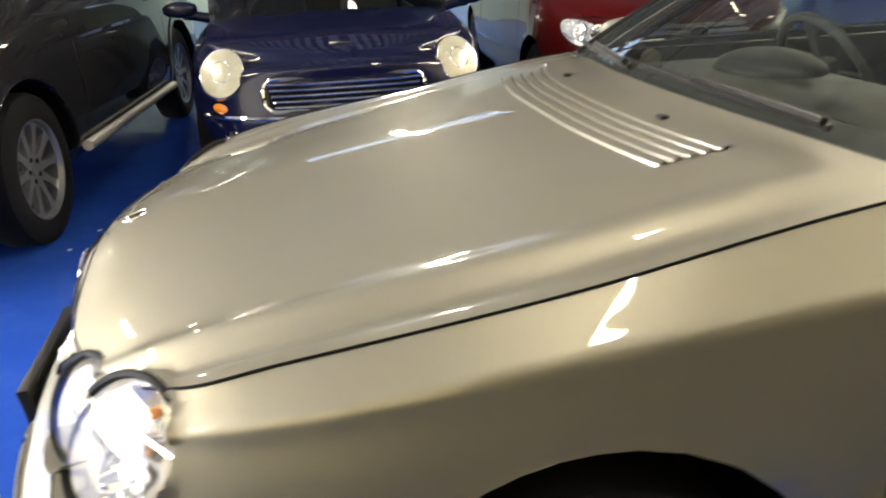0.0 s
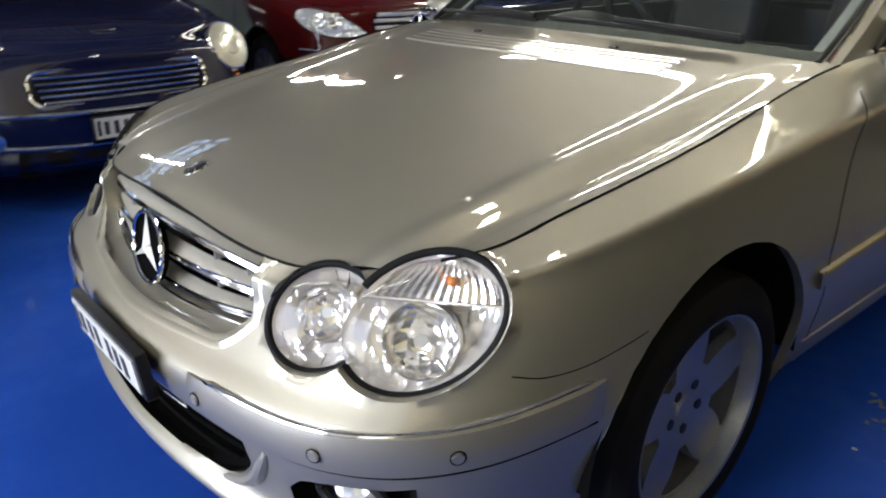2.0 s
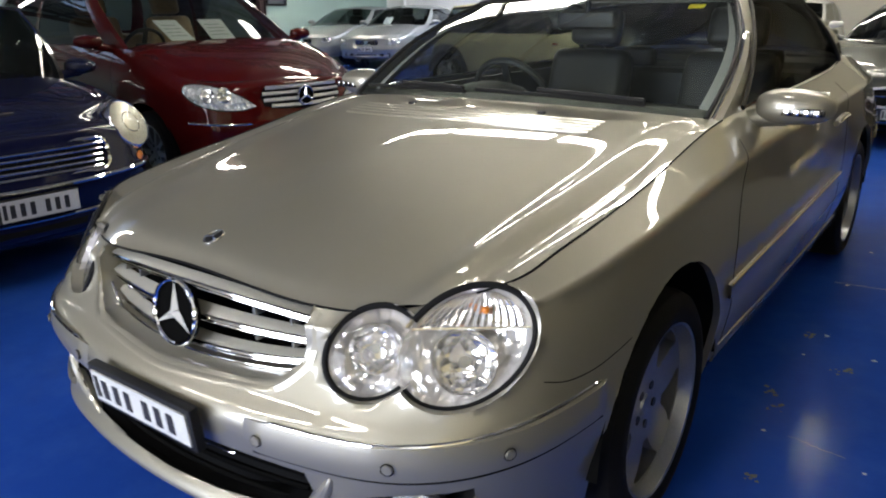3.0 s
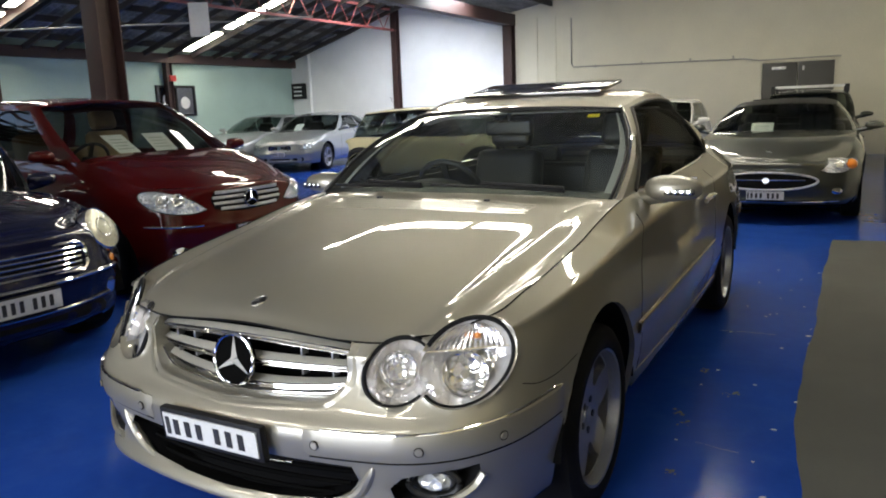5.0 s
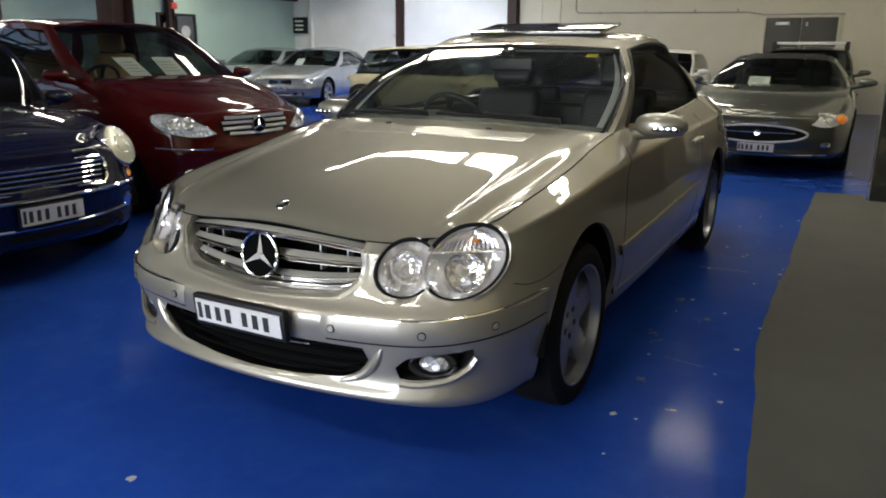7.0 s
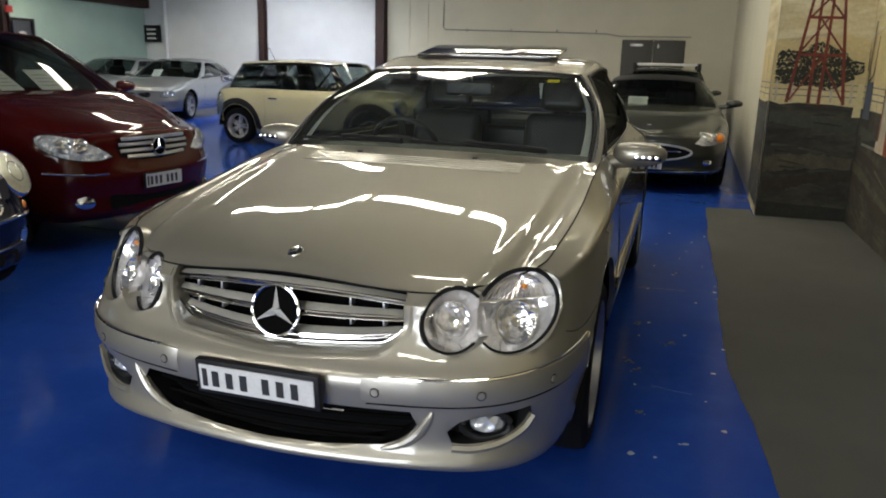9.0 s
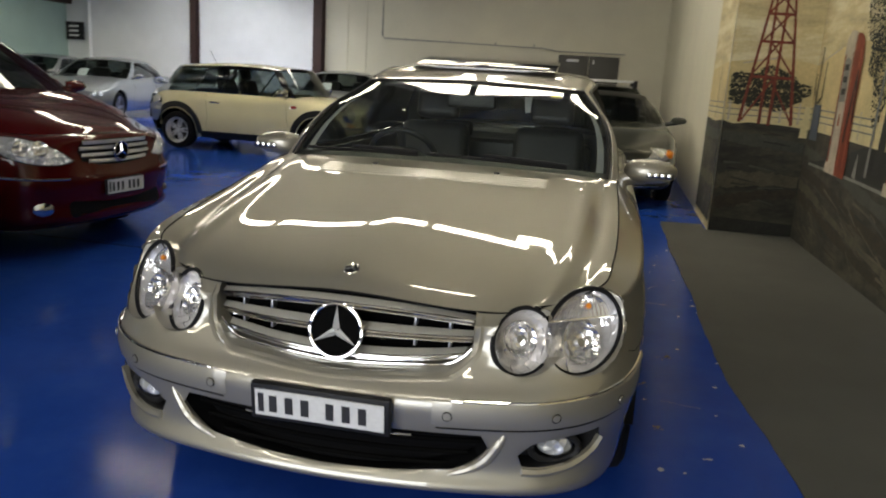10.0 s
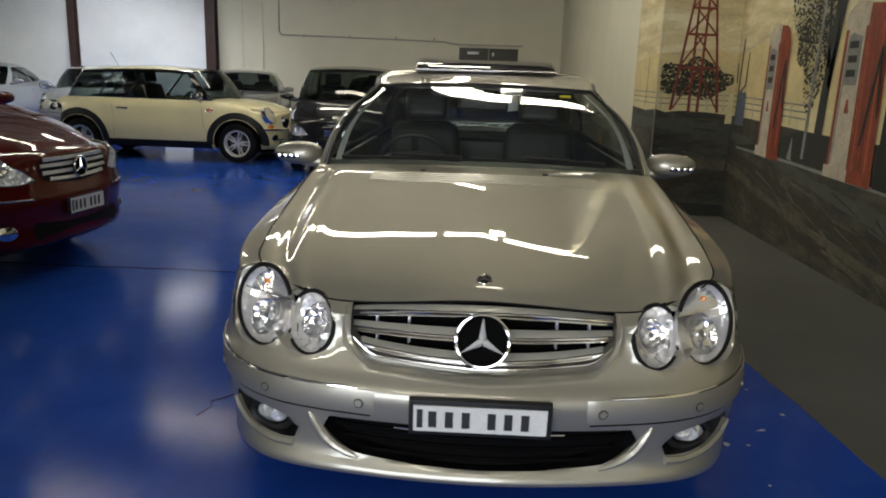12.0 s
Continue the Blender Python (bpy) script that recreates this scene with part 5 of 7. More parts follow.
        part("rear_strip", strip_bm(side, smooth_path([(3.98, 0.60), (4.15, 0.60), (4.3, 0.60)], 6), 0.045, 0.008, 0.004), CHAMPAGNE, car)
        h = part("door_handle", bead_bm(side, smooth_path([(2.56, 0.835), (2.62, 0.842), (2.72, 0.846), (2.80, 0.845)], 5), 0.013, 0.020), CHAMPAGNE, car, "pull handle with a chrome inlay")
        part("handle_inlay", bead_bm(side, smooth_path([(2.58, 0.838), (2.66, 0.845), (2.79, 0.846)], 5), 0.004, 0.033), CHROME, h)
        # window trims
        ins = lambda u, v: house(u, v) * Vector((sg, 1, 1))
        part("pillar_trim", tube_bm([ins(0.955, v) for v in line(0.0, 0.985, 20)], 0.006, 8), CHROME, car, "bright trim down the windscreen pillar")
        part("screen_edge", tube_bm([ins(0.925, v) for v in line(0.0, 0.95, 20)], 0.008, 8), TRIM, car)
        loop = [ins(1.082, v) for v in line(0.02, 0.92, 14)] + [ins(u, 0.925) for u in line(1.09, 1.91, 30)] + [ins(1.915, v) for v in line(0.92, 0.02, 8)]
        part("window_trim", tube_bm(loop, 0.011, 8), TRIM, car, "black window seal")
        part("belt_trim", tube_bm([ins(u, 0.022) for u in line(1.07, 1.92, 36)], 0.006, 8), CHROME, car, "chrome belt trim")
        part("sill_trim", strip_bm(side, smooth_path([(1.25, 0.30), (1.8, 0.285), (2.4, 0.285), (3.05, 0.30)], 10), 0.07, 0.004, 0.004), CHAMPAGNE, car)
        mirror_part(car, 0.902, 1.63, 1.008, CHAMPAGNE, sg, 1.0, True)
    part("screen_band", tube_bm([house(u, 0.955) * Vector((1, 1, 1)) for u in line(0, 0.93, 20)][::-1] + [house(u, 0.955) * Vector((-1, 1, 1)) for u in line(0, 0.93, 20)], 0.010, 8), TRIM, car, "black seal along the windscreen head")
    # cowl, wipers and washer jets
    part("cowl_panel", grid_bm(lambda u, v: lerp(b.cowl(u) + Vector((0, 0.002, -0.012)), b.cowl(u) + Vector((0, 0.09, 0.012)), v), line(0, 3, 20), [0, 1], mirror=True), TRIM, car, "black plastic cowl below the windscreen")
    for x0, x1, v0, v1 in ((-0.10, -0.60, 0.03, 0.055), (0.48, -0.06, 0.03, 0.05)):
        uu = lambda x: abs(x) / 0.745
        pt = lambda x, v: house(min(0.97, uu(x)), v) * Vector((1 if x > 0 else -1, 1, 1)) + Vector((0, -0.02, 0.012))
        w = part("wiper", tube_bm([pt(x, v0 + (v1 - v0) * i / 20) for i, x in enumerate(line(x0, x1, 20))], 0.007, 6), TRIM, car, "black wiper blade and arm")
        part("wiper_arm", tube_bm([pt(x, v0 + (v1 - v0) * i / 10) + Vector((0, -0.012, 0.012)) for i, x in enumerate(line(x0, x0 + (x1 - x0) * 0.55, 10))], 0.009, 6), TRIM, w)
    for x in (-0.26, 0.26):
        p, n = top(x, 1.175)
        part("washer_jet", box_bm(p.x - 0.012, p.x + 0.012, p.y - 0.008, p.y + 0.008, p.z - 0.002, p.z + 0.007, 0.003), TRIM, car)
    el = [(0.021 * math.cos(h), 0.112 + 0.024 * math.sin(h)) for h in line(0, 2 * math.pi, 24)[:-1]]
    bd = part("bonnet_badge", patch_bm(top, el, lambda t: 0.0035 - 0.0015 * t, 3, 0.003), TRIM, car, "small round bonnet badge")
    part("badge_ring", bead_bm(top, el, 0.0022, 0.002, True), CHROME, bd)
    for k in range(3):
        a = radians(90 + 120 * k)
        part("badge_blade", bead_bm(top, [(0, 0.112), (0.018 * math.cos(a), 0.112 + 0.02 * math.sin(a))], 0.0022, 0.004, seg=4), CHROME, bd)
    # curved louvre panel at the back of the bonnet
    arc = lambda y: [(x, y + 0.065 * (x / 0.47) ** 2) for x in line(-0.47, 0.47, 30)]
    vent = part("cowl_louvre", strip_bm(top, arc(1.065)[1:-1], 0.138, 0.0012, 0.002), DARK, car, "curved louvre panel across the back of the bonnet")
    for i in range(5):
        part("louvre_slat", strip_bm(top, arc(1.006 + 0.029 * i), 0.0262, 0.0042, 0.001), CHAMPAGNE, vent)
    # raised glass sunroof panel
    hatch = part("sunroof_panel", box_bm(-0.395, 0.395, 2.27, 2.66, -0.008, 0.010, 0.008), GLOSSBLACK, car, "tilted dark glass sunroof panel")
    hatch.matrix_local = Matrix.Translation((0, 2.27, 1.424)) @ Matrix.Rotation(radians(9.0), 4, "X") @ Matrix.Translation((0, -2.27, 0))
    part("sunroof_frame", box_bm(-0.37, 0.37, 2.34, 2.78, 1.400, 1.415, 0.004), TRIM, car)
    # inside
    part("dashboard", box_bm(-0.66, 0.66, 1.50, 1.98, 0.78, 0.955, 0.06, 3), LEATHER, car, "black dashboard")
    bn = bmesh.new()
    bmesh.ops.create_uvsphere(bn, u_segments=20, v_segments=12, radius=1, matrix=Matrix.Translation((-0.36, 1.83, 0.95)) @ Matrix.Diagonal((0.18, 0.15, 0.065, 1)))
    part("instrument_hood", bn, LEATHER, car)
    steering(car, -0.36, 2.02, 0.93)
    seats(car, 2.42, 0.40, (-0.36, 0.36), LEATHER)
    part("rear_bench", box_bm(-0.62, 0.62, 3.18, 3.36, 0.5, 0.99, 0.06, 3), LEATHER, car, "dark leather rear bench")
    for x in (-0.34, 0.34):
        part("rear_headrest", box_bm(x - 0.13, x + 0.13, 3.27, 3.36, 0.97, 1.09, 0.035, 3), LEATHER, car)
    part("parcel_shelf", box_bm(-0.6, 0.6, 3.36, 3.85, 0.96, 0.99, 0.01), LEATHER, car)
    part("rear_view_mirror", box_bm(-0.135, 0.125, 1.985, 2.025, 1.222, 1.298, 0.024, 3), TRIM, car, "black rear-view mirror")
    part("mirror_stalk", tube_bm([(0, 2.0, 1.29), (0, 2.0, 1.335)], 0.012, 8), TRIM, car)
    part("headliner", box_bm(-0.50, 0.50, 2.20, 3.1, 1.325, 1.335, 0.004), CLOTH, car, "grey cloth headliner")
    cabin_tub(car, 0.72, 1.42, 3.12, 0.985)
    for sg in (1, -1):
        inner = lambda v, w: house(0.955 - w, v) * Vector((sg, 1, 1)) + Vector((-sg * 0.035, 0.035, -0.012))
        part("pillar_lining", grid_bm(lambda v, w: inner(v, w), line(0.02, 0.94, 14), (0.0, 0.03, 0.06)), CLOTH, car, "pale grey lining of the windscreen pillar")
    sheet = part("price_sheet", box_bm(-0.075, 0.075, -0.001, 0.001, -0.05, 0.05), PAPER, car, "white sheet hung inside the rear window")
    sheet.matrix_local = Matrix.Translation((0.235, 3.12, 1.235)) @ Matrix.Rotation(radians(-7), 4, "Y")
    stk = part("windscreen_sticker", box_bm(0.395, 0.455, -0.001, 0.001, -0.014, 0.014), YELLOW, car, "yellow sticker inside the windscreen")
    stk.matrix_local = Matrix.Translation((0, 2.05, 1.308)) @ Matrix.Rotation(radians(-62), 4, "X")
    return tagged(car, "champagne metallic two-door coupe parked on the blue floor", "car")


BRASSY = grained("yellowed_bright_strip", (0.45, 0.38, 0.16), 0.3, 0.1, 10, 100, 0.05, metal=0.6)
CLOTH = grained("grey_headliner_cloth", (0.30, 0.30, 0.29), 0.9, 0.05, 8, 200, 0.2)
champagne_coupe()


# ---------------------------------------------------------------- the other cars
def auto_spec(L, W, H, axles, hood0, hood1, belt, deck, ws0, ws1, rw1, rw0, nose=0.28, tail=0.25, tyre=0.31, rim=0.21, top_w=0.76, sill=0.22, **more):
    """A car from its main sizes: L long, W half wide, H high; hood0/hood1 heights of the bonnet at nose and screen;
    ws0/ws1 where the windscreen starts and ends; rw1/rw0 where the rear window starts and ends."""
    a, c = axles
    plan = [(0, 0), (0.40 * W, 0.02), (0.74 * W, nose * 0.35), (0.91 * W, nose * 0.9), (0.98 * W, a - 0.2), (W, a + 0.05), (W, ws0 + 0.1), (W, (ws0 + c) / 2 + 0.2), (W, c - 0.35), (W, c), (0.985 * W, (c + L - tail) / 2 + 0.05), (0.90 * W, L - tail * 0.8), (0.5 * W, L - 0.03), (0, L)]
    zm = hood0 * 0.72
    levels = [
        (sill + 0.0, sill - 0.01, sill + 0.03, 0.07, 0.08, 0.08), (sill + 0.05, sill + 0.05, sill + 0.09, 0.01, 0.04, 0.03),
        (zm * 0.62, 0.40, 0.42, 0.02, 0.01, 0.01), (zm * 0.85, 0.50, 0.56, 0.0, 0.0, 0.0), (zm, 0.58, 0.66, 0.02, 0.0, 0.02), (hood0 * 0.88, 0.70, 0.78, 0.05, 0.01, 0.05)]
    bx = W - 0.10
    rim_ = [(0, 0.11, hood0), (0.36 * W, 0.13, hood0 - 0.005), (0.62 * W, 0.11 + nose * 0.5, hood0 - 0.005), (0.80 * W, 0.12 + nose, hood0 + 0.02), (0.85 * W, a - 0.15, lerp(hood0, hood1, 0.45)), (0.875 * W, a + 0.1, lerp(hood0, hood1, 0.72)),
            (bx, ws0 + 0.12, belt - 0.005), (bx, (ws0 + c) / 2 + 0.2, belt), (bx - 0.01, c - 0.3, belt + 0.02), (bx - 0.04, rw0 - 0.12, belt + 0.04), (bx - 0.06, (rw0 + L) / 2, deck), (bx - 0.13, L - tail * 0.7, deck - 0.02), (0.45 * W, L - 0.07, deck - 0.01), (0, L - 0.05, deck - 0.01)]
    tx = W * top_w
    rz = H - 0.06
    spec = dict(
        plan=plan, levels=levels, rim=rim_, cowl=[(0, ws0, hood1 + 0.01), (0.33 * W, ws0 + 0.015, hood1 + 0.008), (0.66 * W, ws0 + 0.06, hood1)],
        tailbase=[(0, rw0, deck + 0.03), (0.36 * W, rw0 - 0.01, deck + 0.028), (0.66 * W, rw0 - 0.06, lerp(deck, belt + 0.04, 0.6) + 0.01)],
        hoodline=[(0, 0.11, hood0), (0, 0.2, hood0 + 0.045), (0, lerp(0.1, ws0, 0.5), lerp(hood0, hood1, 0.62) + 0.02), (0, ws0, hood1 + 0.01)],
        roofedge=([(0, ws1, H - 0.035), (0.4 * tx, ws1 + 0.015, H - 0.04), (0.85 * tx, ws1 + 0.06, rz), (tx, ws1 + 0.11, rz - 0.01)],
                  [(tx, ws1 + 0.11, rz - 0.01), (tx + 0.015, lerp(ws1, rw1, 0.35), rz + 0.012), (tx + 0.005, lerp(ws1, rw1, 0.7), rz), (tx - 0.02, rw1, rz - more.get("droop", 0.03))],
                  [(tx - 0.02, rw1, rz - more.get("droop", 0.03)), (tx * 0.85, rw1 + 0.04, rz - 0.01), (tx * 0.4, rw1 + 0.07, H - 0.055), (0, rw1 + 0.08, H - 0.05)]),
        roofline=[(0, ws1, H - 0.035), (0, lerp(ws1, rw1, 0.35), H - 0.004), (0, lerp(ws1, rw1, 0.7), H - 0.01), (0, rw1 + 0.08, H - 0.05)],
        midy=(ws0 + rw0) / 2, bow=0.03, ridge=0.004, crown=0.01, bulge=0.03, axles=axles, track=W - 0.03, tyre=tyre, wheel_rim=rim, arch=tyre + 0.06, archz=tyre,
        screen_open=(0.94, 0.95), flank_open=(0.03, 0.90), rear_open=(0.12, 0.06, 0.93), side_panes=[(0.08, 0.42), (0.45, 0.72), (0.75, 0.92)], fine=5, vfine=3, sill=sill)
    spec.update(more)
    return spec


def round_lamp(car, front, sg, x, z, r):
    """A round headlamp that stands out of the wing."""
    p, _ = front(sg * x, z)
    n = Vector((sg * 0.26, -0.84, 0.46)).normalized()
    m = Matrix.Translation(p + n * 0.008) @ n.to_track_quat("X", "Z").to_matrix().to_4x4() @ Matrix.Diagonal((1, 1, 1.12, 1))
    ring = part("headlamp", lathe_bm([(-0.06, r * 1.09), (0.008, r * 1.07), (0.018, r * 1.03), (0.014, r)], 36, m), CHROME, car, "round clear headlamp in a chrome ring")
    part("reflector", lathe_bm([(0.014, r), (0.021, r * 0.8), (0.028, r * 0.4), (0.030, 0.002)], 32, m), CREAMLAMP, ring, "pale cream ribbed lamp glass")
    part("lens", lathe_bm([(0.016, r), (0.03, r * 0.85), (0.042, r * 0.5), (0.046, 0.002)], 32, m), LENS, ring)
    part("rib_ring", tube_bm([m @ Vector((0.030, r * 0.45 * math.cos(h), r * 0.45 * math.sin(h))) for h in line(0, 2 * math.pi, 24)[:-1]], 0.0025, 6, True), CHROME, ring)


def wedge_lamp(car, bvh, front, sg, px, pz, turn, outline):
    """A lamp that wraps round the corner of the nose, seen along a slanting direction."""
    base, _ = front(sg * px, pz)
    a = radians(turn)
    d, s = Vector((-sg * math.sin(a), math.cos(a), 0)), Vector((sg * math.cos(a), math.sin(a), 0))

    def cast(u, v):
        o = base + s * u + Vector((0, 0, v)) - d * 1.5
        p, n, _, _ = bvh.ray_cast(o, d)
        if p is None:
            p, n, _, _ = bvh.find_nearest(o + d * 1.5)
        return p, (n if n.dot(d) < 0 else -n)
    el = smooth_path(list(outline) + [outline[0]], 4)[:-1]
    head = part("headlamp", patch_bm(cast, el, 0.004, 6), SPARKLE, car, "clear headlamp with chrome reflector")
    part("lens", patch_bm(cast, el, lambda t: 0.008 + 0.022 * (1 - t * t), 6), LENS, head)
    part("gasket", bead_bm(cast, el, 0.005, 0.002, True), TRIM, head)
    for u in (0.02, 0.13):
        part("bulb", patch_bm(cast, [(u + x, 0.02 + z) for x, z in ellipse(0.045, 0.045, 18)], lambda t: 0.006 + 0.012 * t * t, 4), BOWL, head)
        part("bowl_ring", bead_bm(cast, [(u + x, 0.02 + z) for x, z in ellipse(0.047, 0.047, 22)], 0.003, 0.010, True), CHROME, head)


def common_car(name, spec, material, style, m, lamp, interior=LEATHER):
    car = empty(name, m)
    b, bm, bvh, house = shell(car, spec, material)
    front, top = caster(bvh, "front"), caster(bvh, "top")
    close_shell(car, spec, b, bm, house, material, DARKSCREEN, spec.get("side_tint"))
    wheels(car, spec, style, spec.get("wheel_metal", ALLOY), 0.2)
    for sg in (1, -1):
        if len(lamp) == 3:
            round_lamp(car, front, sg, *lamp)
        else:
            wedge_lamp(car, bvh, front, sg, *lamp)
        sx = spec["plan"][6][0]
        mirror_part(car, sx + 0.09, spec["cowl"][0][1] + 0.28, spec["rim"][6][2] + 0.06, spec.get("mirror_metal", material), sg, 0.9)
        side = caster(bvh, "side", sg)
        y0, y1, zb = spec["cowl"][0][1] + 0.25, spec["midy"] + 0.35, spec["rim"][7][2] - 0.03
        seam(side, [(y0, zb), (y0 - 0.03, 0.6), (y0, 0.32), (y1 - 0.1, 0.30), (y1, 0.6), (y1 + 0.05, zb)], car)
        part("door_handle", bead_bm(side, [(y1 - 0.22, zb - 0.12), (y1 - 0.13, zb - 0.117), (y1 - 0.05, zb - 0.115)], 0.012, 0.012), material if spec.get("body_handles", True) else CHROME, car, "" if spec.get("body_handles", True) else "chrome door handle")
    for sg in (1, -1):
        tl = caster(bvh, "tail")
        zt = spec["rim"][12][2] - 0.16
        part("tail_lamp", patch_bm(tl, [(sg * 0.72 * spec["track"] + x, zt + z) for x, z in ellipse(0.09, 0.11, 20)], 0.008, 4), REDLENS, car)
    # dashboard, seats and steering wheel
    cw, tx = spec["cowl"][0], spec["track"]
    part("dashboard", box_bm(-tx + 0.16, tx - 0.16, cw[1] + 0.12, cw[1] + 0.62, cw[2] - 0.25, cw[2] - 0.06, 0.06), interior, car)
    seats(car, cw[1] + 1.12, cw[2] - 0.52, (-0.36, 0.36), interior)
    steering(car, -0.36, cw[1] + 0.66, cw[2] - 0.08)
    cabin_tub(car, tx - 0.13, cw[1] + 0.10, min(cw[1] + 2.1, spec["axles"][1] - 0.42), spec["rim"][7][2] - 0.06)
    part("rear_bench", box_bm(-tx + 0.2, tx - 0.2, cw[1] + 1.85, cw[1] + 2.1, cw[2] - 0.5, cw[2] + 0.02, 0.06), interior, car)
    return car, front, top, bvh


def yaw_pose(x, y, deg):
    return pose(x, y, 0, 0, 0, deg)


MINI = auto_spec(3.63, 0.84, 1.42, (0.66, 3.127), 0.78, 0.95, 0.93, 0.84, 0.95, 1.27, 3.08, 3.46, nose=0.34, tail=0.22, tyre=0.30, rim=0.2, top_w=0.80, side_panes=[(0.05, 0.40), (0.42, 0.66), (0.68, 0.99)], rear_open=(0.10, 0.06, 0.93))
for _k, _z in ((8, 0.935), (9, 0.925), (10, 0.86)):
    MINI["rim"][_k] = (*MINI["rim"][_k][:2], _z)
MPV = auto_spec(4.27, 0.888, 1.60, (0.80, 3.578), 0.85, 1.09, 1.06, 1.08, 1.02, 1.80, 3.70, 4.12, nose=0.34, tail=0.25, tyre=0.315, top_w=0.72)
SEDAN = auto_spec(4.9, 0.925, 1.40, (0.88, 3.75), 0.70, 0.96, 0.96, 1.0, 1.50, 2.25, 3.5, 4.15, nose=0.34, tyre=0.325, rim=0.23, top_w=0.68, side_panes=[(0.08, 0.50), (0.53, 0.90)])
SPORT = auto_spec(4.79, 0.945, 1.32, (0.95, 3.702), 0.68, 0.94, 0.93, 1.0, 1.62, 2.30, 3.3, 4.25, nose=0.42, tyre=0.335, rim=0.24, top_w=0.64, side_panes=[(0.08, 0.55), (0.58, 0.90)])
SUV = auto_spec(4.78, 0.94, 1.80, (0.86, 3.76), 0.98, 1.18, 1.16, 1.2, 1.30, 1.95, 4.2, 4.62, nose=0.25, tail=0.2, tyre=0.37, rim=0.24, top_w=0.76, sill=0.3)

MPV_LAMP = (0.585, 0.735, 36, ((-0.19, -0.065), (-0.09, -0.085), (0.06, -0.075), (0.20, -0.035), (0.29, 0.03), (0.29, 0.085), (0.19, 0.095), (0.04, 0.065), (-0.10, 0.005)))
OVAL_LAMP = (0.67, 0.625, 34, ((-0.17, -0.045), (-0.07, -0.07), (0.06, -0.065), (0.16, -0.03), (0.20, 0.03), (0.12, 0.07), (0.0, 0.06), (-0.10, 0.015)))
SEDAN_LAMP = (0.63, 0.60, 34, ((-0.13, -0.04), (0.0, -0.065), (0.12, -0.04), (0.17, 0.03), (0.10, 0.065), (-0.03, 0.055)))
SUV_LAMP = (0.70, 0.85, 30, ((-0.14, -0.08), (0.0, -0.09), (0.14, -0.06), (0.17, 0.05), (0.08, 0.09), (-0.12, 0.07)))



def bar(car, front, z, w, r, material, name, off=0.004, sag=0.0, label=""):
    return part(name, bead_bm(front, [(x, z + sag * (x / w) ** 2) for x in line(-w, w, 26)], r, off), material, car, label)


def paper(car, x, y, z, w=0.21, h=0.29, lean=58, turn=0):
    p = part("price_sheet", box_bm(-w / 2, w / 2, -0.001, 0.001, 0, h), PAPER, car, "white paper sheet behind the windscreen")
    p.matrix_local = Matrix.Translation((x, y, z)) @ Matrix.Rotation(radians(turn), 4, "Z") @ Matrix.Rotation(radians(-lean), 4, "X")
    for i in range(4):
        b = part("print_bar", box_bm(-w * 0.36, w * (0.36 - 0.1 * (i % 2)), -0.002, -0.001, h * (0.2 + 0.17 * i), h * (0.2 + 0.17 * i) + 0.012), INKPALE, p)


INKPALE = mat("printed_grey", (0.45, 0.45, 0.46), 0.6)


def mini_face(car, front, top, side_of, chrome=True):
    """Grille, bumper bars and plate of the small hatchback."""
    g = part("grille", patch_bm(front, rounded(-0.40, 0.40, 0.545, 0.685, 0.05), 0.003, 3), DARK, car, "grille with chrome bars")
    for i in range(5):
        z = 0.560 + 0.028 * i
        part("grille_bar", bead_bm(front, [(x, z) for x in line(-0.37 - 0.006 * i, 0.37 + 0.006 * i, 22)], 0.0062, 0.010), CHROME, g)
    part("grille_surround", bead_bm(front, rounded(-0.42, 0.42, 0.54, 0.70, 0.06, 6), 0.011, 0.010, True), CHROME, g, "chrome grille surround")
    bar(car, front, 0.505, 0.74, 0.012, CHROME, "bumper_bar", 0.010, 0.01, "chrome bumper bar")
    bar(car, front, 0.345, 0.56, 0.009, CHROME, "lower_bar", 0.008, 0.02, "chrome lower bar")
    part("intake", patch_bm(front, rounded(-0.52, 0.52, 0.26, 0.335, 0.03), 0.003, 3), DARK, car)
    p, _ = front(0, 0.425)
    number_plate(car, 0, p.y - 0.02, 0.425, 0.372, 0.10, 0, 0.006)
    for sg in (1, -1):
        part("indicator", patch_bm(front, [(sg * 0.655 + x, 0.555 + z) for x, z in ellipse(0.04, 0.025, 16)], lambda t: 0.004 + 0.012 * (1 - t * t), 3), AMBER, car, "amber indicator lens")
        part("fog_lamp", patch_bm(front, [(sg * 0.60 + x, 0.395 + z) for x, z in ellipse(0.05, 0.05, 20)], lambda t: 0.004 + 0.012 * (1 - t * t), 3), CHROME, car, "round fog lamp")
    p, n = top(0, 0.24)
    part("bonnet_badge", box_bm(-0.06, 0.06, p.y - 0.012, p.y + 0.012, p.z - 0.002, p.z + 0.008, 0.004), CHROME, car, "small winged chrome badge")


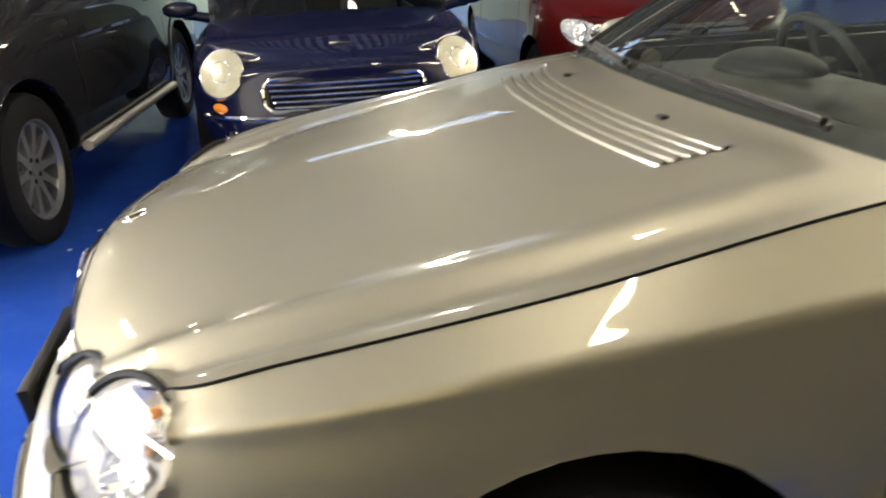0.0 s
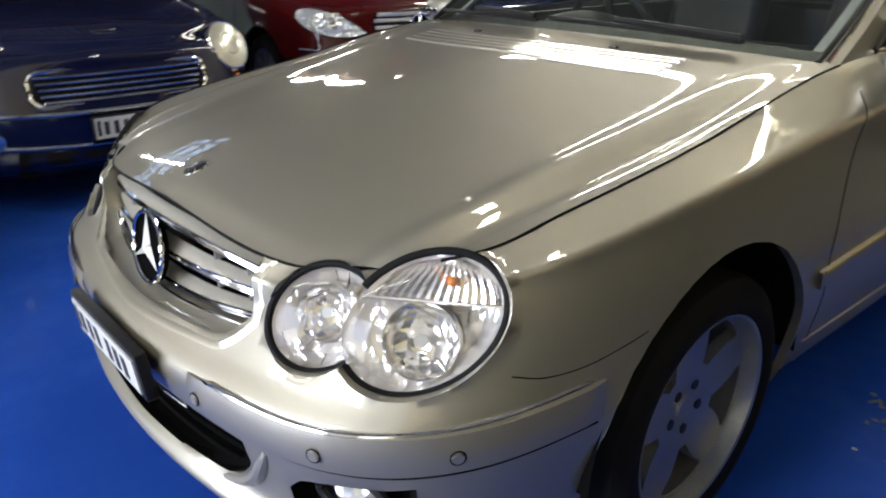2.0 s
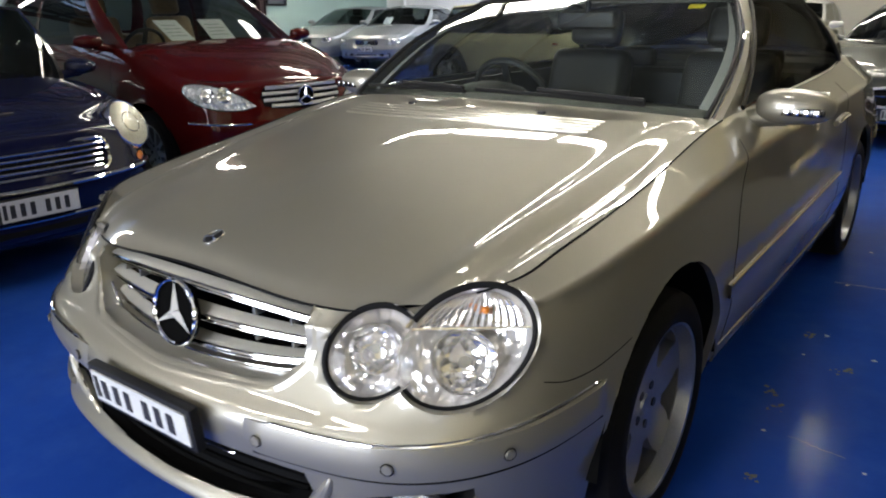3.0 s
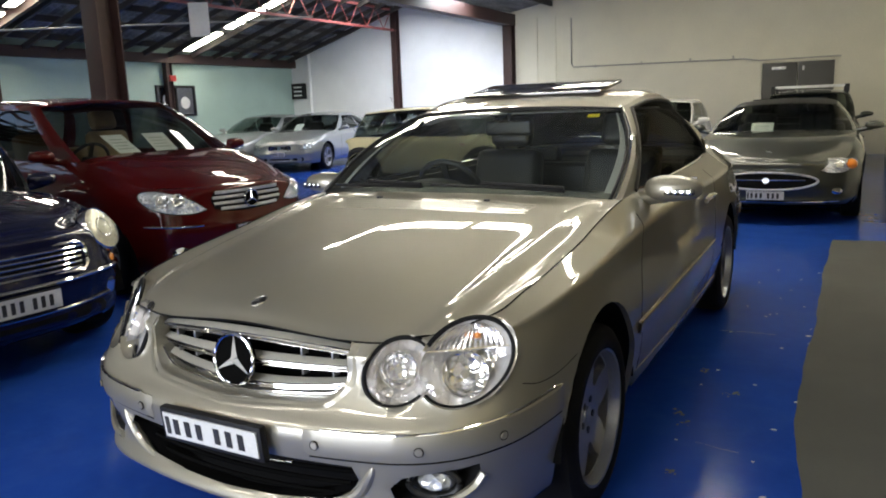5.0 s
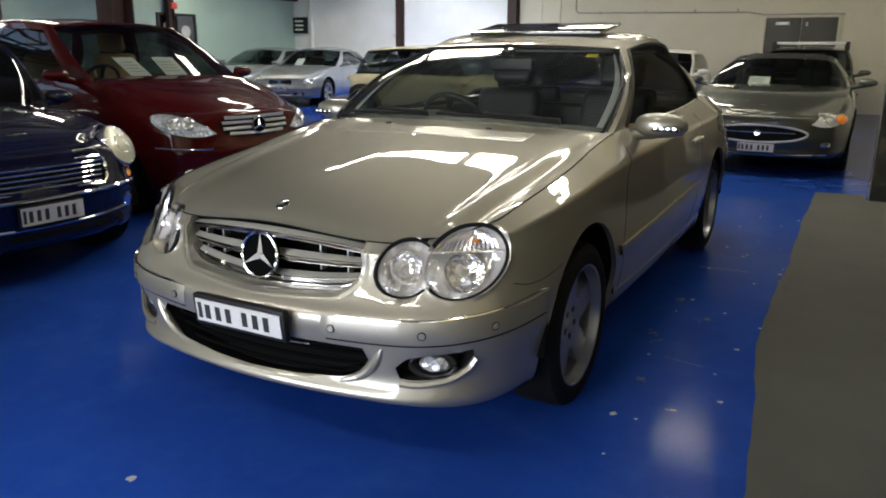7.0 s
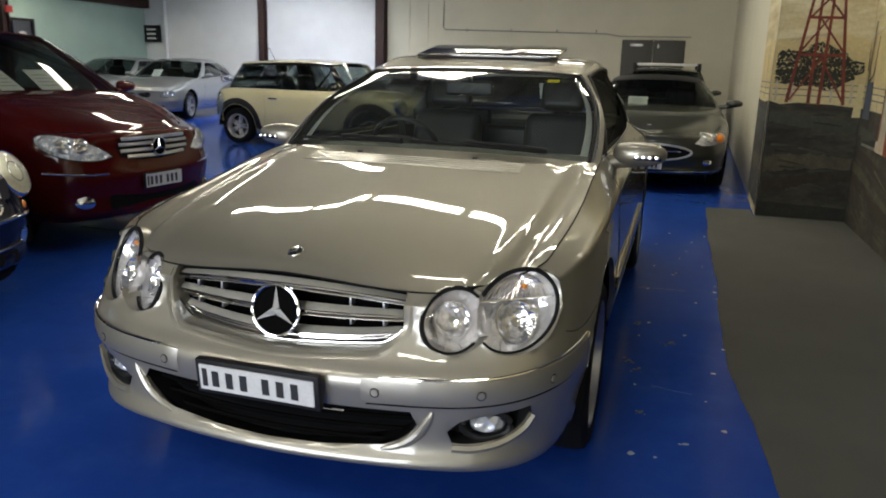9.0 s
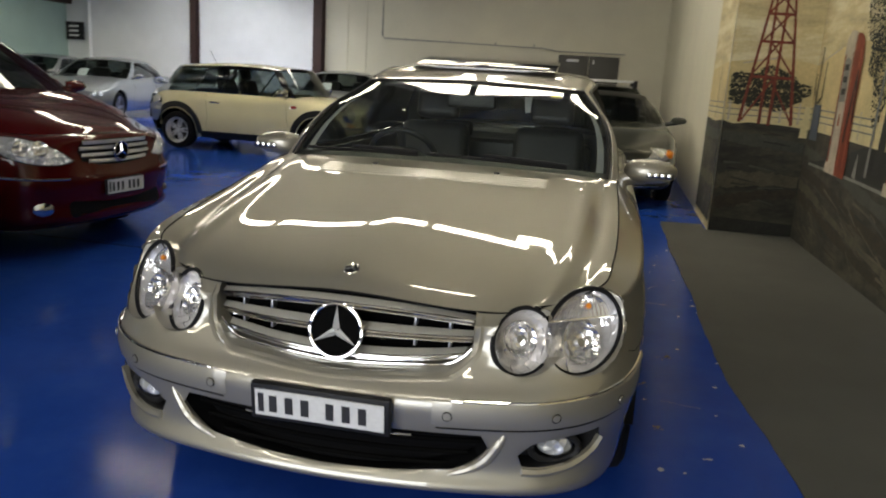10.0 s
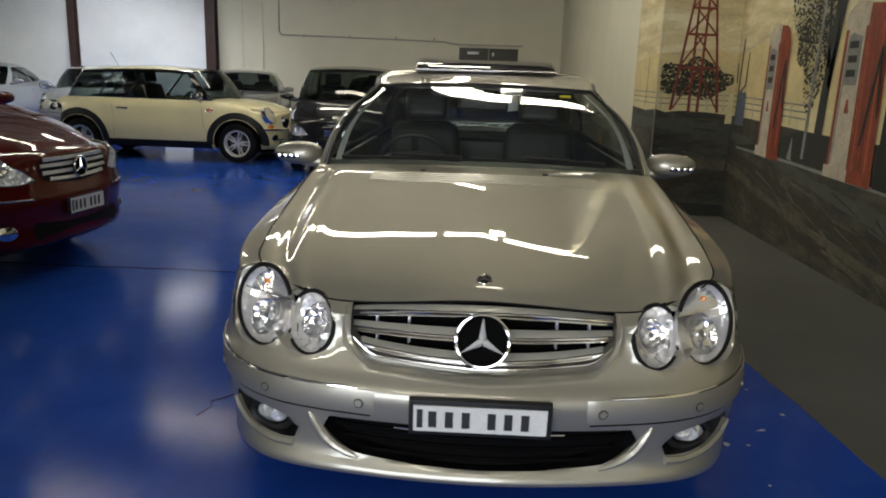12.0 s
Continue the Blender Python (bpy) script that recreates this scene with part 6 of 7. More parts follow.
def mpv_face(car, front, top, side_of):
    g = part("grille", patch_bm(front, [(-0.36, 0.735), (-0.34, 0.665), (-0.2, 0.635), (0, 0.625), (0.2, 0.635), (0.34, 0.665), (0.36, 0.735), (0.33, 0.79), (0.15, 0.805), (0, 0.81), (-0.15, 0.805), (-0.33, 0.79)], 0.003, 4), DARK, car, "grille of chrome slats")
    for i, (z, w) in enumerate(((0.656, 0.29), (0.702, 0.34), (0.748, 0.345), (0.788, 0.32))):
        part("grille_slat", strip_bm(front, [(x, z + 0.10 * (x * x) * (1 if i == 0 else 0.2)) for x in line(-w, w, 22)], 0.026, 0.014), BRIGHTWHEEL, g)
    p, _ = front(0, 0.72)
    ring = part("emblem", tube_bm([(0.068 * math.cos(h), p.y - 0.040, 0.72 + 0.068 * math.sin(h)) for h in line(0, 2 * math.pi, 36)[:-1]], 0.007, 8, True), CHROME, car, "round chrome emblem")
    part("emblem_disc", cyl_bm(0.066, 0.066, 0.02, Matrix.Translation((0, p.y - 0.033, 0.72)) @ Matrix.Rotation(radians(90), 4, "X"), 30), EMBLEMBLACK, ring)
    for k in range(3):
        a = radians(90 + 120 * k)
        part("emblem_blade", tube_bm([(0, p.y - 0.044, 0.72), (0.066 * math.cos(a), p.y - 0.040, 0.72 + 0.066 * math.sin(a))], [0.010, 0.003], 6), CHROME, ring)
    for sg in (1, -1):
        part("bumper_trim", bead_bm(front, smooth_path([(sg * 0.46, 0.555), (sg * 0.62, 0.56), (sg * 0.80, 0.575)], 8), 0.007, 0.004), CHROME, car, "chrome bumper trim")
        part("fog_lamp", patch_bm(front, [(sg * 0.62 + x, 0.36 + z) for x, z in ellipse(0.06, 0.045, 20)], lambda t: 0.004 + 0.014 * (1 - t * t), 3), CHROME, car, "fog lamp")
    part("intake", patch_bm(front, rounded(-0.46, 0.46, 0.285, 0.40, 0.04), 0.003, 3), DARK, car)
    p, _ = front(0, 0.475)
    number_plate(car, 0, p.y - 0.02, 0.475, 0.372, 0.10, 0, 0.006)


def sport_face(car, front, top, side_of):
    el = ellipse(0.50, 0.090, 40, 0, 0.475)
    g = part("grille", patch_bm(front, el, 0.003, 4), DARK, car, "oval mesh grille in a chrome rim")
    part("grille_rim", bead_bm(front, el, 0.013, 0.008, True), BRIGHTWHEEL, g, "chrome grille rim")
    part("grille_blade", bead_bm(front, [(x, 0.485) for x in line(-0.38, 0.38, 16)], 0.007, 0.010), CHROME, g)
    p, _ = front(0, 0.485)
    part("emblem", cyl_bm(0.036, 0.034, 0.02, Matrix.Translation((0, p.y - 0.012, 0.485)) @ Matrix.Rotation(radians(90), 4, "X"), 24), CHROME, car, "round chrome emblem")
    p, n = top(0, 0.32)
    part("bonnet_badge", box_bm(-0.03, 0.03, p.y - 0.03, p.y + 0.03, p.z - 0.002, p.z + 0.006, 0.003), CHROME, car)
    p, _ = front(0, 0.325)
    number_plate(car, 0, p.y - 0.02, 0.325, 0.372, 0.09, 0, 0.006)
    part("intake", patch_bm(front, rounded(-0.62, 0.62, 0.235, 0.275, 0.02), 0.003, 3), DARK, car)
    bar(car, front, 0.255, 0.70, 0.008, CHROME, "lip_trim", 0.004, 0.01)
    for sg in (1, -1):
        part("indicator", patch_bm(front, [(sg * 0.80 + x, 0.635 + z) for x, z in ellipse(0.050, 0.045, 18)], lambda t: 0.018 + 0.022 * (1 - t * t), 3), AMBER, car, "amber indicator in the headlamp")
        part("fog_lamp", patch_bm(front, [(sg * 0.68 + x, 0.37 + z) for x, z in ellipse(0.05, 0.034, 20)], lambda t: 0.004 + 0.012 * (1 - t * t), 3), CHROME, car, "round fog lamp")


def sedan_face(car, front, top, side_of):
    g = part("grille", patch_bm(front, rounded(-0.30, 0.30, 0.53, 0.64, 0.04), 0.003, 4), DARK, car, "grille with chrome slats")
    for z in (0.555, 0.585, 0.615):
        part("grille_slat", bead_bm(front, [(x, z) for x in line(-0.28, 0.28, 14)], 0.007, 0.008), CHROME, g)
    part("emblem", cyl_bm(0.055, 0.05, 0.02, Matrix.Translation((0, front(0, 0.585)[0].y - 0.012, 0.585)) @ Matrix.Rotation(radians(90), 4, "X"), 24), CHROME, car)
    part("intake", patch_bm(front, rounded(-0.60, 0.60, 0.27, 0.36, 0.04), 0.003, 3), DARK, car)
    p, _ = front(0, 0.44)
    number_plate(car, 0, p.y - 0.02, 0.44, 0.372, 0.10, 0, 0.006)


def suv_face(car, front, top, side_of):
    part("grille", patch_bm(front, rounded(-0.42, 0.42, 0.70, 0.88, 0.05), 0.003, 4), DARK, car, "dark slatted grille")
    for z in (0.74, 0.79, 0.84):
        bar(car, front, z, 0.40, 0.010, CHROME, "grille_bar", 0.008)
    p, _ = front(0, 0.52)
    number_plate(car, 0, p.y - 0.02, 0.52, 0.372, 0.10, 0, 0.006)
    part("intake", patch_bm(front, rounded(-0.60, 0.60, 0.36, 0.46, 0.04), 0.003, 3), DARK, car)


def compact_face(car, front, top, side_of):
    """Dark panel round two pairs of lamps, with a bumper below."""
    part("grille", patch_bm(front, rounded(-0.36, 0.36, 0.59, 0.70, 0.04), 0.003, 4), DARK, car, "dark narrow grille")
    for sg in (1, -1):
        part("lamp_panel", patch_bm(front, [(sg * 0.56 + x, 0.655 + z) for x, z in rounded(-0.20, 0.18, -0.095, 0.085, 0.05)], 0.003, 4), GLOSSBLACK, car, "dark panel round the headlamp")
        part("inner_lamp", patch_bm(front, [(sg * 0.40 + x, 0.65 + z) for x, z in ellipse(0.042, 0.042, 18)], lambda t: 0.006 + 0.012 * (1 - t * t), 3), BOWL, car, "small inner lamp")
    bar(car, front, 0.52, 0.70, 0.018, SILVER, "bumper_bar", 0.006, 0.01)
    part("intake", patch_bm(front, rounded(-0.50, 0.50, 0.27, 0.36, 0.04), 0.003, 3), DARK, car)
    p, _ = front(0, 0.44)
    number_plate(car, 0, p.y - 0.02, 0.44, 0.372, 0.10, 0, 0.006)


MPV.update(side_tint=PRIVACY)
MINI.update(pillar_material=GLOSSBLACK, side_tint=PRIVACY)
SPORT.update(roof_material=TRIM)
HATCH = auto_spec(3.9, 0.84, 1.40, (0.75, 3.2), 0.72, 0.96, 0.94, 1.0, 1.05, 1.6, 3.2, 3.7, nose=0.3)
TALL_HATCH = auto_spec(4.0, 0.86, 1.50, (0.78, 3.25), 0.78, 1.0, 0.98, 1.03, 1.0, 1.62, 3.4, 3.85, nose=0.3)
ESTATE = auto_spec(4.5, 0.87, 1.46, (0.85, 3.5), 0.72, 0.97, 0.95, 1.0, 1.25, 1.85, 3.9, 4.35, nose=0.3)
CREAM_MINI = dict(MINI, side_tint=CLEARSIDE, wheel_metal=BRIGHTWHEEL, mirror_metal=GLOSSBLACK, body_handles=False)
ROUND = (0.62, 0.725, 0.115)
FLEET = (
    ("hatchback_car", MINI, NAVY, "seven", -2.28, 0.75, 88.8, "navy blue small hatchback with round headlamps parked on blue floor", ROUND, mini_face),
    ("people_carrier_car", MPV, MAROON, "ten", -2.73, 2.98, 84.8, "dark red people carrier with papers on its dashboard", MPV_LAMP, mpv_face),
    ("hatchback_car", CREAM_MINI, CREAM, "twin", -2.99, 10.06, 88.5, "cream small hatchback with black wheel arches parked side on", ROUND, mini_face),
    ("sports_coupe_car", SPORT, GREY, "five", 0.71, 7.1, 0.8, "grey metallic sports coupe parked beside the cream wall", OVAL_LAMP, sport_face),
    ("coupe_car", SEDAN, SILVER, "five", -10.66, 12.33, 13.5, "silver two-door coupe with a paper in its windscreen", SEDAN_LAMP, sedan_face),
    ("sedan_car", SEDAN, SILVER, "five", -13.0, 12.5, 8, "pale silver sedan behind the dark red car", SEDAN_LAMP, sedan_face),
    ("offroad_car", SUV, CHARCOAL, "ten", -1.49, -1.76, 83, "charcoal off-road estate car with alloy wheels", SUV_LAMP, suv_face),
    ("hatchback_car", TALL_HATCH, BLACK, "ten", -1.83, 8.2, 6, "black tall hatchback parked behind the coupe", SEDAN_LAMP, sedan_face),
    ("estate_car", ESTATE, GREY, "ten", 0.75, 12.4, 2, "grey estate car with a pale roof rack", SEDAN_LAMP, sedan_face),
    ("hatchback_car", HATCH, WHITE, "ten", -1.85, 11.6, 2, "white hatchback parked near the back wall", SEDAN_LAMP, sedan_face),
    ("hatchback_car", HATCH, SILVER, "ten", -7.55, 11.9, 11, "silver hatchback with round headlamps parked behind the cream one", (0.56, 0.655, 0.085), compact_face),
    ("coupe_car", SEDAN, PALEGREY, "five", -4.9, 12.9, 11, "grey coupe with a paper in its windscreen", SEDAN_LAMP, sedan_face),
)
for nm, sp, mt, st, x, y, d, lb, lm, face in FLEET:
    c, fr, tp, tree = common_car(nm, sp, mt, st, yaw_pose(x, y, d), lm, TAN if "people" in nm else LEATHER)
    face(c, fr, tp, lambda sg: caster(tree, "side", sg))
    tagged(c, lb, "car")
    cw = sp["cowl"][0]
    if "paper" in lb:
        paper(c, -0.28, cw[1] + 0.14, cw[2] - 0.0, turn=4)
        if "papers" in lb:
            paper(c, 0.08, cw[1] + 0.13, cw[2] - 0.0, turn=-6)
    if "sports" in lb:
        paper(c, -0.22, cw[1] + 0.14, cw[2] - 0.02, 0.26, 0.2)
    if "cream" in lb and nm == "hatchback_car" or "charcoal" in lb:
        arch_trim(c, lambda sg: caster(tree, "side", sg), sp, TRIM if "cream" in lb else mt, 0.105 if "cream" in lb else 0.05)
    if "cream" in lb and nm == "hatchback_car":
        for sg in (1, -1):
            sd = caster(tree, "side", sg)
            part("sill_trim", strip_bm(sd, [(yy, 0.262) for yy in line(1.05, 2.70, 14)], 0.12, 0.010, 0.004), TRIM, c, "black plastic sill")
            part("side_repeater", patch_bm(sd, [(1.06 + q, 0.79 + w) for q, w in ellipse(0.055, 0.018, 14)], 0.008, 3), REPEATER, c, "dark orange side repeater")
            part("repeater_rim", bead_bm(sd, [(1.06 + q, 0.79 + w) for q, w in ellipse(0.060, 0.022, 20)], 0.004, 0.006, True), CHROME, c)
            part("mirror_rim", tube_bm([(sg * (0.93 + 0.10 * math.cos(h)), 1.165, 0.99 + 0.065 * math.sin(h)) for h in line(0, 2 * math.pi, 24)[:-1]], 0.010, 6, True), CHROME, c, "chrome rim of the door mirror")
    if sp is MINI or sp is CREAM_MINI:
        part("aerial", tube_bm([(0, 2.85, 1.40), (0, 2.98, 1.62)], 0.004, 6), TRIM, c, "thin black roof aerial")
    if "charcoal" in lb:
        for sg in (1, -1):
            part("side_step", tube_bm([(sg * 0.95, yy, 0.36) for yy in line(1.35, 3.25, 8)], 0.03, 10), CONDUIT, c, "grey side step")
    if "rack" in lb:
        for yy in (2.3, 3.3):
            part("roof_bar", box_bm(-0.62, 0.62, yy, yy + 0.07, 1.51, 1.555, 0.01), WALLWHITE, c, "pale roof bar")
            for sg in (1, -1):
                part("bar_foot", box_bm(sg * 0.64 - 0.04, sg * 0.64 + 0.04, yy - 0.02, yy + 0.08, 1.40, 1.56, 0.015), TRIM, c)

# fluorescent rows under the roof
def tube_light(x, y, z, rise=0.0, length=1.5):
    lamp = empty("tube_light", Matrix.Translation((x, y, z)) @ Matrix.Rotation(-rise, 4, "Y"))
    part("housing", box_bm(-length / 2, length / 2, -0.145, 0.145, 0.03, 0.08, 0.008), WALLWHITE, lamp, "white batten housing")
    part("tube", box_bm(-length / 2 + 0.02, length / 2 - 0.02, -0.13, 0.13, 0.0, 0.03, 0.006), TUBE, lamp, "glowing white tube pair")
    for dx in (-length * 0.36, length * 0.36):
        part("hanger", box_bm(dx - 0.01, dx + 0.01, -0.012, 0.012, 0.078, 0.27), SATIN, lamp)
    return tagged(lamp, "lit fluorescent batten fixed under the roof", "ceiling light", "roof battens")


def roof_z(x):
    pts = [(LEFT - 0.2, EAVE_L), RIDGE_A, (BAYX, VALLEY), RIDGE_B, (MURALX + 0.4, EAVE_R)]
    for (xa, za), (xb, zb) in zip(pts, pts[1:]):
        if xa <= x <= xb:
            return za + (zb - za) * (x - xa) / (xb - xa), math.atan2(zb - za, xb - xa)


# Row at -4.05 and near 13.2 pair: unseen, added for nose and wall light.
for y, xs in ((-4.05, (-13.75, -12.2, -4.5, -2.9, -1.3, 0.3)), (1.7, (-13.75, -12.2, -10.85, 0.2)), (7.45, (-13.75, -12.2, -10.85)), (6.2, (-4.68, -3.16, -1.64, -0.12, 1.40)), (8.7, (-4.3,)), (9.8, (-2.1, -0.5)), (13.2, (-13.75, -12.2, -10.85, -3.16, -1.64))):
    for x in xs:
        z, rise = roof_z(x)
        tube_light(x, y, z - 0.24, rise, 0.8 if (x, y) == (0.2, 1.7) else 1.42 if y in (6.2, 8.7, 9.8) else 1.30)
# one square lamp beside the row
sq = empty("square_light", pose(0.55, 6.62, roof_z(0.55)[0] - 0.24))
part("housing", box_bm(-0.2, 0.2, -0.2, 0.2, 0.03, 0.09, 0.01), WALLWHITE, sq)
part("diffuser", box_bm(-0.18, 0.18, -0.18, 0.18, 0.0, 0.03, 0.006), TUBE, sq, "glowing white diffuser")
for dx in (-0.15, 0.15):
    part("hanger", box_bm(dx - 0.01, dx + 0.01, -0.012, 0.012, 0.088, 0.26), SATIN, sq)
tagged(sq, "lit square white lamp hung under the roof", "ceiling light")


# ---------------------------------------------------------------- building details
def pillar(name, x, y, w, d, top, label):
    """A rolled steel stanchion: two flanges and a web."""
    bm = box_bm(x - w / 2, x + w / 2, y - d / 2, y - d / 2 + 0.02, 0.02, top, 0.003)
    box_bm(x - w / 2, x + w / 2, y + d / 2 - 0.02, y + d / 2, 0.02, top, 0.003, bm=bm)
    box_bm(x - 0.012, x + 0.012, y - d / 2 + 0.015, y + d / 2 - 0.015, 0.02, top, bm=bm)
    box_bm(x - w * 0.75, x + w * 0.75, y - d * 0.75, y + d * 0.75, 0.0, 0.022, 0.003, bm=bm)
    return tagged(part(name, bm, STEELRED, None, angle=30), label, "column", "steel columns", "structure")


pillar("column_bay", BAYX, 5.03, 0.30, 0.34, VALLEY - 0.05, "dark red oxide steel column between the bays")
pillar("column_back", BAYX, BACK - 0.15, 0.26, 0.28, VALLEY - 0.05, "dark red oxide steel column at the back wall")
pillar("column_gable", -10.7, BACK - 0.12, 0.18, 0.22, 4.35, "red oxide steel post on the gable wall")
pillar("column_left_a", LEFT + 0.12, 12.8, 0.16, 0.2, 2.9, "red oxide steel post on the green wall")
pillar("column_left_b", LEFT + 0.12, 8.1, 0.16, 0.2, 2.9, "red oxide steel post on the green wall")
pillar("column_front_bay", BAYX, -7.2, 0.30, 0.34, VALLEY - 0.05, "dark red oxide steel column between the bays")
structure("beam_valley", box_bm(BAYX - 0.14, BAYX + 0.14, FRONT, BACK, VALLEY - 0.36, VALLEY - 0.06, 0.006), STEELRED, "red oxide valley beam between the roof bays")
structure("beam_eaves", box_bm(LEFT + 0.01, LEFT + 0.2, FRONT, BACK, 2.86, 3.10, 0.006), STEELRED, "red oxide eaves beam along the green wall")
structure("beam_rafter", beam_bm((LEFT + 0.1, 7.75, EAVE_L - 0.12), (RIDGE_A[0], 7.75, RIDGE_A[1] - 0.25), 0.10, 0.2), STEELRED, "red oxide rafter")

# lattice truss along the far bay
truss = empty("roof_truss", pose(0, 0, 0))
X0, Z0, Z1 = -10.7, 3.72, 4.30
for z in (Z0, Z1):
    part("chord", box_bm(X0 - 0.04, X0 + 0.04, FRONT + 0.2, BACK - 0.1, z - 0.03, z + 0.03, 0.004), TRUSSRED, truss, "red steel chord")
yy = BACK - 0.3
k = 0
while yy > FRONT + 1.0:
    part("lacing", beam_bm((X0, yy, Z0 if k % 2 else Z1), (X0, yy - 0.42, Z1 if k % 2 else Z0), 0.02, 0.02), TRUSSRED, truss)
    yy -= 0.42
    k += 1
tagged(truss, "red painted steel lattice truss under the roof", "truss")

# conduit along the cream wall and pilaster strips
cond = empty("wall_conduit")
part("pipe", tube_bm([(-5.26, BACK - 0.02, 3.6), (-5.26, BACK - 0.02, 2.42), (-5.20, BACK - 0.02, 2.34), (-0.95, BACK - 0.02, 2.28), (-0.6, BACK - 0.02, 2.22), (1.1, BACK - 0.02, 2.22)], 0.018, 8), CONDUIT, cond, "painted conduit pipe")
for x in (-4.6, -3.4, -2.2, -1.2):
    part("saddle", box_bm(x - 0.02, x + 0.02, BACK - 0.04, BACK - 0.0, 2.29, 2.37, 0.004), CONDUIT, cond)
tagged(cond, "grey conduit pipe fixed on the cream wall", "conduit")
for i, x in enumerate((-6.25, -5.72)):
    structure("trim_strip_%d" % (i + 1), box_bm(x - 0.03, x + 0.03, BACK - 0.03, BACK + 0.01, 0.0, 3.7, 0.004), WALLCREAM, "cream cover strip on the back wall")

# back door
door = empty("door_1", pose(0.22, BACK, 0))
part("leaf", box_bm(-0.76, -0.01, -0.05, -0.01, 0.01, 2.14, 0.004), DOORGREY, door, "dark grey steel door leaf")
part("leaf", box_bm(0.01, 0.76, -0.05, -0.01, 0.01, 2.14, 0.004), DOORGREY, door, "dark grey steel door leaf")
for q in (((-0.80, 2.15), (0.80, 2.20)), ((-0.81, 0.0), (-0.765, 2.2)), ((0.765, 0.0), (0.81, 2.2))):
    part("door_frame", box_bm(q[0][0], q[1][0], -0.07, 0.0, q[0][1], q[1][1], 0.004), WALLCREAM, door)
part("closer", box_bm(-0.55, -0.25, -0.10, -0.05, 1.98, 2.05, 0.008), SATIN, door, "steel door closer")
part("door_handle", tube_bm([(0.06, -0.05, 1.02), (0.06, -0.10, 1.02), (0.16, -0.10, 1.02)], 0.010, 8), SATIN, door)
part("exit_sticker", box_bm(0.10, 0.14, -0.054, -0.05, 1.95, 2.04), PAPER, door)
tagged(door, "dark grey double door in the cream wall", "door", "", "structure")

# notice box on the gable wall: black face with pale bars
nb = empty("notice_box", pose(-14.55, BACK, 2.12))
part("case", box_bm(-0.27, 0.27, -0.10, 0.0, -0.25, 0.25, 0.01), TRIM, nb, "black notice case")
for i in range(3):
    part("text_bar", box_bm(-0.17, 0.15, -0.103, -0.10, 0.10 - 0.13 * i, 0.15 - 0.13 * i), PAPER, nb)
tagged(nb, "black notice box with three pale lines on the wall", "sign")

# white downpipe in the corner of the gable wall
dp = part("downpipe", tube_bm([(-14.08, BACK - 0.06, 0.0), (-14.08, BACK - 0.06, 3.38)], 0.055, 14), WALLWHITE, None)
for z in (0.9, 2.2, 3.1):
    part("bracket", box_bm(-14.15, -14.01, BACK - 0.03, BACK, z, z + 0.03, 0.004), WALLWHITE, dp)
tagged(dp, "white painted downpipe on the gable wall", "pipe")

# framed dark window on the green wall
win = empty("window_1", pose(LEFT, 13.1, 1.86))
part("pane", box_bm(0.01, 0.02, -0.62, 0.62, -0.35, 0.36), GLOSSBLACK, win, "dark window pane")
for a, c in (((-0.67, 0.36), (0.67, 0.42)), ((-0.67, -0.41), (0.67, -0.35)), ((-0.67, -0.35), (-0.61, 0.36)), ((0.61, -0.35), (0.67, 0.36)), ((-0.02, -0.35), (0.02, 0.36))):
    part("window_frame", box_bm(0.0, 0.05, a[0], c[0], a[1], c[1], 0.004), TRIM, win)
for yq, zq in ((-0.3, 0.05), (0.3, -0.05)):
    part("sticker", cyl_bm(0.16, 0.16, 0.004, Matrix.Translation((0.024, yq, zq)) @ Matrix.Rotation(radians(90), 4, "Y"), 24), INKPALE, win)
tagged(win, "dark framed window with round stickers in the green wall", "window", "", "structure")
fs = empty("exit_sign", pose(LEFT + 0.3, 12.8, 2.45))
part("case", box_bm(-0.02, 0.02, -0.10, 0.10, -0.08, 0.08, 0.008), SIGNRED, fs)
part("bracket", box_bm(-0.09, -0.02, -0.02, 0.02, -0.02, 0.02), TRIM, fs)
tagged(fs, "small red sign on the steel post", "sign")

# hanging white board
hb = empty("hanging_board", pose(-8.37, 8.0, 3.02, 0, 0, 35))
part("board", box_bm(-0.165, 0.165, -0.008, 0.008, -0.28, 0.28, 0.004), PAPER, hb, "plain white board")
for x in (-0.13, 0.13):
    part("wire", tube_bm([(x, 0, 0.28), (x, 0, 1.26)], 0.003, 6), TRIM, hb)
tagged(hb, "plain white board hung from the roof on wires", "sign")
cb = part("sprinkler_pipe", tube_bm([(LEFT + 0.3, 4.3, 2.95), (-12.0, 6.7, 3.05), (-8.5, 9.0, 3.08), (-7.2, 9.6, 3.1)], 0.016, 8), CONDUIT, None)
tagged(cb, "thin grey service pipe under the roof", "pipe")

# floor chips, cracks and joint
rng = random.Random(5)
chips = bmesh.new()
for i in range(46):
    x, y = rng.uniform(0.95, 1.40), rng.uniform(-1.2, 5.0)
    if i % 3 == 0:
        x, y = rng.uniform(-2.4, 1.2), rng.uniform(-1.6, -0.25)
    r = rng.uniform(0.006, 0.018)
    n_ = rng.randint(5, 8)
    vs_ = [chips.verts.new((x + r * rng.uniform(0.5, 1.3) * math.cos(6.283 * j / n_), y + r * rng.uniform(0.5, 1.3) * math.sin(6.283 * j / n_), 0.0012)) for j in range(n_)]
    chips.faces.new(vs_)
tagged(part("floor_chips", chips, CHALK, None, smooth=False), "pale chips and scuffs in the blue floor paint", "floor chips", "", "stuff")
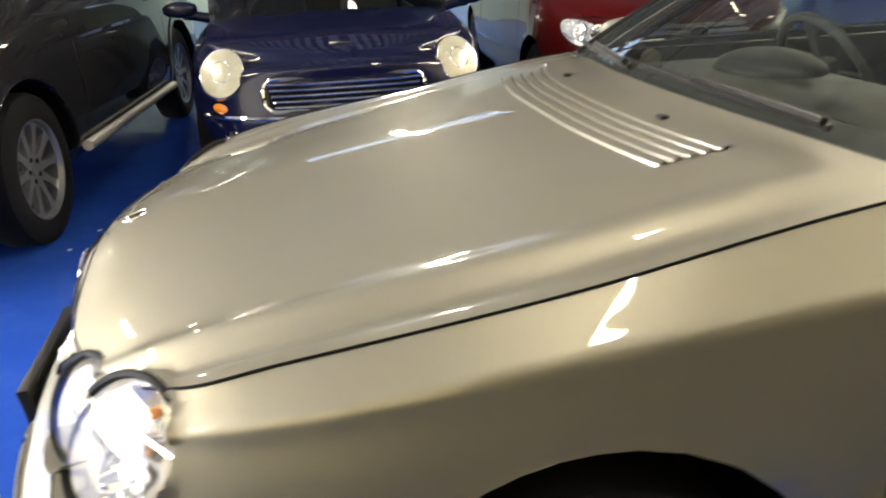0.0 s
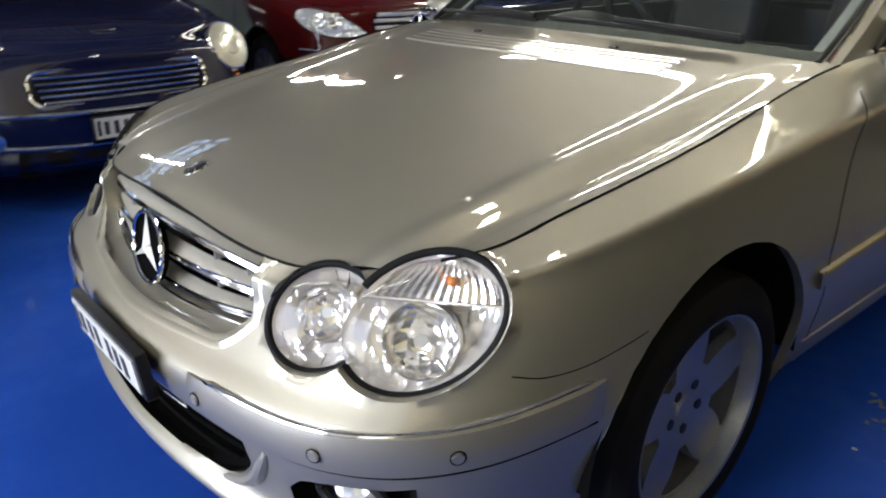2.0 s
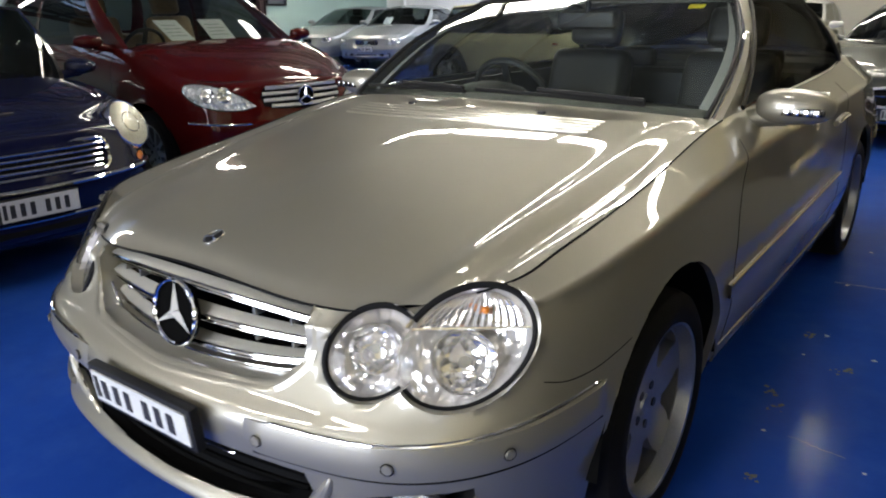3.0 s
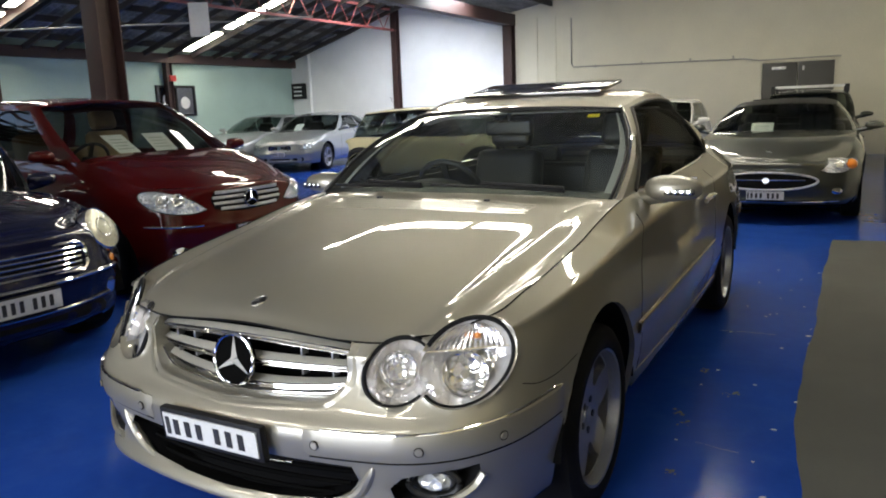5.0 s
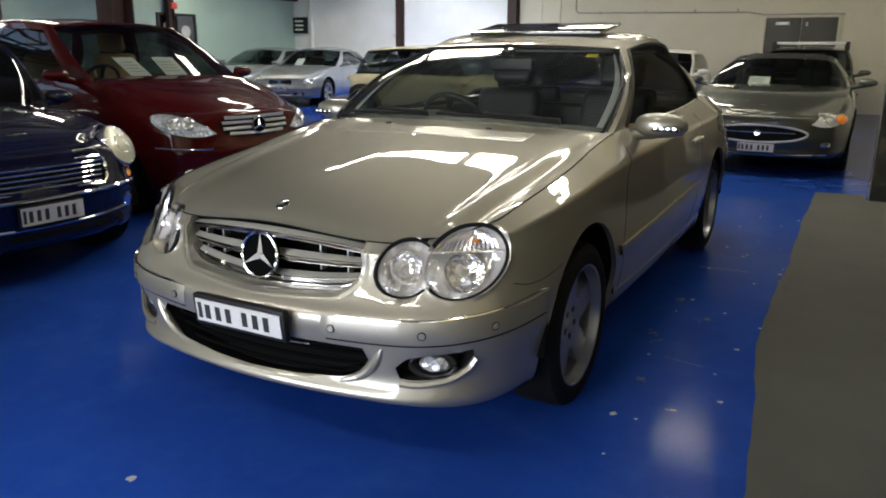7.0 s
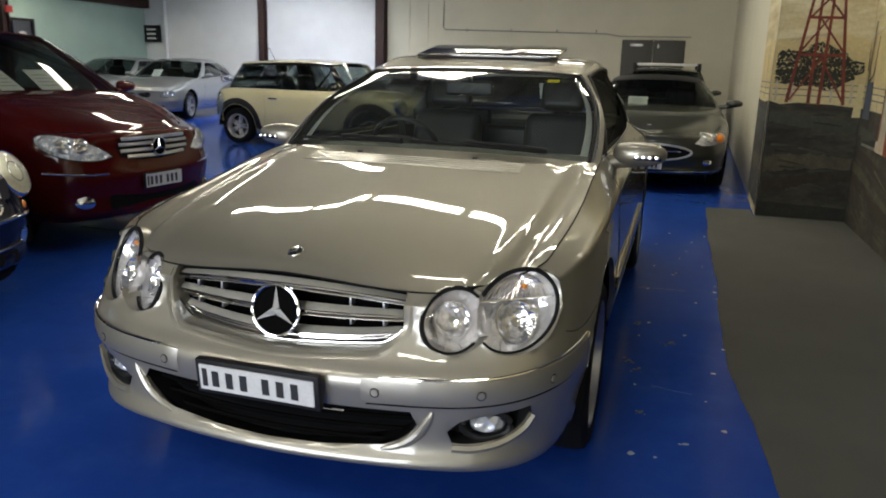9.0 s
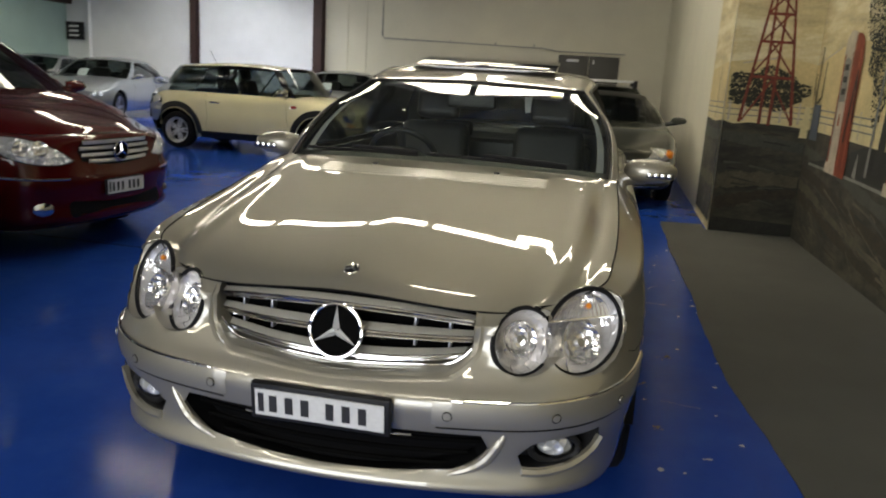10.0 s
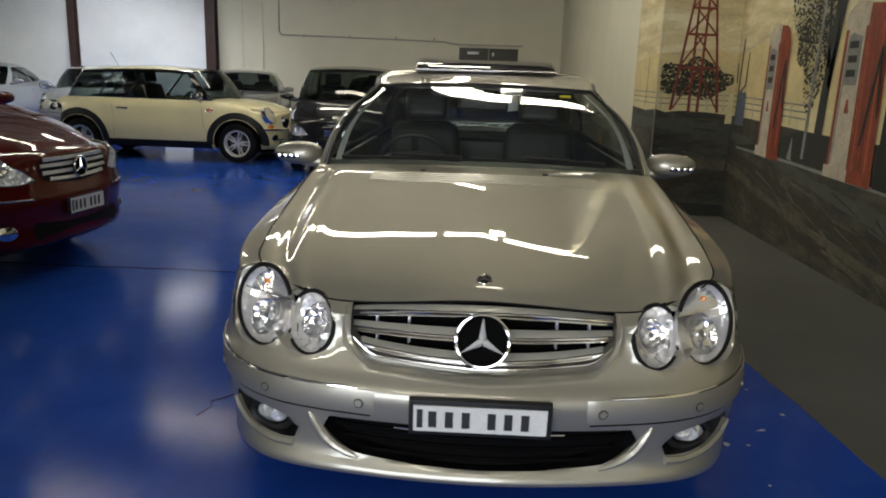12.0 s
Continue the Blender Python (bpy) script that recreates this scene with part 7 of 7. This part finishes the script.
# yellowed scraps and rubbed paint beside the coupe
GRIME = grained("yellowed_scrap", (0.13, 0.13, 0.09), 0.7, 0.35, 30, 200, 0.3)
GRIMEPALE = grained("rubbed_blue_paint", (0.12, 0.17, 0.34), 0.6, 0.3, 30, 200, 0.2)
bits = bmesh.new()
for cx, cy, r in ((1.10, 1.99, 0.035), (1.13, 2.02, 0.02), (0.93, 1.69, 0.03), (0.95, 2.27, 0.03), (0.96, 1.58, 0.035), (1.02, 1.12, 0.02)):
    for j in range(6):
        x, y, q = cx + rng.uniform(-r, r), cy + rng.uniform(-r, r), rng.uniform(0.004, 0.013)
        k = rng.randint(4, 7)
        bits.faces.new([bits.verts.new((x + q * rng.uniform(0.5, 1.4) * math.cos(6.283 * i / k), y + q * rng.uniform(0.5, 1.4) * math.sin(6.283 * i / k), 0.0016 + 0.0002 * j)) for i in range(k)])
tagged(part("floor_scraps", bits, GRIME, None, smooth=False), "yellowed scraps and dirt on the blue floor", "floor dirt", "", "stuff")
scr = bmesh.new()
for x0, y0, x1, y1, w in ((0.90, 3.02, 1.20, 3.04, 0.007), (1.05, 1.42, 1.22, 1.38, 0.003)):
    up = [(x0 + (x1 - x0) * i / 12, y0 + (y1 - y0) * i / 12 + rng.uniform(-0.006, 0.006)) for i in range(13)]
    scr.faces.new([scr.verts.new((x, y + w * rng.uniform(0.2, 1), 0.0014)) for x, y in up] + [scr.verts.new((x, y - w * rng.uniform(0.2, 1), 0.0014)) for x, y in reversed(up)])
tagged(part("floor_scratches", scr, GRIMEPALE, None, smooth=False), "pale scratches in the blue floor paint", "floor scratch", "", "stuff")
jt = bmesh.new()
pts = [(x, 3.02 + 0.012 * math.sin(x * 5) + 0.006 * math.sin(x * 17), 0.0008) for x in line(-3.6, -1.2, 40)]
tube_bm(pts, 0.0035, 5, bm=jt)
pts = [(-0.95 + 0.03 * math.sin(i * 1.9) - 0.026 * i, 1.30 - 0.062 * i + 0.015 * math.sin(i * 2.1), 0.0006) for i in range(9)]
tube_bm(pts, 0.003, 5, bm=jt)
tagged(part("floor_crack", jt, DARK, None), "thin dark cracks in the blue floor", "floor crack", "", "structure")


# ---------------------------------------------------------------- mural
SKY = mat("mural_sky", (0.62, 0.50, 0.24), 0.75)
_t, _nn, _l, _b = nodes_of(SKY)
_w = noise_node(SKY, 2.2, 6, 0.6, (0.7, 0.7, 3.2))
_c = ramp(SKY, _w, [(0.28, (0.46, 0.39, 0.23)), (0.48, (0.68, 0.58, 0.32)), (0.66, (0.84, 0.77, 0.53))])
_l.new(mixed(SKY, _c, ramp(SKY, noise_node(SKY, 30, 4, 0.6), [(0.3, (0.85, 0.83, 0.8)), (0.7, (1, 1, 1))]), 1.0, "MULTIPLY"), _b.inputs["Base Color"])
HILL = grained("mural_hill", (0.68, 0.55, 0.27), 0.75, 0.14, 3, 30, 0.1)
PLAIN = grained("mural_plain", (0.70, 0.60, 0.32), 0.75, 0.10, 3, 30, 0.1)
SOIL = mat("mural_ground", (0.07, 0.065, 0.05), 0.8)
_t, _nn, _l, _b = nodes_of(SOIL)
_w = noise_node(SOIL, 2.4, 7, 0.7, (1.0, 1.2, 2.6))
_c = ramp(SOIL, _w, [(0.30, (0.016, 0.016, 0.013)), (0.48, (0.045, 0.042, 0.031)), (0.64, (0.085, 0.078, 0.052)), (0.80, (0.14, 0.12, 0.07))])
_l.new(_c, _b.inputs["Base Color"])
MURALRED = grained("mural_orange_red", (0.27, 0.055, 0.020), 0.7, 0.35, 6, 40, 0.1)
TOWERRED = grained("mural_tower_red", (0.20, 0.040, 0.020), 0.7, 0.3, 8, 40, 0.1)
PUMPLIGHT = grained("mural_light_orange", (0.40, 0.10, 0.045), 0.7, 0.3, 6, 40, 0.1)
MURALCREAM = grained("mural_cream", (0.54, 0.47, 0.35), 0.7, 0.2, 6, 40, 0.1)
MURALDARK = grained("mural_dark", (0.028, 0.028, 0.022), 0.75, 0.4, 8, 40, 0.1)
MURALGREY = grained("mural_grey", (0.24, 0.24, 0.21), 0.75, 0.2, 8, 40, 0.1)
MURALGREEN = grained("mural_olive", (0.032, 0.033, 0.018), 0.75, 0.4, 10, 50, 0.1)
PATHBROWN = grained("mural_path_brown", (0.13, 0.11, 0.075), 0.8, 0.3, 8, 40, 0.1)
BARN = grained("mural_barn", (0.020, 0.017, 0.013), 0.75, 0.3, 4, 40, 0.1)

mural = empty("mural")


def on_jog(x, z, layer):
    return Vector((x, JOG - 0.004 - layer * 0.0012, z))


def on_return(y, z, layer):
    return Vector((PIERX + (RIGHT + 0.04 - PIERX) * (y - JOG) / (BACK - JOG) - 0.004 - layer * 0.0012, y, z))


def on_side(y, z, layer):
    return Vector((MURALX - 0.004 - layer * 0.0012, y, z))


def painted(name, place, outline, layer, material, label=""):
    """One flat painted shape on the wall."""
    bm = bmesh.new()
    f = bm.faces.new([bm.verts.new(place(s, z, layer)) for s, z in outline])
    bmesh.ops.triangulate(bm, faces=[f])
    return part(name, bm, material, mural, label, smooth=False)


def stroke(name, place, a, b, w0, w1, layer, material):
    (x0, z0), (x1, z1) = a, b
    d = math.hypot(x1 - x0, z1 - z0)
    nx, nz = -(z1 - z0) / d, (x1 - x0) / d
    return painted(name, place, [(x0 + nx * w0, z0 + nz * w0), (x1 + nx * w1, z1 + nz * w1), (x1 - nx * w1, z1 - nz * w1), (x0 - nx * w0, z0 - nz * w0)], layer, material)


JX0, JX1 = PIERX + 0.002, MURALX - 0.004
Y0, Y1 = -3.0, JOG - 0.004
TOPZ = 3.4
painted("sky", on_jog, [(JX0, 0), (JX1, 0), (JX1, TOPZ), (JX0, TOPZ)], 0, SKY, "cloudy ochre painted sky")
painted("sky", on_side, [(Y0, 0), (Y1, 0), (Y1, TOPZ), (Y0, TOPZ)], 0, SKY, "cloudy ochre painted sky")
painted("hill", on_jog, [(JX0, 1.0), (JX1, 1.0), (JX1, 1.70), (2.5, 1.73), (2.3, 1.755), (2.05, 1.72), (JX0, 1.70)], 1, HILL)
painted("hill", on_side, [(Y0, 0.9), (Y1, 0.9), (Y1, 1.70), (5.8, 1.76), (5.4, 1.83), (5.0, 1.86), (4.4, 1.84), (3.6, 1.86), (Y0, 1.8)], 1, HILL)
stroke("hill_light", on_jog, (JX0 + 0.12, 1.69), (2.3, 1.752), 0.006, 0.010, 2, MURALCREAM)
stroke("hill_light", on_side, (Y1, 1.70), (5.4, 1.83), 0.008, 0.008, 2, MURALCREAM)
painted("plain", on_jog, [(JX0, 1.0), (JX1, 1.0), (JX1, 1.24), (JX0, 1.25)], 2, PLAIN)
painted("plain", on_side, [(Y0, 0.9), (Y1, 0.9), (Y1, 1.24), (Y0, 1.22)], 2, PLAIN)
painted("ground", on_jog, [(JX0, 0.09), (JX1, 0.09), (JX1, 1.085), (2.4, 1.11), (2.1, 1.12), (1.95, 1.10), (JX0, 1.13)], 3, SOIL, "dark painted ground")
painted("ground", on_side, [(Y0, 0.0), (Y1, 0.0), (Y1, 1.085), (5.6, 1.08), (5.0, 1.06), (4.0, 1.04), (Y0, 1.0)], 3, SOIL, "dark painted ground")


def ribbon(name, place, pts, widths, layer, material, seed=1):
    """A painted band of changing width along a bent line, with an uneven edge."""
    q = random.Random(seed)
    c = Curve([(a, b, w) for (a, b), w in zip(pts, widths)])
    mid = [c(i / 10) for i in range((len(pts) - 1) * 10 + 1)]
    up = [(p.x, p.y + p.z * q.uniform(0.75, 1.2)) for p in mid]
    lo = [(p.x, p.y - p.z * q.uniform(0.75, 1.2)) for p in mid]
    return painted(name, place, up + lo[::-1], layer, material)


TRACK = grained("mural_track_olive", (0.105, 0.095, 0.06), 0.8, 0.35, 9, 60, 0.1)
LOAM = grained("mural_loam", (0.050, 0.040, 0.026), 0.8, 0.4, 9, 60, 0.1)
SAGE = grained("mural_sage_grey", (0.075, 0.078, 0.060), 0.8, 0.3, 7, 60, 0.1)
ribbon("track", on_side, [(6.08, 0.90), (5.7, 0.86), (5.2, 0.80), (4.6, 0.72), (3.8, 0.62), (2.8, 0.52), (1.2, 0.42)], (0.05, 0.05, 0.04, 0.045, 0.05, 0.06, 0.07), 3.02, SAGE, 3)
ribbon("track", on_side, [(6.08, 0.56), (5.6, 0.50), (5.24, 0.44), (4.5, 0.33), (3.44, 0.22), (2.4, 0.14), (1.2, 0.10)], (0.05, 0.045, 0.03, 0.03, 0.035, 0.04, 0.05), 3.05, TRACK, 4)
ribbon("track", on_side, [(6.08, 0.44), (5.5, 0.38), (4.9, 0.29), (4.0, 0.18), (3.2, 0.10)], (0.05, 0.04, 0.045, 0.04, 0.02), 3.04, LOAM, 5)
ribbon("track", on_side, [(6.08, 0.70), (5.5, 0.64), (4.9, 0.55), (4.0, 0.43), (3.0, 0.34), (1.4, 0.27)], (0.05, 0.05, 0.05, 0.05, 0.06, 0.07), 3.03, LOAM, 6)
ribbon("track", on_jog, [(1.87, 0.98), (2.02, 0.97), (2.3, 0.94), (2.64, 0.90)], (0.05, 0.06, 0.06, 0.05), 3.02, SAGE, 7)
ribbon("track", on_jog, [(1.87, 0.52), (2.02, 0.55), (2.3, 0.57), (2.64, 0.56)], (0.07, 0.08, 0.07, 0.05), 3.03, TRACK, 8)
ribbon("track", on_jog, [(1.87, 0.30), (2.06, 0.34), (2.3, 0.40), (2.64, 0.44)], (0.06, 0.07, 0.05, 0.05), 3.04, LOAM, 9)
rs = random.Random(21)
for i in range(110):
    y, z = rs.uniform(1.4, 5.9), rs.uniform(0.12, 0.66)
    l, dz = rs.uniform(0.15, 0.6), rs.uniform(0.02, 0.16)
    stroke("brush_stroke", on_side, (y, z), (y - l, z - dz), rs.uniform(0.004, 0.014), 0.003, 3.2 + 0.008 * i, rs.choice((SOIL, LOAM, TRACK, SAGE, MURALDARK, PATHBROWN)))
for i in range(18):
    x, z = rs.uniform(JX0 + 0.05, JX1 - 0.3), rs.uniform(0.25, 1.05)
    stroke("brush_stroke", on_jog, (x, z), (x + rs.uniform(0.1, 0.28), z - rs.uniform(-0.02, 0.05)), rs.uniform(0.005, 0.014), 0.003, 3.2 + 0.02 * i, rs.choice((SOIL, SAGE, LOAM, MURALDARK, PATHBROWN)))
painted("plinth", on_jog, [(JX0, 0.0), (JX1, 0.0), (JX1, 0.13), (JX0, 0.15)], 4, MURALDARK)
# fences
for z in (1.30, 1.245, 1.19):
    stroke("fence_rail", on_jog, (JX0 + 0.02, z), (JX1, z - 0.01), 0.005, 0.005, 4, MURALGREY)
    stroke("fence_rail", on_side, (Y1, z - 0.01), (4.3, z - 0.05), 0.006, 0.006, 4, MURALGREY)
for x in (1.90, 2.04, 2.20, 2.38, 2.55):
    stroke("fence_post", on_jog, (x, 1.13), (x, 1.33), 0.010, 0.009, 5, MURALCREAM)
for y in (5.85, 5.5, 4.6):
    stroke("fence_post", on_side, (y, 1.08), (y, 1.30), 0.012, 0.010, 5, MURALCREAM)
# the painting runs on round the corner of the side wall
LY = JOG + 1.27
painted("sky", on_return, [(JOG, 0), (LY, 0), (LY - 0.02, 1.2), (LY, TOPZ), (JOG, TOPZ)], 0, SKY, "cloudy ochre painted sky")
painted("hill", on_return, [(JOG, 1.0), (LY - 0.02, 1.0), (LY - 0.02, 1.64), (JOG + 0.6, 1.68), (JOG, 1.70)], 1, HILL)
painted("plain", on_return, [(JOG, 1.0), (LY - 0.02, 1.0), (LY - 0.02, 1.25), (JOG, 1.25)], 2, PLAIN)
painted("ground", on_return, [(JOG, 0.09), (LY - 0.01, 0.09), (LY - 0.03, 1.12), (JOG + 0.5, 1.10), (JOG, 1.13)], 3, SOIL, "dark painted ground")
ribbon("track", on_return, [(JOG, 0.98), (JOG + 0.5, 0.97), (LY - 0.06, 0.98)], (0.05, 0.06, 0.05), 3.02, SAGE, 11)
ribbon("track", on_return, [(JOG, 0.52), (JOG + 0.5, 0.50), (LY - 0.06, 0.50)], (0.07, 0.07, 0.05), 3.03, TRACK, 12)
for z in (1.30, 1.245, 1.19):
    stroke("fence_rail", on_return, (JOG, z), (LY - 0.04, z), 0.005, 0.005, 4, MURALGREY)
for y in (JOG + 0.35, JOG + 0.85):
    stroke("fence_post", on_return, (y, 1.13), (y, 1.33), 0.014, 0.012, 5, MURALCREAM)
stroke("pole", on_return, (JOG + 0.5, 1.14), (JOG + 0.46, 1.66), 0.012, 0.010, 6, MURALDARK)
# bush behind the tower: many small leaves
leaves = bmesh.new()
rng = random.Random(9)
for i in range(3000):
    a, r = rng.uniform(0, 6.283), rng.random() ** 0.55
    lob = 1.0 + 0.10 * math.sin(5 * a + 1) + 0.07 * math.sin(9 * a)
    x, z = 2.21 + 0.40 * r * lob * math.cos(a), 1.42 + (0.22 if math.sin(a) > 0 else 0.16) * r * lob * math.sin(a)
    if not JX0 + 0.03 < x < JX1 - 0.03:
        continue
    q, t = rng.uniform(0.007, 0.019), rng.uniform(0, 3.14)
    leaves.faces.new([leaves.verts.new(on_jog(x + q * math.cos(t + h) * (1 if h % 2 else 0.45), z + q * math.sin(t + h) * (0.45 if h % 2 else 1), 4 + 0.0006 * i)) for h in (0, 1.57, 3.14, 4.71)])
part("bush", leaves, MURALGREEN, mural, "olive bush of small painted leaves", smooth=False)
# water tower
for a, c in (((2.00, 1.12), (2.165, 2.35)), ((2.19, 1.11), (2.20, 2.35)), ((2.28, 1.10), (2.30, 2.35)), ((2.49, 1.11), (2.36, 2.35))):
    stroke("tower_leg", on_jog, a, c, 0.016, 0.011, 7, TOWERRED)
for z, xa, xb in ((1.565, 2.05, 2.455), (1.90, 2.10, 2.42), (2.16, 2.13, 2.39)):
    stroke("tower_band", on_jog, (xa, z), (xb, z - 0.005), 0.013, 0.013, 8, TOWERRED)
for a, c in (((2.06, 1.58), (2.28, 1.90)), ((2.44, 1.58), (2.2, 1.90)), ((2.12, 1.9), (2.34, 2.16)), ((2.40, 1.9), (2.18, 2.16)), ((2.14, 2.16), (2.35, 2.4)), ((2.38, 2.16), (2.18, 2.4)), ((2.02, 1.14), (2.27, 1.56)), ((2.48, 1.14), (2.24, 1.56))):
    stroke("tower_brace", on_jog, a, c, 0.009, 0.009, 7.5, TOWERRED)
for a, c in (((2.165, 2.34), (2.20, 3.0)), ((2.20, 2.34), (2.235, 3.0)), ((2.30, 2.34), (2.285, 3.0)), ((2.36, 2.34), (2.32, 3.0)), ((2.17, 2.42), (2.31, 2.72)), ((2.35, 2.42), (2.21, 2.72))):
    stroke("tower_leg", on_jog, a, c, 0.010, 0.009, 7.2, TOWERRED)
for z, xa, xb in ((2.42, 2.155, 2.37), (2.72, 2.18, 2.345)):
    stroke("tower_band", on_jog, (xa, z), (xb, z), 0.011, 0.011, 8.2, TOWERRED)
painted("tower_tank", on_jog, [(2.10, 3.0), (2.42, 3.0), (2.43, 3.3), (2.25, 3.38), (2.09, 3.3)], 8, TOWERRED)
# cactus and barrel by the corner
for a, c, w in (((5.98, 1.06), (5.93, 1.86), 0.022), ((5.93, 1.32), (5.78, 1.40), 0.016), ((5.78, 1.39), (5.76, 1.72), 0.016), ((6.03, 1.42), (6.06, 1.62), 0.016)):
    stroke("cactus", on_side, a, c, w, w * 0.7, 6, MURALGREEN)
painted("barrel", on_side, [(5.98, 1.0), (5.72, 1.0), (5.73, 1.33), (5.97, 1.33)], 7, grained("mural_blue_grey", (0.10, 0.12, 0.16), 0.7, 0.2, 8, 40, 0.1))
painted("stump", on_jog, [(2.58, 1.0), (JX1, 1.0), (JX1, 1.30), (2.60, 1.31)], 7, PLAIN)
# kerb of the island
painted("kerb", on_side, [(5.85, 0.79), (4.5, 0.78), (3.0, 0.745), (1.6, 0.70), (1.6, 0.665), (3.0, 0.715), (4.5, 0.755), (5.85, 0.765)], 5, MURALGREY)
painted("island", on_side, [(5.85, 0.79), (4.6, 0.79), (3.0, 0.75), (1.6, 0.70), (1.6, 1.02), (4.4, 1.04), (5.0, 0.9)], 4, MURALDARK)


def fuel_pump(y0, y1, z0, z1):
    """A painted fuel pump: cream face, red flank, white head and dials; y0 is its far edge."""
    w = y0 - y1
    f = y0 - w * 0.52
    painted("pump_flank", on_side, [(f, z0), (y1, z0 + 0.01), (y1 + 0.03 * w, z1 - 0.16), (y1 + 0.10 * w, z1 - 0.06), (y1 + 0.22 * w, z1 - 0.015), (f, z1)], 9, MURALRED, "orange-red painted flank")
    painted("pump_edge", on_side, [(y0, z0), (f, z0), (f, z1 - 0.03), (y0 - 0.05 * w, z1 - 0.06)], 9.5, MURALRED)
    painted("pump_face", on_side, [(y0 - 0.07 * w, z0), (f + 0.04 * w, z0), (f + 0.05 * w, z1 - 0.05), (y0 - 0.12 * w, z1 - 0.08)], 10, MURALCREAM, "cream painted pump face")
    painted("pump_head", on_side, [(y0 - 0.02 * w, z1 - 0.17), (f, z1 - 0.15), (f, z1 + 0.01), (y0 - 0.25 * w, z1 + 0.03), (y0 - 0.06 * w, z1 - 0.04)], 11, MURALCREAM)
    painted("pump_dial", on_side, [(y0 - 0.12 * w, z1 - 0.56), (f + 0.08 * w, z1 - 0.56), (f + 0.08 * w, z1 - 0.22), (y0 - 0.22 * w, z1 - 0.19), (y0 - 0.14 * w, z1 - 0.24)], 12, MURALGREY)
    for i in range(3):
        painted("dial_bar", on_side, [(y0 - 0.18 * w, z1 - 0.30 - 0.1 * i), (f + 0.14 * w, z1 - 0.30 - 0.1 * i), (f + 0.14 * w, z1 - 0.25 - 0.1 * i), (y0 - 0.18 * w, z1 - 0.25 - 0.1 * i)], 13, MURALDARK)
    painted("pump_mark", on_side, [(y0 - 0.25 * w, z1 - 0.76), (f + 0.16 * w, z1 - 0.76), (f + 0.2 * w, z1 - 0.66), (y0 - 0.28 * w, z1 - 0.66)], 12, MURALRED)
    painted("pump_foot", on_side, [(y0 + 0.04 * w, z0 - 0.02), (y1 - 0.02 * w, z0 - 0.03), (y1 - 0.02 * w, z0 + 0.06), (y0 + 0.03 * w, z0 + 0.07)], 13, MURALCREAM)
    painted("pump_foot", on_side, [(f, z0 - 0.024), (y1 - 0.03 * w, z0 - 0.03), (y1 - 0.03 * w, z0 + 0.06), (f, z0 + 0.066)], 14, MURALRED)
    for k, (q, mt) in enumerate(((0.06, TOWERRED), (0.14, PUMPLIGHT), (0.24, TOWERRED), (0.33, TOWERRED), (0.41, PUMPLIGHT))):
        stroke("flank_streak", on_side, (y1 + q * w, z0 + 0.07), (y1 + (q + 0.03) * w, z1 - 0.12 - 0.02 * (k % 2)), 0.018 * w, 0.012 * w, 9.6, mt)
    stroke("face_shade", on_side, (y0 - 0.10 * w, z0 + 0.08), (y0 - 0.15 * w, z1 - 0.20), 0.016 * w, 0.016 * w, 10.5, MURALGREY)
    stroke("hose", on_side, (y1 + 0.12 * w, z1 - 0.30), (y1 + 0.30 * w, z0 + 0.25), 0.016, 0.016, 14, MURALDARK)
    stroke("hose", on_side, (y1 + 0.12 * w, z1 - 0.30), (y1 + 0.05 * w, z0 + 0.45), 0.012, 0.012, 14.5, MURALDARK)


fuel_pump(5.28, 4.76, 0.78, 1.93)
fuel_pump(3.83, 3.16, 0.76, 1.98)
stroke("pole", on_side, (4.27, 0.82), (4.17, 2.6), 0.026, 0.022, 8, MURALGREY)
stroke("cone", on_side, (4.52, 0.79), (4.50, 0.98), 0.05, 0.004, 8, MURALGREY)
leaves = bmesh.new()
for i in range(1900):
    a, r = rng.uniform(0, 6.283), rng.random() ** 0.6
    lob = 1.0 + 0.22 * math.sin(3 * a + 0.6) + 0.12 * math.sin(7 * a)
    y, z = 4.30 + 0.42 * r * lob * math.cos(a), 1.92 + 0.56 * r * lob * math.sin(a)
    q, t = rng.uniform(0.009, 0.026), rng.uniform(0, 3.14)
    leaves.faces.new([leaves.verts.new(on_side(y + q * math.cos(t + h) * (1 if h % 2 else 0.45), z + q * math.sin(t + h) * (0.45 if h % 2 else 1), 6 + 0.0005 * i)) for h in (0, 1.57, 3.14, 4.71)])
part("tree_crown", leaves, MURALGREEN, mural, "dark olive tree crown of small painted leaves", smooth=False)
for a, c, w in (((4.05, 0.85), (3.92, 2.6), 0.075), ((4.02, 1.55), (4.20, 2.5), 0.03), ((3.98, 1.4), (3.80, 2.5), 0.035)):
    stroke("tree_trunk", on_side, a, c, w, w * 0.6, 7.2, MURALDARK)
painted("barn", on_side, [(3.12, 0.74), (0.6, 0.66), (0.6, 3.3), (3.05, 3.3)], 7, BARN, "dark red painted barn")
tagged(mural, "wall painting of a desert filling station with a water tower", "mural")
